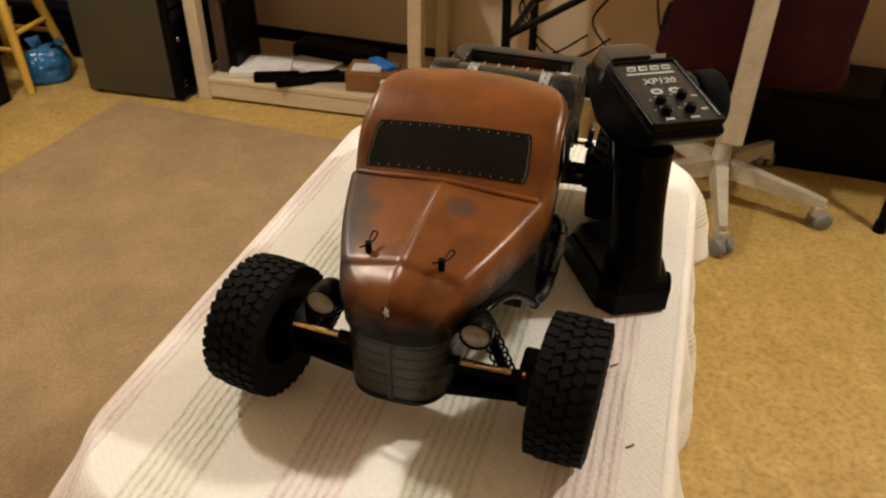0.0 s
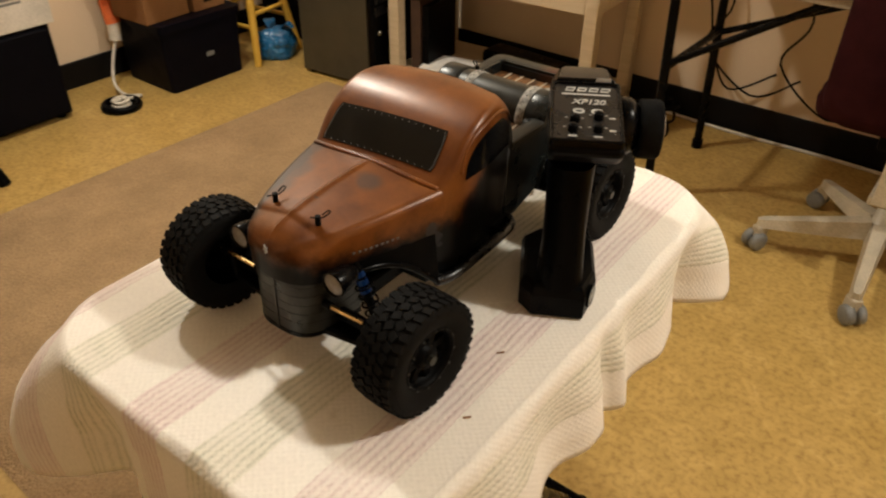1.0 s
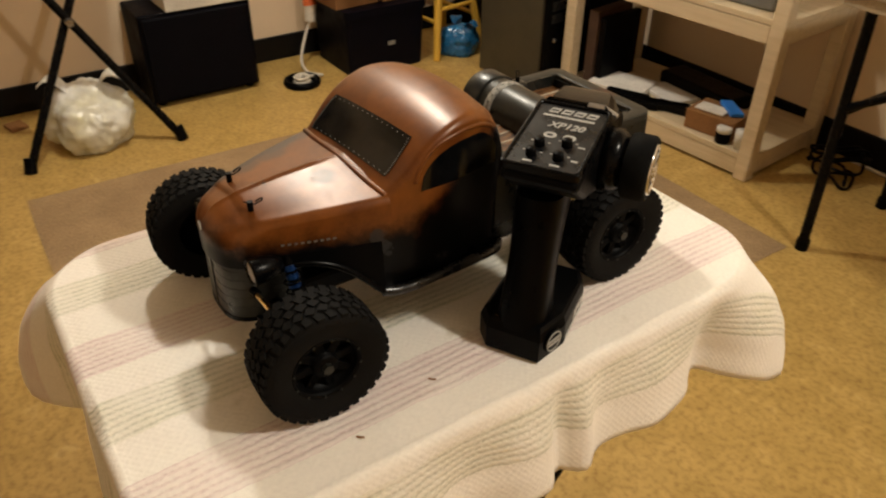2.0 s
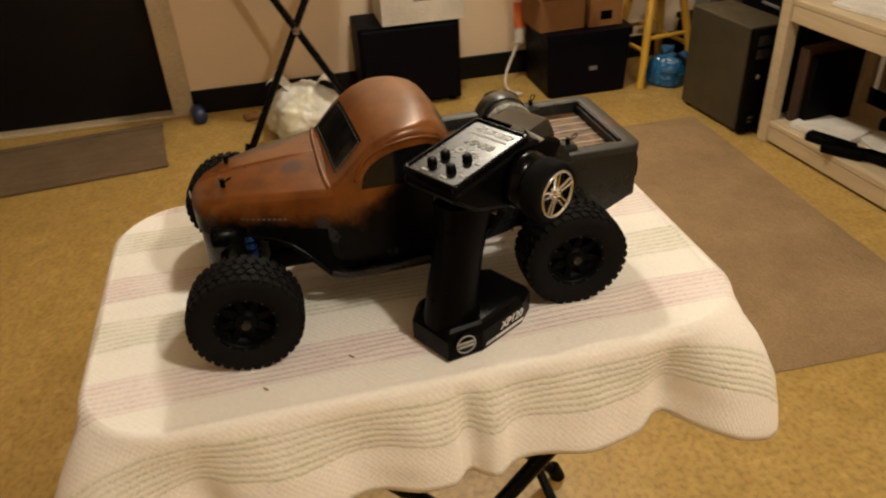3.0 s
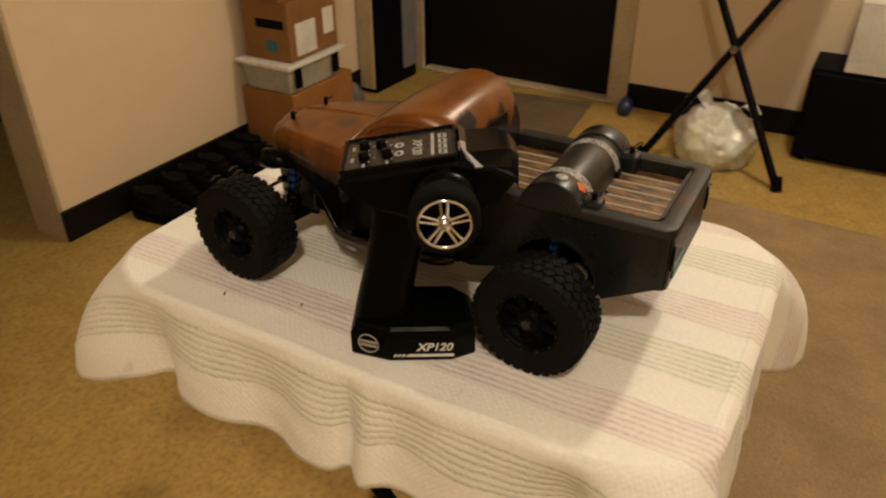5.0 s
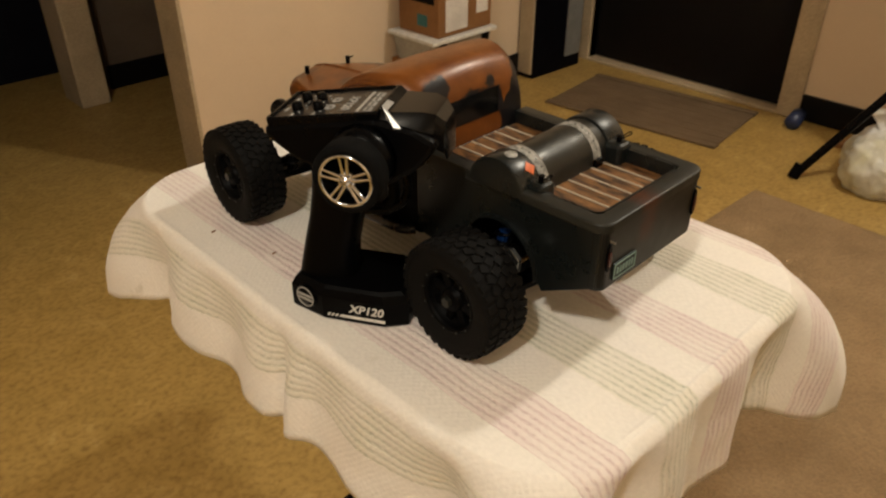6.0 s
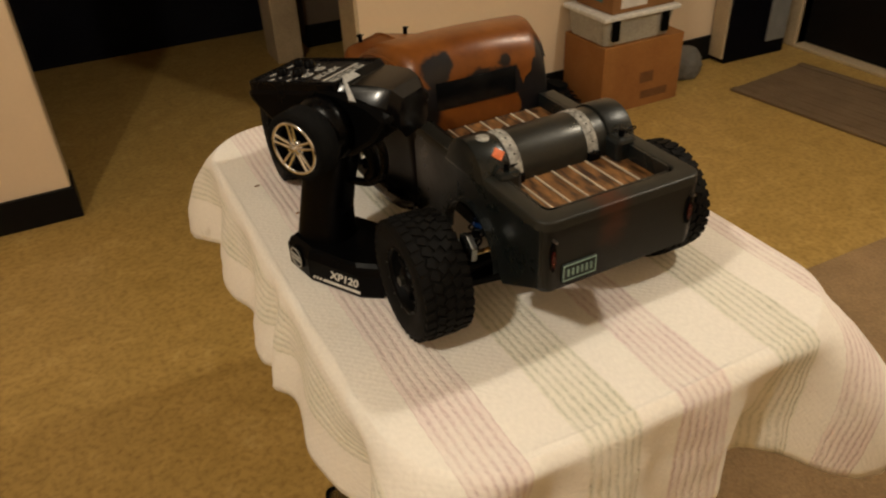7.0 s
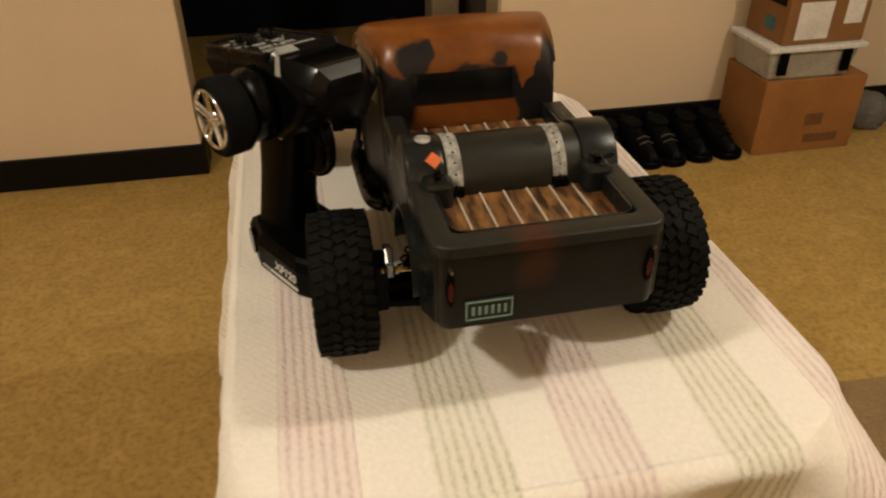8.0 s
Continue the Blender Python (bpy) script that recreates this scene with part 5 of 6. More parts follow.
def shell_section(y, w_low, w_belt, z_low, z_belt, w_top, z_top, r, crown, n=7, power=2.0):
    """One cross-section of bodywork, from the left sill over the roof to the right sill."""
    half = [(w_low, z_low), (w_low + (w_belt - w_low) * 0.5, z_low + (z_belt - z_low) * 0.5), (w_belt, z_belt)]
    z_side = max(z_belt + 0.0005, z_top - r - crown)
    w_side = w_top + r * 0.12
    half.append((0.5 * (w_belt + w_side), 0.5 * (z_belt + z_side)))
    for k in range(n + 1):
        a = radians(90 * k / n)
        half.append((w_top - r + r * (0.12 * (1 - k / n) + math.cos(a)), z_side + (z_top - crown - z_side) * math.sin(a)))
    for q in (0.85, 0.65, 0.45, 0.25, 0.14, 0.08, 0.04, 0.015, 0.0):
        half.append(((w_top - r) * q, z_top - crown * q ** power))
    pts = [(x, y, z) for x, z in half]
    return pts + [(-x, y, z) for x, z in half[-2::-1]]


ROOF = [(-0.100, 0.145), (-0.091, 0.153), (-0.082, 0.1595), (-0.070, 0.1715), (-0.058, 0.184), (-0.048, 0.1925), (-0.036, 0.2), (-0.02, 0.2065), (0.0, 0.2102), (0.014, 0.2110), (0.026, 0.2088), (0.035, 0.2025), (0.0415, 0.193), (0.0445, 0.182), (0.0455, 0.170)]


def cab_shell():
    rows = []
    ys = [-0.100, -0.095, -0.09, -0.085, -0.08, -0.074, -0.068, -0.062, -0.056, -0.05, -0.043, -0.036, -0.028, -0.018, -0.008, 0.003, 0.012, 0.02, 0.027, 0.031, 0.035, 0.0385, 0.0415, 0.0445, 0.0455]
    for y in ys:
        zt = spline(ROOF, y)
        k = smoothstep(-0.1, -0.06, y)
        w_top = 0.0850 - 0.0015 * smoothstep(0.16, 0.208, zt)
        pinch = 0.010 * smoothstep(-0.03, 0.04, y) + 0.003 * smoothstep(0.033, 0.043, y)
        r = min(lerp(0.0075, 0.021, smoothstep(-0.01, 0.042, y)), max(0.006, (zt - 0.145) * 0.4 + 0.006))
        wid = 0.0078 * (1 - smoothstep(-0.1, -0.058, y))
        pinch += wid
        rows.append(shell_section(y, 0.082 - pinch, 0.0870 - pinch, 0.050, 0.143 - 0.004 * (1 - k), w_top - pinch, zt, r, lerp(0.0022, 0.0050, smoothstep(-0.02, 0.04, y))))
    return loft(rows)


bm = cab_shell()
cab_tree = BVHTree.FromBMesh(bm)
cab = smooth_by_angle(part("cab", bm, COPPER, truck, "copper cab worn to grey primer, black along the sills"), 50)

HOODW = [(-0.2265, 0.006), (-0.2255, 0.014), (-0.2235, 0.0225), (-0.220, 0.0305), (-0.215, 0.0370), (-0.208, 0.0420), (-0.20, 0.0452), (-0.185, 0.0510), (-0.16, 0.0610), (-0.13, 0.0710), (-0.10, 0.0795), (-0.085, 0.0835)]
HOODZ = [(-0.2265, 0.124), (-0.226, 0.130), (-0.2235, 0.136), (-0.219, 0.1415), (-0.212, 0.146), (-0.20, 0.1495), (-0.18, 0.1525), (-0.15, 0.1555), (-0.11, 0.158), (-0.085, 0.159)]


def hood_shell():
    rows = []
    for y in [-0.2265, -0.226, -0.2245, -0.222, -0.218, -0.212, -0.205, -0.200, -0.1962, -0.1955, -0.188, -0.178, -0.165, -0.15, -0.135, -0.12, -0.108, -0.098, -0.085]:
        w, zt = spline(HOODW, y), spline(HOODZ, y)
        low = 0.100 - 0.028 * smoothstep(-0.15, -0.09, y)
        r = min(w * 0.5, lerp(0.016, 0.0075, smoothstep(-0.21, -0.185, y)))
        sec = shell_section(y, w * 0.985, w * 1.0, low, 0.114, w, zt + 0.0009 * smoothstep(-0.1962, -0.1955, y), r, 0.0075 * min(1, w / 0.05), power=1.15)
        # the raised rib along the middle, running out before the cowl
        rib = 0.0015 * smoothstep(-0.224, -0.205, y) * (1 - smoothstep(-0.105, -0.092, y))
        sec = [(x, yy, z + rib * math.exp(-(x / 0.0016) ** 2)) for x, yy, z in sec]
        rows.append(sec)
    return loft(rows)


bm = hood_shell()
hood_tree = BVHTree.FromBMesh(bm)
hood = smooth_by_angle(part("hood", bm, COPPER, truck, "copper bonnet with a centre rib and grey worn patches"), 50)


def skin(tree, grid, way, lift=0.0007):
    """A thin panel that follows bodywork: rows of start points cast along way."""
    rows = []
    for row in grid:
        out = []
        for p in row:
            hit, normal, _, _ = tree.ray_cast(Vector(p), Vector(way))
            if hit is None:
                hit, normal, _, _ = tree.find_nearest(Vector(p) + Vector(way) * 0.2)
            if normal.dot(Vector(way)) > 0:
                normal = -normal
            out.append(hit + normal * lift)
        rows.append(out)
    bm = loft(rows, closed=False)
    want = -Vector(way)
    bm.normal_update()
    for f in bm.faces:
        f.smooth = True
        if f.normal.dot(want) < 0:
            f.normal_flip()
    return bm


def screen_at(u, v, inset=0.0):
    """A start point for the windscreen film: u across from -1 to 1, v up from 0 to 1."""
    half = lerp(0.0690, 0.0662, v) * (1 - 0.03 * (abs(v - 0.5) * 2) ** 6) - inset
    return (-0.0035 + half * u, -0.3, lerp(0.1612 + inset, 0.1905 - inset, v) + 0.0022 * u - 0.0018 * u * u)


grid = [[screen_at(2 * i / 16 - 1, j / 8) for i in range(17)] for j in range(9)]
part("windscreen", skin(cab_tree, grid, (0, 1, 0)), GLASSY, cab, "smoked windscreen film with a riveted edge")
rivets = bmesh.new()
for i in range(60):
    u = i / 60 * 4
    s, f = int(u), u - int(u)
    uu, vv = ((f, 0), (1, f), (1 - f, 1), (0, 1 - f))[s]
    hit, normal, _, _ = cab_tree.ray_cast(Vector(screen_at(2 * uu - 1, vv, 0.0016)), Vector((0, 1, 0)))
    if hit:
        bmesh.ops.create_icosphere(rivets, subdivisions=1, radius=0.00050, matrix=Matrix.Translation(hit + Vector((0, -0.0009, 0.0005))))
tagged(part("rivets", rivets, DIMPRINT, cab, "row of small pale rivets"), kind="stuff")
for side in (1, -1):
    grid = []
    for j in range(8):
        v = j / 7
        row = []
        for i in range(17):
            u = (i / 16) ** 1.25
            y = lerp(-0.056, 0.034, u)
            low = 0.1505 - 0.001 * u
            high = low + 0.0008 + 0.0365 * math.sqrt(max(0, 1 - max(0, 1 - u / 0.55) ** 2)) * math.sqrt(max(0, 1 - max(0, (u - 0.72) / 0.31) ** 2))
            row.append((side * 0.3, y, lerp(low, high, v)))
        grid.append(row)
    part("side_window", skin(cab_tree, grid, (-side, 0, 0)), GLASSY, cab, "smoked side window film")
grid = [[(lerp(0.050, -0.036, i / 12), 0.3, lerp(0.1515, 0.1780, j / 5)) for i in range(13)] for j in range(6)]
part("rear_window", skin(cab_tree, grid, (0, -1, 0)), GLASSY, cab, "smoked rear window film")
# the cowl bead under the windscreen and the drip mouldings over the side windows
part("cowl_bead", tube([(0.0775 * s, -0.0905 + 0.004 * abs(s) ** 3, 0.1585 - 0.0065 * abs(s) ** 1.6) for s in [k / 8 - 1 for k in range(17)]], 0.0028, 10, steps=3), COPPER, cab, "raised copper bead along the cowl")
for side in (1, -1):
    rail = []
    for y, z in ((-0.061, 0.160), (-0.056, 0.172), (-0.047, 0.183), (-0.034, 0.1905), (-0.018, 0.1945), (0.0, 0.1955), (0.016, 0.193), (0.028, 0.187), (0.035, 0.176)):
        hit, normal, _, _ = cab_tree.ray_cast(Vector((side * 0.3, y, z)), Vector((-side, 0, 0)))
        if hit:
            rail.append(hit - Vector((side * 0.0008, 0, 0)))
    part("drip_moulding", tube(rail, 0.0024, 10, steps=4), COPPER, cab, "arched copper moulding over the side window")
# the pale script on the bonnet side
for side in (1, -1):
    for k in range(9):
        y = -0.176 + 0.0052 * k
        hit, normal, _, _ = hood_tree.ray_cast(Vector((side * 0.3, y, 0.1208)), Vector((-side, 0, 0)))
        if hit:
            part("script_bar", box(-0.0006, 0.0006, -0.0017, 0.0017, -0.0010, 0.0010, 0.0002, m=Matrix.Translation(hit)), SCRIPT, hood, "pale script on the bonnet side")


def body_clip(x, y, z, parent, spin=0.0):
    post = part("clip_post", rod((x, y, z - 0.004), (x, y, z + 0.0048), 0.0026, n=12), BLACK, parent, "black body post with a wire clip")
    part("clip_wire", tube([Vector((x, y, z + 0.0025)) + Matrix.Rotation(spin, 3, "Z") @ (Vector(p) * 0.78) for p in ((-0.009, 0, 0), (0.003, 0.001, 0), (0.009, 0.002, 0.003), (0.013, 0.005, 0.006), (0.010, 0.008, 0.006), (0.004, 0.004, 0.002))], 0.0007, 6), SATIN, post, "bent wire clip")


body_clip(0.0285, -0.190, 0.152, hood, 0.5)
body_clip(-0.0285, -0.186, 0.152, hood, 0.9)
part("emblem", prism([(0.0024 * math.cos(a) * (1 if k % 2 else 0.45), 0.130 + 0.0052 * math.sin(a) * (1 if k % 2 else 0.45)) for k, a in enumerate([math.pi * i / 5 for i in range(10)])], -0.2278, -0.2262, "Y"), DIMPRINT, hood, "small pale star-shaped emblem")

# the grille: a rounded dark nose with thin bars and a middle strip


def nose_arc(z, grow=0.0, n=22):
    k = smoothstep(0.0, 0.125, z)
    w, front, back = 0.0415 + 0.0030 * k + grow, -0.2245 + 0.0015 * k - grow, -0.160
    pts = []
    for i in range(n + 1):
        a = math.pi * i / n
        c, s = math.cos(a), math.sin(a)
        x = w * math.copysign(abs(c) ** 0.62, c)
        y = back + (front - back) * abs(s) ** 0.62
        pts.append((x, y, z))
    return pts


def nose_strip(z0, z1, grow, steps=1):
    rows = []
    for j in range(steps + 1):
        z = lerp(z0, z1, j / steps)
        rows.append(nose_arc(z, grow) + [(x * 0.93, y + 0.004, z) for x, y, z in nose_arc(z, 0)[::-1]])
    return loft(rows)


grille = smooth_by_angle(part("grille", nose_strip(0.040, 0.126, 0.0, 10), GUN, truck, "grey-black moulded grille"), 40)
for k in range(8):
    z = 0.0455 + 0.0100 * k
    smooth_by_angle(part("grille_bar", nose_strip(z, z + 0.0088, 0.0003), GUN, grille), 40)
part("grille_strip", loft([[(-0.0016, nose_arc(z, 0.0012)[11][1], z), (0.0016, nose_arc(z, 0.0012)[11][1], z), (0.0016, nose_arc(z, 0.0)[11][1] + 0.002, z), (-0.0016, nose_arc(z, 0.0)[11][1] + 0.002, z)] for z in (0.042, 0.055, 0.08, 0.125)]), GUN, grille)
part("grille_lip", nose_strip(0.0375, 0.042, 0.0006), SATIN, grille)

for side in (1, -1):
    lamp_part = part("headlight", lathe([(-0.2085, 0.0105), (-0.210, 0.0116), (-0.208, 0.0121), (-0.198, 0.0116), (-0.187, 0.0085), (-0.181, 0.004), (-0.180, 0)], 28, "Y", m=Matrix.Translation((side * 0.060, 0.0, 0.108))), SATIN, truck, "black bullet headlight")
    part("lens", lathe([(-0.2080, 0.0106), (-0.2095, 0.0075), (-0.2102, 0)], 24, "Y", m=Matrix.Translation((side * 0.060, 0.0, 0.108))), LENS, lamp_part, "pale headlight lens")
    part("lamp_bracket", rod((side * 0.042, -0.195, 0.10), (side * 0.058, -0.2, 0.102), 0.003), SATIN, lamp_part)
    # fender: hangs flush below the bonnet side, cut by the wheel opening
    edge = [(-0.192, 0.094), (-0.178, 0.0985), (-0.162, 0.0995), (-0.146, 0.096), (-0.130, 0.088), (-0.116, 0.076), (-0.104, 0.063), (-0.094, 0.052)]
    line = [(side * (spline(HOODW, y) + 0.0008 + 0.004 * smoothstep(-0.14, -0.094, y)), y, z) for y, z in edge]
    rows = [[p, (side * (spline(HOODW, p[1]) - 0.0005), p[1], 0.112), (side * (spline(HOODW, p[1]) - 0.004), p[1], 0.112), (p[0] - side * 0.003, p[1], p[2])] for p in line]
    part("fender", loft(rows), RIMBLACK, truck, "black front fender panel")
    part("fender_edge", tube(line, 0.0030, 10), SATIN, truck, "rolled black fender edge")
    # running board: two tubes and a rail
    part("running_board", tube([(side * 0.0845, -0.097, 0.055), (side * 0.088, -0.082, 0.052), (side * 0.091, -0.06, 0.053), (side * 0.091, 0.0, 0.055), (side * 0.088, 0.030, 0.055), (side * 0.078, 0.042, 0.055)], 0.0052, 10), PANEL, truck, "black tube running board")
    part("step_plate", prism([(side * 0.058, -0.088), (side * 0.086, -0.080), (side * 0.088, -0.058), (side * 0.088, 0.020), (side * 0.076, 0.040), (side * 0.058, 0.040)][::side], 0.0515, 0.0545, "Z", 0.0008), SATIN, truck, "black step plate beside the sill")
    for y in (-0.055, 0.01):
        part("rail_stay", rod((side * 0.060, y, 0.056), (side * 0.093, y, 0.058), 0.003), SATIN, truck)

# chassis and axles
part("chassis", box(-0.042, 0.042, -0.185, 0.205, 0.042, 0.066, 0.006), BLACK, truck, "black plastic chassis tub")
part("floor_pan", box(-0.076, 0.076, -0.095, 0.048, 0.050, 0.058, 0.003), BLACK, truck)
part("bumper_plate", box(-0.03, 0.03, -0.205, -0.175, 0.036, 0.044, 0.003), BLACK, truck)
part("gearbox", box(-0.03, 0.03, 0.115, 0.195, 0.035, 0.085, 0.010), BLACK, truck)
for y in (-0.185, 0.156):
    axle = part("axle", rod((-0.104, y, 0.052), (0.104, y, 0.052), 0.0065), BLACK, truck, "black axle beam")
    part("differential", lathe([(-0.03, 0), (-0.03, 0.012), (-0.015, 0.022), (0.015, 0.022), (0.03, 0.012), (0.03, 0)], 20, "X", m=Matrix.Translation((0, y, 0.05))), BLACK, axle)
    for side in (1, -1):
        part("lower_arm", prism([(side * 0.03, y - 0.02), (side * 0.098, y - 0.009), (side * 0.098, y + 0.009), (side * 0.03, y + 0.02)], 0.036, 0.043, "Z", 0.001), BLACK, truck, "black suspension arm")
        part("hub_carrier", box(min(side * 0.092, side * 0.106), max(side * 0.092, side * 0.106), y - 0.012, y + 0.012, 0.034, 0.078, 0.003), BLACK, truck)
        sy = y + (0.012 if y < 0 else -0.014)
        shock = part("shock_absorber", rod((side * 0.078, sy, 0.045), (side * 0.050, sy, 0.112), 0.0044, n=16), BLACK, truck, "black shock absorber with a blue collar")
        for k in range(3):
            part("collar_ring", rod((side * lerp(0.078, 0.050, 0.52 + 0.11 * k), sy, lerp(0.045, 0.112, 0.52 + 0.11 * k)), (side * lerp(0.078, 0.050, 0.59 + 0.11 * k), sy, lerp(0.045, 0.112, 0.59 + 0.11 * k)), 0.0056, n=16), BLUE, shock, "blue anodised ring")
        spring = [(side * lerp(0.078, 0.058, k / 40) + 0.0085 * math.cos(k * 0.9) * 0.9, sy + 0.0085 * math.sin(k * 0.9), lerp(0.047, 0.093, k / 40)) for k in range(41)]
        part("spring", tube(spring, 0.0011, 6, steps=2), SATIN, shock, "black coil spring")
        rod_y = y - 0.018 if y < 0 else y + 0.016
        link = part("tie_rod", rod((side * 0.042, rod_y, 0.074), (side * 0.098, rod_y, 0.076), 0.0022), GOLD, truck, "gold steering link")
        for x in (0.045, 0.092):
            part("link_end", rod((side * (x - 0.004), rod_y, 0.0745), (side * (x + 0.004), rod_y, 0.0755), 0.0040), BLACK, link)

# bright bracket on the rear suspension
part("steel_bracket", prism([(0.164, 0.080), (0.186, 0.078), (0.188, 0.092), (0.178, 0.100), (0.166, 0.096)], 0.090, 0.096, "X", 0.0012), SILVER, truck, "bright steel bracket behind the rear wheel")
# wheels


def tyre_mesh():
    R, w = 0.0495, 0.0235
    prof = [(-w * 0.80, 0.0270), (-w * 0.93, 0.033), (-w, 0.0405), (-w * 0.98, 0.0470), (-w * 0.86, R), (-w * 0.4, R + 0.0004), (0, R + 0.0006), (w * 0.4, R + 0.0004), (w * 0.86, R), (w * 0.98, 0.0470), (w, 0.0405), (w * 0.93, 0.033), (w * 0.80, 0.0270)]
    return lathe(prof, 48, "X")


def tread_mesh():
    """Rows of skewed blocks round the tyre, with lugs on its shoulders."""
    R, n, bm = 0.0497, 34, bmesh.new()
    for k in range(n):
        for row, (x, wx, ly, skew) in enumerate(((0.0, 0.0038, 0.0034, 28), (0.0089, 0.0038, 0.0033, -26), (-0.0089, 0.0038, 0.0033, 26), (0.0176, 0.0042, 0.0030, 10), (-0.0176, 0.0042, 0.0030, -10))):
            a = 360 * (k + (0.5 if row in (1, 2) else 0.0) + 0.1 * row) / n
            rad = R - (0.0010 if abs(x) > 0.013 else 0.0)
            m = Matrix.Rotation(radians(a), 4, "X") @ Matrix.Translation((x, 0, rad)) @ Matrix.Rotation(radians(skew), 4, "Z")
            box(-wx, wx, -ly, ly, -0.001, 0.0021, 0, bm=bm, m=m)
        for s in (1, -1):
            a = 360 * (k + 0.3) / n
            m = Matrix.Rotation(radians(a), 4, "X") @ Matrix.Translation((s * 0.0222, 0, 0.0455)) @ Matrix.Rotation(radians(-s * 24), 4, "Y")
            box(-0.0008, 0.0008, -0.0026, 0.0026, -0.002, 0.0044, 0, bm=bm, m=m)
    return bm


def rim_mesh():
    return lathe([(-0.018, 0.0265), (-0.018, 0.0288), (0.018, 0.0288), (0.0200, 0.0280), (0.0200, 0.0262), (0.016, 0.0248), (0.006, 0.0238), (0.006, 0.0105), (0.0160, 0.0105), (0.0178, 0.0085), (0.0178, 0)], 40, "X")


def bolts_mesh():
    bm = bmesh.new()
    for k in range(12):
        a = radians(30 * k + 10)
        rod((0.0195, 0.0271 * math.cos(a), 0.0271 * math.sin(a)), (0.0213, 0.0271 * math.cos(a), 0.0271 * math.sin(a)), 0.0010, n=6, bm=bm)
    rod((0.0178, 0, 0), (0.0222, 0, 0), 0.0045, n=6, bm=bm)
    return bm


wheel_data = {}
for key, maker, material in (("wheel", rim_mesh, RIMBLACK), ("tyre", tyre_mesh, RUBBER), ("tread", tread_mesh, RUBBER), ("nut_ring", bolts_mesh, GUN),
                             ("spoke", lambda: prism([(-0.0042, 0.0095), (0.0042, 0.0095), (0.0032, 0.0246), (-0.0032, 0.0246)], 0.0064, 0.0120, "X", 0.0008), RIMBLACK)):
    made = part(key, maker(), material)
    wheel_data[key] = made.data
    bpy.data.objects.remove(made)
for x, y, steer, spin in ((0.1300, -0.187, -3, 10), (-0.1175, -0.1915, -8, 40), (0.1260, 0.153, -2, 75), (-0.1265, 0.154, 0, 20)):
    wheel = new("wheel", wheel_data["wheel"])
    wheel.parent = truck
    wheel.matrix_local = pose(x, y, 0.0566, 0, 0, (0 if x > 0 else 180) + steer) @ Matrix.Rotation(radians(spin), 4, "X") @ Matrix.Diagonal((0.99, 1.088, 1.088, 1))
    tagged(wheel, "black multi-spoke wheel")
    for key, label, kind in (("tyre", "knobbly black rubber off-road tyre", ""), ("tread", "raised tread blocks", "stuff"), ("nut_ring", "small steel wheel nuts", "stuff")):
        o = new(key, wheel_data[key])
        o.parent = wheel
        tagged(o, label, kind=kind)
    for k in range(8):
        o = new("spoke", wheel_data["spoke"])
        o.parent = wheel
        o.matrix_local = Matrix.Rotation(radians(45 * k), 4, "X")

# the bed
bed = part("bed", prism([(0.0435, 0.060), (0.0435, 0.1290), (0.0475, 0.1290), (0.0475, 0.060)], -0.0735, 0.0735, "X", 0.002), BEDPAINT, truck, "grey-black painted truck bed")
bed.matrix_local = pose(-0.003, 0, 0) @ Matrix.Diagonal((1.024, 1, 1, 1))
arch = [(0.148 + 0.043 * math.cos(a), 0.062 + 0.047 * math.sin(a)) for a in [math.pi * k / 12 for k in range(13)]]
outline = [(0.250, 0.138), (0.250, 0.083), (0.197, 0.054)] + arch + [(0.060, 0.050), (0.040, 0.052), (0.040, 0.138)]
for side in (1, -1):
    x0, x1 = sorted((side * 0.0695, side * 0.0745))
    part("bed_side", prism(outline, x0, x1, "X", 0.0012), BEDPAINT, bed, "dark painted bed side with a wheel opening")
    rows = [[(side * 0.0745, y, z), (side * 0.079, y, z), (side * 0.079, y, z + 0.003), (side * 0.0745, y, z + 0.003)] for y, z in arch]
    part("arch_lip", loft(rows), BEDPAINT, bed)
tail = [(x, y) for x, y in rounded(0.0745, 0.01, 0.0095, 6, 0, 0.2435)]
part("tailgate", loft([[(x * k, y, z) for x, y in tail] for z, k in ((0.080, 0.985), (0.084, 1.0), (0.136, 1.0), (0.140, 0.995))]), TAILPAINT, bed, "dark tailgate with rust-brown paint in the middle")


def ring_frame(outer, inner, z0, z1):
    bm = bmesh.new()
    lo_o, hi_o = [bm.verts.new((x, y, z0)) for x, y in outer], [bm.verts.new((x, y, z1)) for x, y in outer]
    lo_i, hi_i = [bm.verts.new((x, y, z0)) for x, y in inner], [bm.verts.new((x, y, z1)) for x, y in inner]
    n = len(outer)
    for i in range(n):
        j = (i + 1) % n
        bm.faces.new((hi_o[i], hi_o[j], hi_i[j], hi_i[i]))
        bm.faces.new((lo_o[i], lo_i[i], lo_i[j], lo_o[j]))
        bm.faces.new((lo_o[i], lo_o[j], hi_o[j], hi_o[i]))
        bm.faces.new((lo_i[i], hi_i[i], hi_i[j], lo_i[j]))
    bmesh.ops.recalc_face_normals(bm, faces=bm.faces)
    edges = [e for e in bm.edges if abs(e.verts[0].co.z - z1) < 1e-6 and abs(e.verts[1].co.z - z1) < 1e-6 and e.calc_face_angle(0) > 0.5]
    bmesh.ops.bevel(bm, geom=edges, offset=0.0018, segments=3, affect="EDGES", profile=0.5)
    return bm




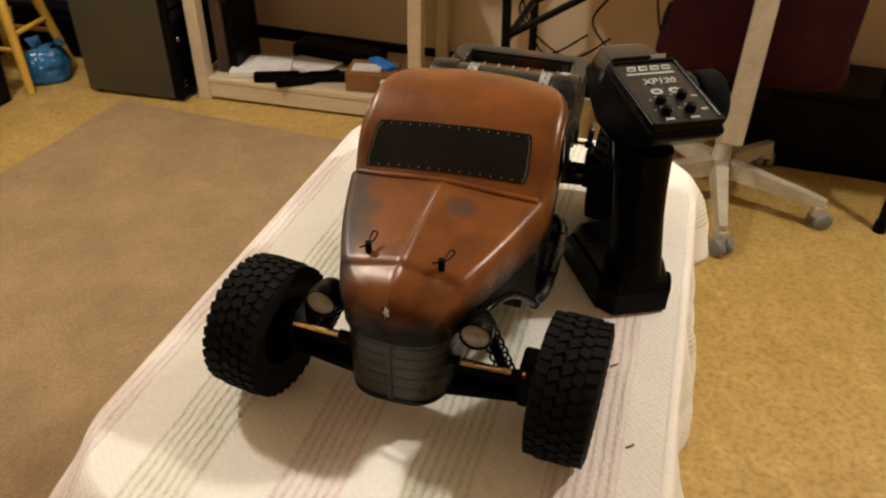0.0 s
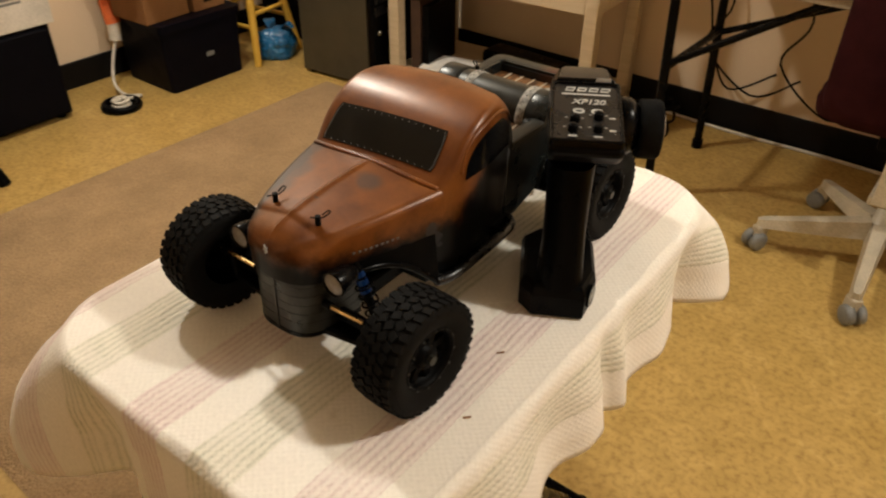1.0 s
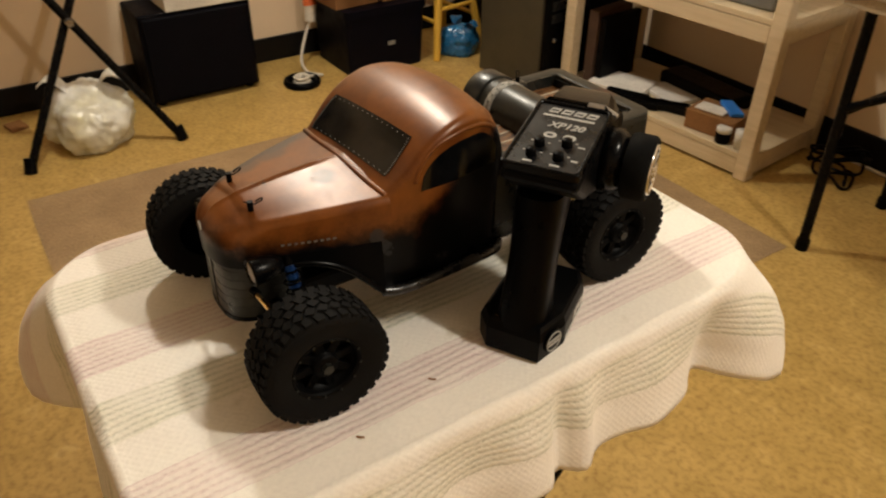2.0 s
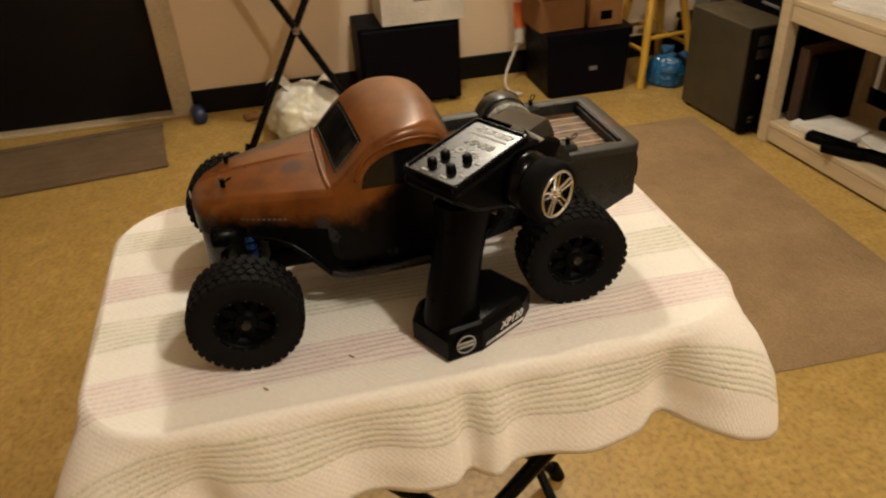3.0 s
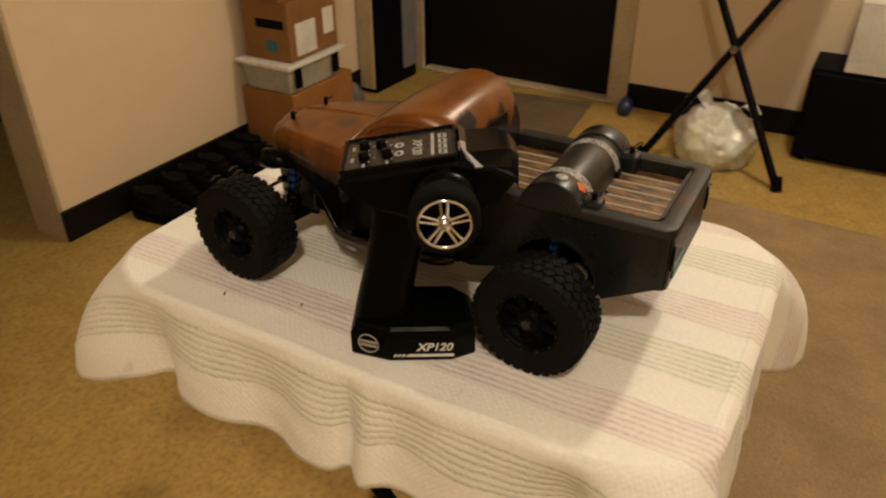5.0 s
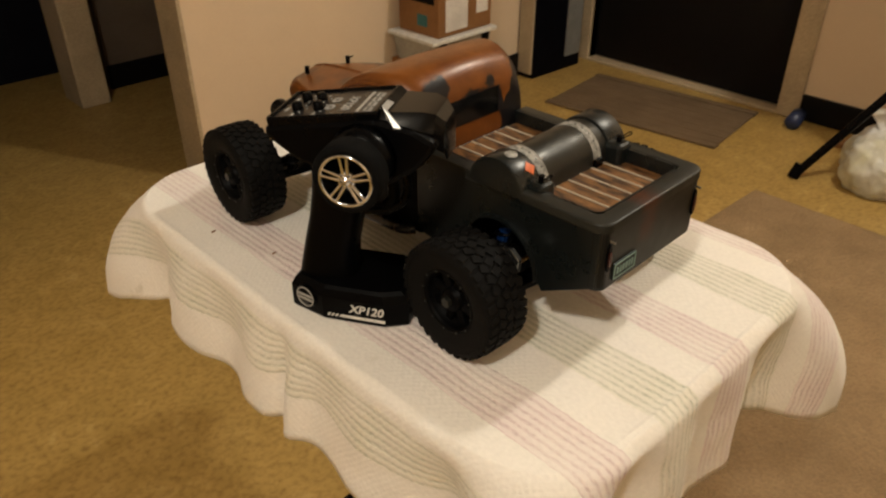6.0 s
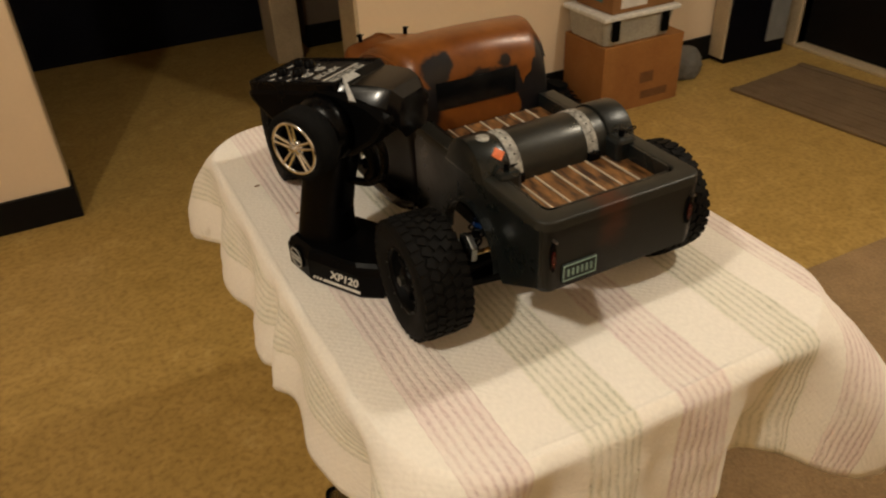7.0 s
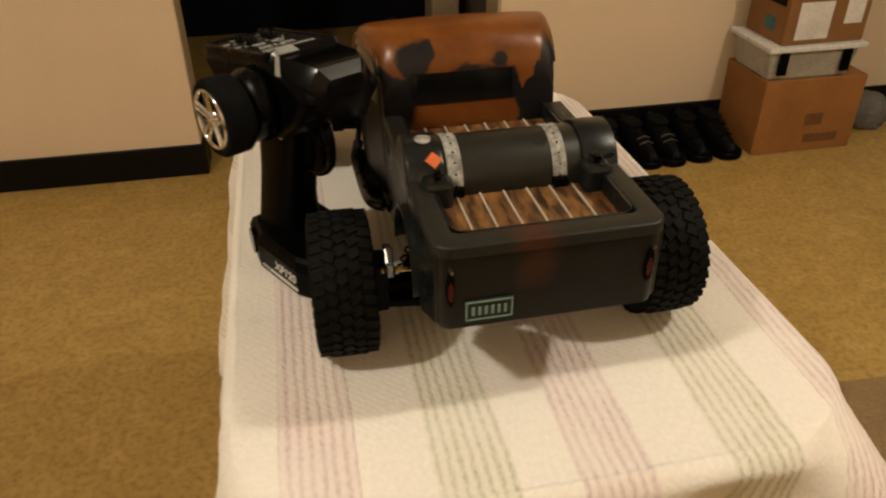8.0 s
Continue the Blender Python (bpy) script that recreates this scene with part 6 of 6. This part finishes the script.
def u_frame(ho, yo, hi, yi, y0, z0, z1, bevel=0.0018):
    """A rim round three sides, open towards the cab."""
    outer = [(ho, y0)] + [(ho - 0.013 + 0.013 * math.cos(a), yo - 0.013 + 0.013 * math.sin(a)) for a in [math.pi * k / 12 for k in range(7)]]
    outer += [(-x, y) for x, y in outer[::-1]]
    inner = [(hi, y0)] + [(hi - 0.005 + 0.005 * math.cos(a), yi - 0.005 + 0.005 * math.sin(a)) for a in [math.pi * k / 8 for k in range(5)]]
    inner += [(-x, y) for x, y in inner[::-1]]
    bm = bmesh.new()
    rings = [[[bm.verts.new((x, y, z)) for x, y in line] for z in (z0, z1)] for line in (outer, inner)]
    for (lo, hi2), flip in ((rings[0], 1), (rings[1], -1)):
        for a in range(len(lo) - 1):
            bm.faces.new((lo[a], lo[a + 1], hi2[a + 1], hi2[a]))
    # top and bottom: walk both lines by their share of the way round
    for level in (0, 1):
        o, n2 = rings[0][level], rings[1][level]
        a = b = 0
        while a < len(o) - 1 or b < len(n2) - 1:
            if b == len(n2) - 1 or (a < len(o) - 1 and (a + 1) / (len(o) - 1) <= (b + 1) / (len(n2) - 1)):
                bm.faces.new((o[a], o[a + 1], n2[b]))
                a += 1
            else:
                bm.faces.new((o[a], n2[b + 1], n2[b]))
                b += 1
    for end in (0, -1):
        bm.faces.new((rings[0][0][end], rings[0][1][end], rings[1][1][end], rings[1][0][end]))
    bmesh.ops.recalc_face_normals(bm, faces=bm.faces)
    if bevel:
        edges = [e for e in bm.edges if all(abs(v.co.z - z1) < 1e-6 for v in e.verts) and e.calc_face_angle(0) > 0.5]
        bmesh.ops.bevel(bm, geom=edges, offset=bevel, segments=3, affect="EDGES", profile=0.5)
    return bm


smooth_by_angle(part("bed_rim", u_frame(0.0760, 0.2550, 0.0610, 0.2380, 0.0470, 0.136, 0.1445), RIMPAINT, bed, "grey moulded rim round the bed"), 40)
part("bed_liner", u_frame(0.0612, 0.2382, 0.0590, 0.2360, 0.0470, 0.126, 0.1440, 0), BEDPAINT, bed)
for k in range(7):
    x = -0.0595 + 0.017 * k
    part("plank", box(x + 0.0004, x + 0.0166, 0.049, 0.237, 0.122, 0.1305, 0.0006), PLANK, bed, "brown wooden bed plank" if k == 0 else "")
for k in range(6):
    x = -0.0425 + 0.017 * k
    part("metal_strip", box(x - 0.0008, x + 0.0008, 0.049, 0.237, 0.1295, 0.1316, 0.0003), TANSTRIP, bed, "pale metal strip between planks" if k == 0 else "")
# tail lamps and the plate
for side in (1, -1):
    light = part("tail_light", prism([(side * 0.0655 + 0.0032 * math.cos(a), 0.112 + 0.0135 * math.sin(a)) for a in [math.pi * k / 9 for k in range(18)]], 0.2528, 0.2552, "Y", 0.0005), BLACK, bed, "narrow red tail light")
    part("lens", prism([(side * 0.0655 + 0.0018 * math.cos(a), 0.111 + 0.0075 * math.sin(a)) for a in [math.pi * k / 9 for k in range(18)]], 0.2552, 0.2560, "Y"), RED, light, "red lens")
    part("catch_pin", rod((side * 0.0655, 0.2525, 0.128), (side * 0.0655, 0.2585, 0.128), 0.0011, n=8), STEEL, bed, "small metal pin")
plate = part("number_plate", box(0.0245, 0.0565, 0.2530, 0.2548, 0.0855, 0.1015, 0.0006), GREEN, bed, "small green number plate with pale marks")
border = bmesh.new()
for x0, x1, z0, z1 in ((0.0252, 0.0558, 0.1000, 0.1009), (0.0252, 0.0558, 0.0861, 0.0870), (0.0252, 0.0261, 0.0871, 0.0999), (0.0549, 0.0558, 0.0871, 0.0999)):
    box(x0, x1, 0.2547, 0.2555, z0, z1, bm=border)
part("plate_border", border, PALEGREEN, plate, "thin pale border")
for k in range(6):
    x = 0.0300 + 0.0042 * k
    part("plate_bar", box(x - 0.0009, x + 0.0009, 0.2546, 0.2556, 0.0900, 0.0965), PALEGREEN, plate)
# the gas tank across the bed
TANK_Z = 0.1352
tank = part("tank", lathe([(-0.0725, 0), (-0.0722, 0.012), (-0.0705, 0.022), (-0.0665, 0.0275), (-0.060, 0.0289), (0.060, 0.0289), (0.0665, 0.0275), (0.0705, 0.022), (0.0722, 0.012), (0.0725, 0)], 48, "X", m=Matrix.Translation((0, 0.140, TANK_Z))), GUN, bed, "gunmetal cylinder tank strapped across the bed")
for x in (0.0425, -0.0330):
    strap = part("strap", lathe([(x - 0.0053, 0.0287), (x - 0.0050, 0.0298), (x + 0.0050, 0.0298), (x + 0.0053, 0.0287)], 48, "X", m=Matrix.Translation((0, 0.140, TANK_Z))), STRAP, tank, "worn pale strap with rivets")
    for a in range(12):
        t = radians(a * 16 - 8)
        part("rivet", rod((x, 0.140 + 0.0294 * math.cos(t), TANK_Z + 0.0294 * math.sin(t)), (x, 0.140 + 0.0302 * math.cos(t), TANK_Z + 0.0302 * math.sin(t)), 0.0008, n=6), SATIN, strap)
    part("buckle", box(x - 0.0055, x + 0.0055, 0.1645, 0.1725, 0.1305, 0.1390, 0.0012), SATIN, strap, "dark buckle")
for side in (1, -1):
    arch_out = [(0.140 + 0.0315 * math.cos(t), TANK_Z + 0.0315 * math.sin(t)) for t in [math.pi * k / 18 for k in range(19)]]
    x0, x1 = sorted((side * 0.0500, side * 0.0765))
    saddle = smooth_by_angle(part("tank_saddle", prism([(0.176, 0.134), (0.174, 0.141)] + arch_out[1:-1] + [(0.106, 0.141), (0.104, 0.134)], x0, x1, "X", 0.0022), BEDPAINT, bed, "dark moulded saddle over the tank end"), 40)
    x = side * 0.057
    part("saddle_foot", box(x - 0.010, x + 0.010, 0.164, 0.184, 0.124, 0.150, 0.004), BEDPAINT, saddle)
    body_clip(x, 0.175, 0.151, saddle, 1.2 if x > 0 else 2.0)


def on_tank(u, deg, size, outline, material, name, label):
    """A flat sticker bent round the tank."""
    bm = bmesh.new()
    rows = []
    for r in (1.0, 0.66, 0.33):
        ring = []
        for px, py in outline:
            a = radians(deg) + py * r * size / 0.0315
            ring.append(bm.verts.new((u + px * r * size, 0.140 + 0.0322 * math.cos(a), TANK_Z + 0.0322 * math.sin(a))))
        rows.append(ring)
    mid = bm.verts.new((u, 0.140 + 0.0322 * math.cos(radians(deg)), TANK_Z + 0.0322 * math.sin(radians(deg))))
    n = len(outline)
    for a, b in zip(rows, rows[1:]):
        for k in range(n):
            bm.faces.new((a[k], a[(k + 1) % n], b[(k + 1) % n], b[k]))
    for k in range(n):
        bm.faces.new((rows[-1][k], rows[-1][(k + 1) % n], mid))
    bmesh.ops.recalc_face_normals(bm, faces=bm.faces)
    return part(name, bm, material, tank, label)


on_tank(0.0570, 46, 0.0062, [(0, 1), (1, 0), (0, -1), (-1, 0)], ORANGE, "hazard_sticker", "orange diamond sticker")
on_tank(0.0615, 82, 0.0058, [(math.cos(k * math.pi / 8), math.sin(k * math.pi / 8)) for k in range(16)], STRAP, "gauge_sticker", "round pale gauge sticker")

# ---- the transmitter standing beside the truck ----
radio = thing("radio_transmitter", pose(0.158, 0.045, TOP + 0.0022, 0, 0, 31), "black pistol-grip radio transmitter standing beside the model truck", "transmitter")
base_out = [(-0.043, -0.040), (-0.030, -0.057), (0.024, -0.059), (0.0372, -0.022), (0.0370, 0.040), (0.028, 0.062), (-0.026, 0.062), (-0.043, 0.044)]
base = part("base", loft([[(x * k, y * k, z) for x, y in base_out] for z, k in ((0, 0.965), (0.003, 1.0), (0.026, 1.0), (0.034, 0.93), (0.037, 0.86))]), BLACK, radio, "black battery base with a printed side")
rows = []
for z, y, ry, rx in ((0.030, -0.026, 0.031, 0.0250), (0.045, -0.026, 0.0280, 0.0235), (0.070, -0.022, 0.0260, 0.0220), (0.095, -0.016, 0.0255, 0.0215), (0.120, -0.010, 0.0270, 0.0220), (0.145, -0.004, 0.030, 0.0230), (0.160, 0.000, 0.034, 0.0235)):
    rows.append([(rx * math.copysign(abs(math.cos(a)) ** 0.75, math.cos(a)) - 0.002, y + ry * math.copysign(abs(math.sin(a)) ** 0.75, math.sin(a)), z) for a in [2 * math.pi * k / 24 for k in range(24)]])
smooth_by_angle(part("grip", loft(rows), BLACK, radio, "black moulded pistol grip"), 60)
part("trigger", tube([(-0.002, 0.030, 0.150), (-0.002, 0.040, 0.136), (-0.002, 0.041, 0.122), (-0.002, 0.034, 0.112)], 0.0055, 10), BLACK, radio, "curved black trigger")
part("trigger_guard", tube([(-0.002, 0.034, 0.158), (-0.002, 0.052, 0.150), (-0.002, 0.053, 0.124), (-0.002, 0.036, 0.108), (-0.002, 0.010, 0.104)], 0.0040, 10), SATIN, radio, "black trigger guard")
# the head: a wedge with a sloping panel and a beak
side_view = [(-0.052, 0.184), (-0.0595, 0.1915), (-0.055, 0.1985), (0.041, 0.2140), (0.048, 0.2130), (0.074, 0.2080), (0.091, 0.1990), (0.093, 0.1930), (0.078, 0.1730), (0.052, 0.1550), (0.020, 0.152), (-0.030, 0.168)]
head = part("head", prism(side_view, -0.027, 0.041, "X", 0.005), BLACK, radio, "black transmitter head")
# the raised frame and panel
face = pose(0.0060, -0.006, 0.2085, 8.8, 0, 0)


def on_face(ob):
    ob.matrix_local = face
    return ob


on_face(part("panel_frame", ring_frame(rounded(0.0335, 0.0505, 0.004, 4), rounded(0.0300, 0.0465, 0.003, 4), -0.004, 0.0035), SATIN, head, "raised frame round the panel"))
panel = on_face(part("control_panel", loft([[(x, y, z) for x, y in rounded(0.0300, 0.0465, 0.003, 4)] for z in (-0.004, 0.0012)]), PANEL, head, "glossy black control panel with white print"))
for k, (x, y) in enumerate(((-0.011, -0.016), (0.011, -0.010), (-0.013, -0.031), (0.010, -0.030))):
    part("trim_knob", lathe([(0.0012, 0.0049), (0.0068, 0.0044), (0.0077, 0.0035), (0.0077, 0)], 20, "Z", m=Matrix.Translation((x, y, 0))), BLACK, panel, "small black trim knob")
    for a in (-60, 0, 60):
        t = radians(90 + a)
        part("dial_mark", box(-0.0012, 0.0012, -0.0006, 0.0006, 0.0012, 0.0016, m=Matrix.Translation((x + 0.0085 * math.cos(t), y + 0.0085 * math.sin(t), 0))), DIMPRINT, panel)
for x, y, w, h in ((-0.013, -0.0405, 0.008, 0.0026), (0.010, -0.0405, 0.008, 0.0026), (0.0235, -0.030, 0.006, 0.0026), (0.0235, -0.010, 0.006, 0.0022), (0.0, 0.0290, 0.046, 0.0028)):
    part("print_bar", box(x - w / 2, x + w / 2, y - h / 2, y + h / 2, 0.0012, 0.0016), DIMPRINT, panel, "small white printing")
for x, y in ((-0.007, 0.0), (0.010, 0.0)):
    part("print_ring", ring_frame(rounded(0.0046, 0.0033, 0.0031, 5, x, y), rounded(0.0038, 0.0025, 0.0023, 5, x, y), 0.0012, 0.0016), DIMPRINT, panel, "white printed ring")
# maker's mark drawn as plain slanted shapes
for k in range(4):
    x = -0.020 + 0.0112 * k
    part("print_shape", prism([(x, 0.034), (x + 0.0085, 0.034), (x + 0.0105, 0.0415), (x + 0.0020, 0.0415)], 0.0012, 0.0016, "Z"), DIMPRINT, panel, "white slanted mark")
    part("print_shape", prism([(x + 0.002, 0.0365), (x + 0.008, 0.0365), (x + 0.0085, 0.0385), (x + 0.0025, 0.0385)], 0.0013, 0.0018, "Z"), PANEL, panel)


def lettering(text, size, m, material, parent, label, shear=0.0):
    data = bpy.data.curves.new("lettering", "FONT")
    data.body, data.size, data.align_x, data.align_y, data.extrude, data.shear, data.offset = text, size, "CENTER", "CENTER", 0.0002, shear, 0.0003
    tmp = bpy.data.objects.new("tmp", data)
    me = bpy.data.meshes.new_from_object(tmp)
    bpy.data.objects.remove(tmp)
    me.materials.clear()
    me.materials.append(material)
    ob = new("lettering", me)
    ob.parent = parent
    ob.matrix_local = m
    return tagged(ob, label)


lettering("XP120", 0.0115, pose(0.002, 0.0155, 0.0016), DIMPRINT, panel, "white slanted lettering", 0.25)
on_side = Matrix(((0, 0, 1, 0.0374), (1, 0, 0, 0), (0, 1, 0, 0), (0, 0, 0, 1)))
lettering("XP120", 0.0125, on_side @ pose(0.022, 0.0165, 0), WHITE, base, "white slanted lettering", 0.25)
part("print_bar", prism([(-0.006, 0.0055), (0.041, 0.0055), (0.041, 0.0085), (-0.003, 0.0085)], 0.0370, 0.0376, "X"), WHITE, base, "white stripe under the lettering")
for k in range(3):
    part("print_bar", prism([(-0.012 + 0.004 * k - 0.006, 0.0055), (-0.0095 + 0.004 * k - 0.006, 0.0055), (-0.0075 + 0.004 * k - 0.006, 0.0085), (-0.010 + 0.004 * k - 0.006, 0.0085)], 0.0370, 0.0376, "X"), WHITE, base)
turn = pose(0.0305, -0.0408, 0.0190, 0, 0, -19.6)
badge = part("badge", lathe([(0.0, 0), (0.0, 0.0125), (0.0022, 0.0120), (0.0022, 0)], 28, "X"), BLACK, base, "round badge with a pale mark")
badge.matrix_local = turn
part("badge_ring", lathe([(0.0016, 0.0110), (0.0028, 0.0108), (0.0028, 0.0098), (0.0016, 0.0096)], 28, "X"), DIMPRINT, badge).matrix_local = Matrix.Identity(4)
for z, w in ((0.0022, 0.0092), (-0.0022, 0.0085)):
    part("badge_bar", box(0.0022, 0.0028, -w, w, z - 0.0013, z + 0.0013), DIMPRINT, badge)
# steering wheel on the right of the head
part("wheel_neck", lathe([(0.040, 0), (0.040, 0.029), (0.052, 0.028), (0.060, 0.022), (0.060, 0)], 36, "X", m=Matrix.Translation((0, 0.031, 0.180))), SATIN, radio, "round black wheel housing")
hub = Matrix.Translation((0, 0.031, 0.178))
wheel = part("steering_wheel", lathe([(0.061, 0.0227), (0.0605, 0.0275), (0.063, 0.0295), (0.080, 0.0295), (0.083, 0.0275), (0.083, 0.0229), (0.061, 0.0227)], 44, "X", m=hub), FOAM, radio, "foam-rimmed steering wheel")
bm = lathe([(0.066, 0.0228), (0.0832, 0.0228), (0.0845, 0.0222), (0.0845, 0.0206), (0.0825, 0.0200), (0.066, 0.0200)], 44, "X")
for k in range(5):
    a = radians(72 * k + 20)
    c, s = math.cos(a), math.sin(a)
    for d in (-1, 1):
        p, q = (0.0815, 0.0050, d * 0.0017), (0.0832, 0.0208, d * 0.0029)
        rod((p[0], c * p[1] - s * p[2], s * p[1] + c * p[2]), (q[0], c * q[1] - s * q[2], s * q[1] + c * q[2]), 0.0016, 0.0013, 8, bm=bm)
    a += radians(36)
    rod((0.080, 0.0052 * math.cos(a), 0.0052 * math.sin(a)), (0.0848, 0.0046 * math.cos(a), 0.0046 * math.sin(a)), 0.0016, 0.0010, 8, bm=bm)
lathe([(0.074, 0), (0.074, 0.0080), (0.0815, 0.0077), (0.083, 0.0054), (0.0836, 0.0026), (0.0852, 0.0022), (0.0852, 0)], 20, "X", bm=bm)
bmesh.ops.transform(bm, matrix=hub, verts=bm.verts)
part("wheel_rim", bm, CHROME, wheel, "chrome five-spoke wheel insert")
part("wheel_dish", lathe([(0.066, 0), (0.066, 0.0226), (0.0675, 0.0226), (0.0675, 0)], 36, "X", m=hub), BLACK, wheel)
# beak on top of the head, then pale quads for the glint on its bevel
rows = []
for y, top, half, low, wide in ((0.0440, 0.2150, 0.0270, 0.2080, 0.0330), (0.0452, 0.2218, 0.0260, 0.2100, 0.0335), (0.0512, 0.2172, 0.0250, 0.2090, 0.0333), (0.0780, 0.2190, 0.0225, 0.2065, 0.0315), (0.0885, 0.2165, 0.0185, 0.2030, 0.0270), (0.0955, 0.2090, 0.0135, 0.1960, 0.0200), (0.0968, 0.1950, 0.0110, 0.1880, 0.0150)):
    rows.append([(0.006 + x, y, z) for x, z in ((wide, low - 0.012), (wide, low), (lerp(wide, half, 0.65), lerp(low, top, 0.75)), (half, top), (-half, top), (-lerp(wide, half, 0.65), lerp(low, top, 0.75)), (-wide, low), (-wide, low - 0.012))])
smooth_by_angle(part("antenna_cover", loft(rows), GLOSS, radio, "glossy faceted black cover"), 24)
# two pale quads shaped like the bevel's bright reflection
collar = bmesh.new()
for quad in (((0.0170, 0.0456, 0.2224), (0.0312, 0.0456, 0.2224), (0.0312, 0.0500, 0.2190), (0.0140, 0.0500, 0.2190)),
             ((0.0316, 0.0456, 0.2222), (0.0316, 0.0500, 0.2190), (0.0404, 0.0640, 0.2082), (0.0412, 0.0580, 0.2085))):
    up = [collar.verts.new(p) for p in quad]
    down = [collar.verts.new((x - 0.001, y - 0.002, z - 0.003)) for x, y, z in quad]
    collar.faces.new(up)
    collar.faces.new(down[::-1])
    for i in range(4):
        collar.faces.new((up[i], down[i], down[(i + 1) % 4], up[(i + 1) % 4]))
bmesh.ops.recalc_face_normals(collar, faces=collar.faces)
part("collar", collar, GLINT, radio, "pale chevron that paints in the glint on the bevel behind the panel")
part("side_switch", rod((0.0140, 0.0150, 0.141), (0.0215, 0.0180, 0.141), 0.0026, n=10), STEEL, radio, "small steel switch")
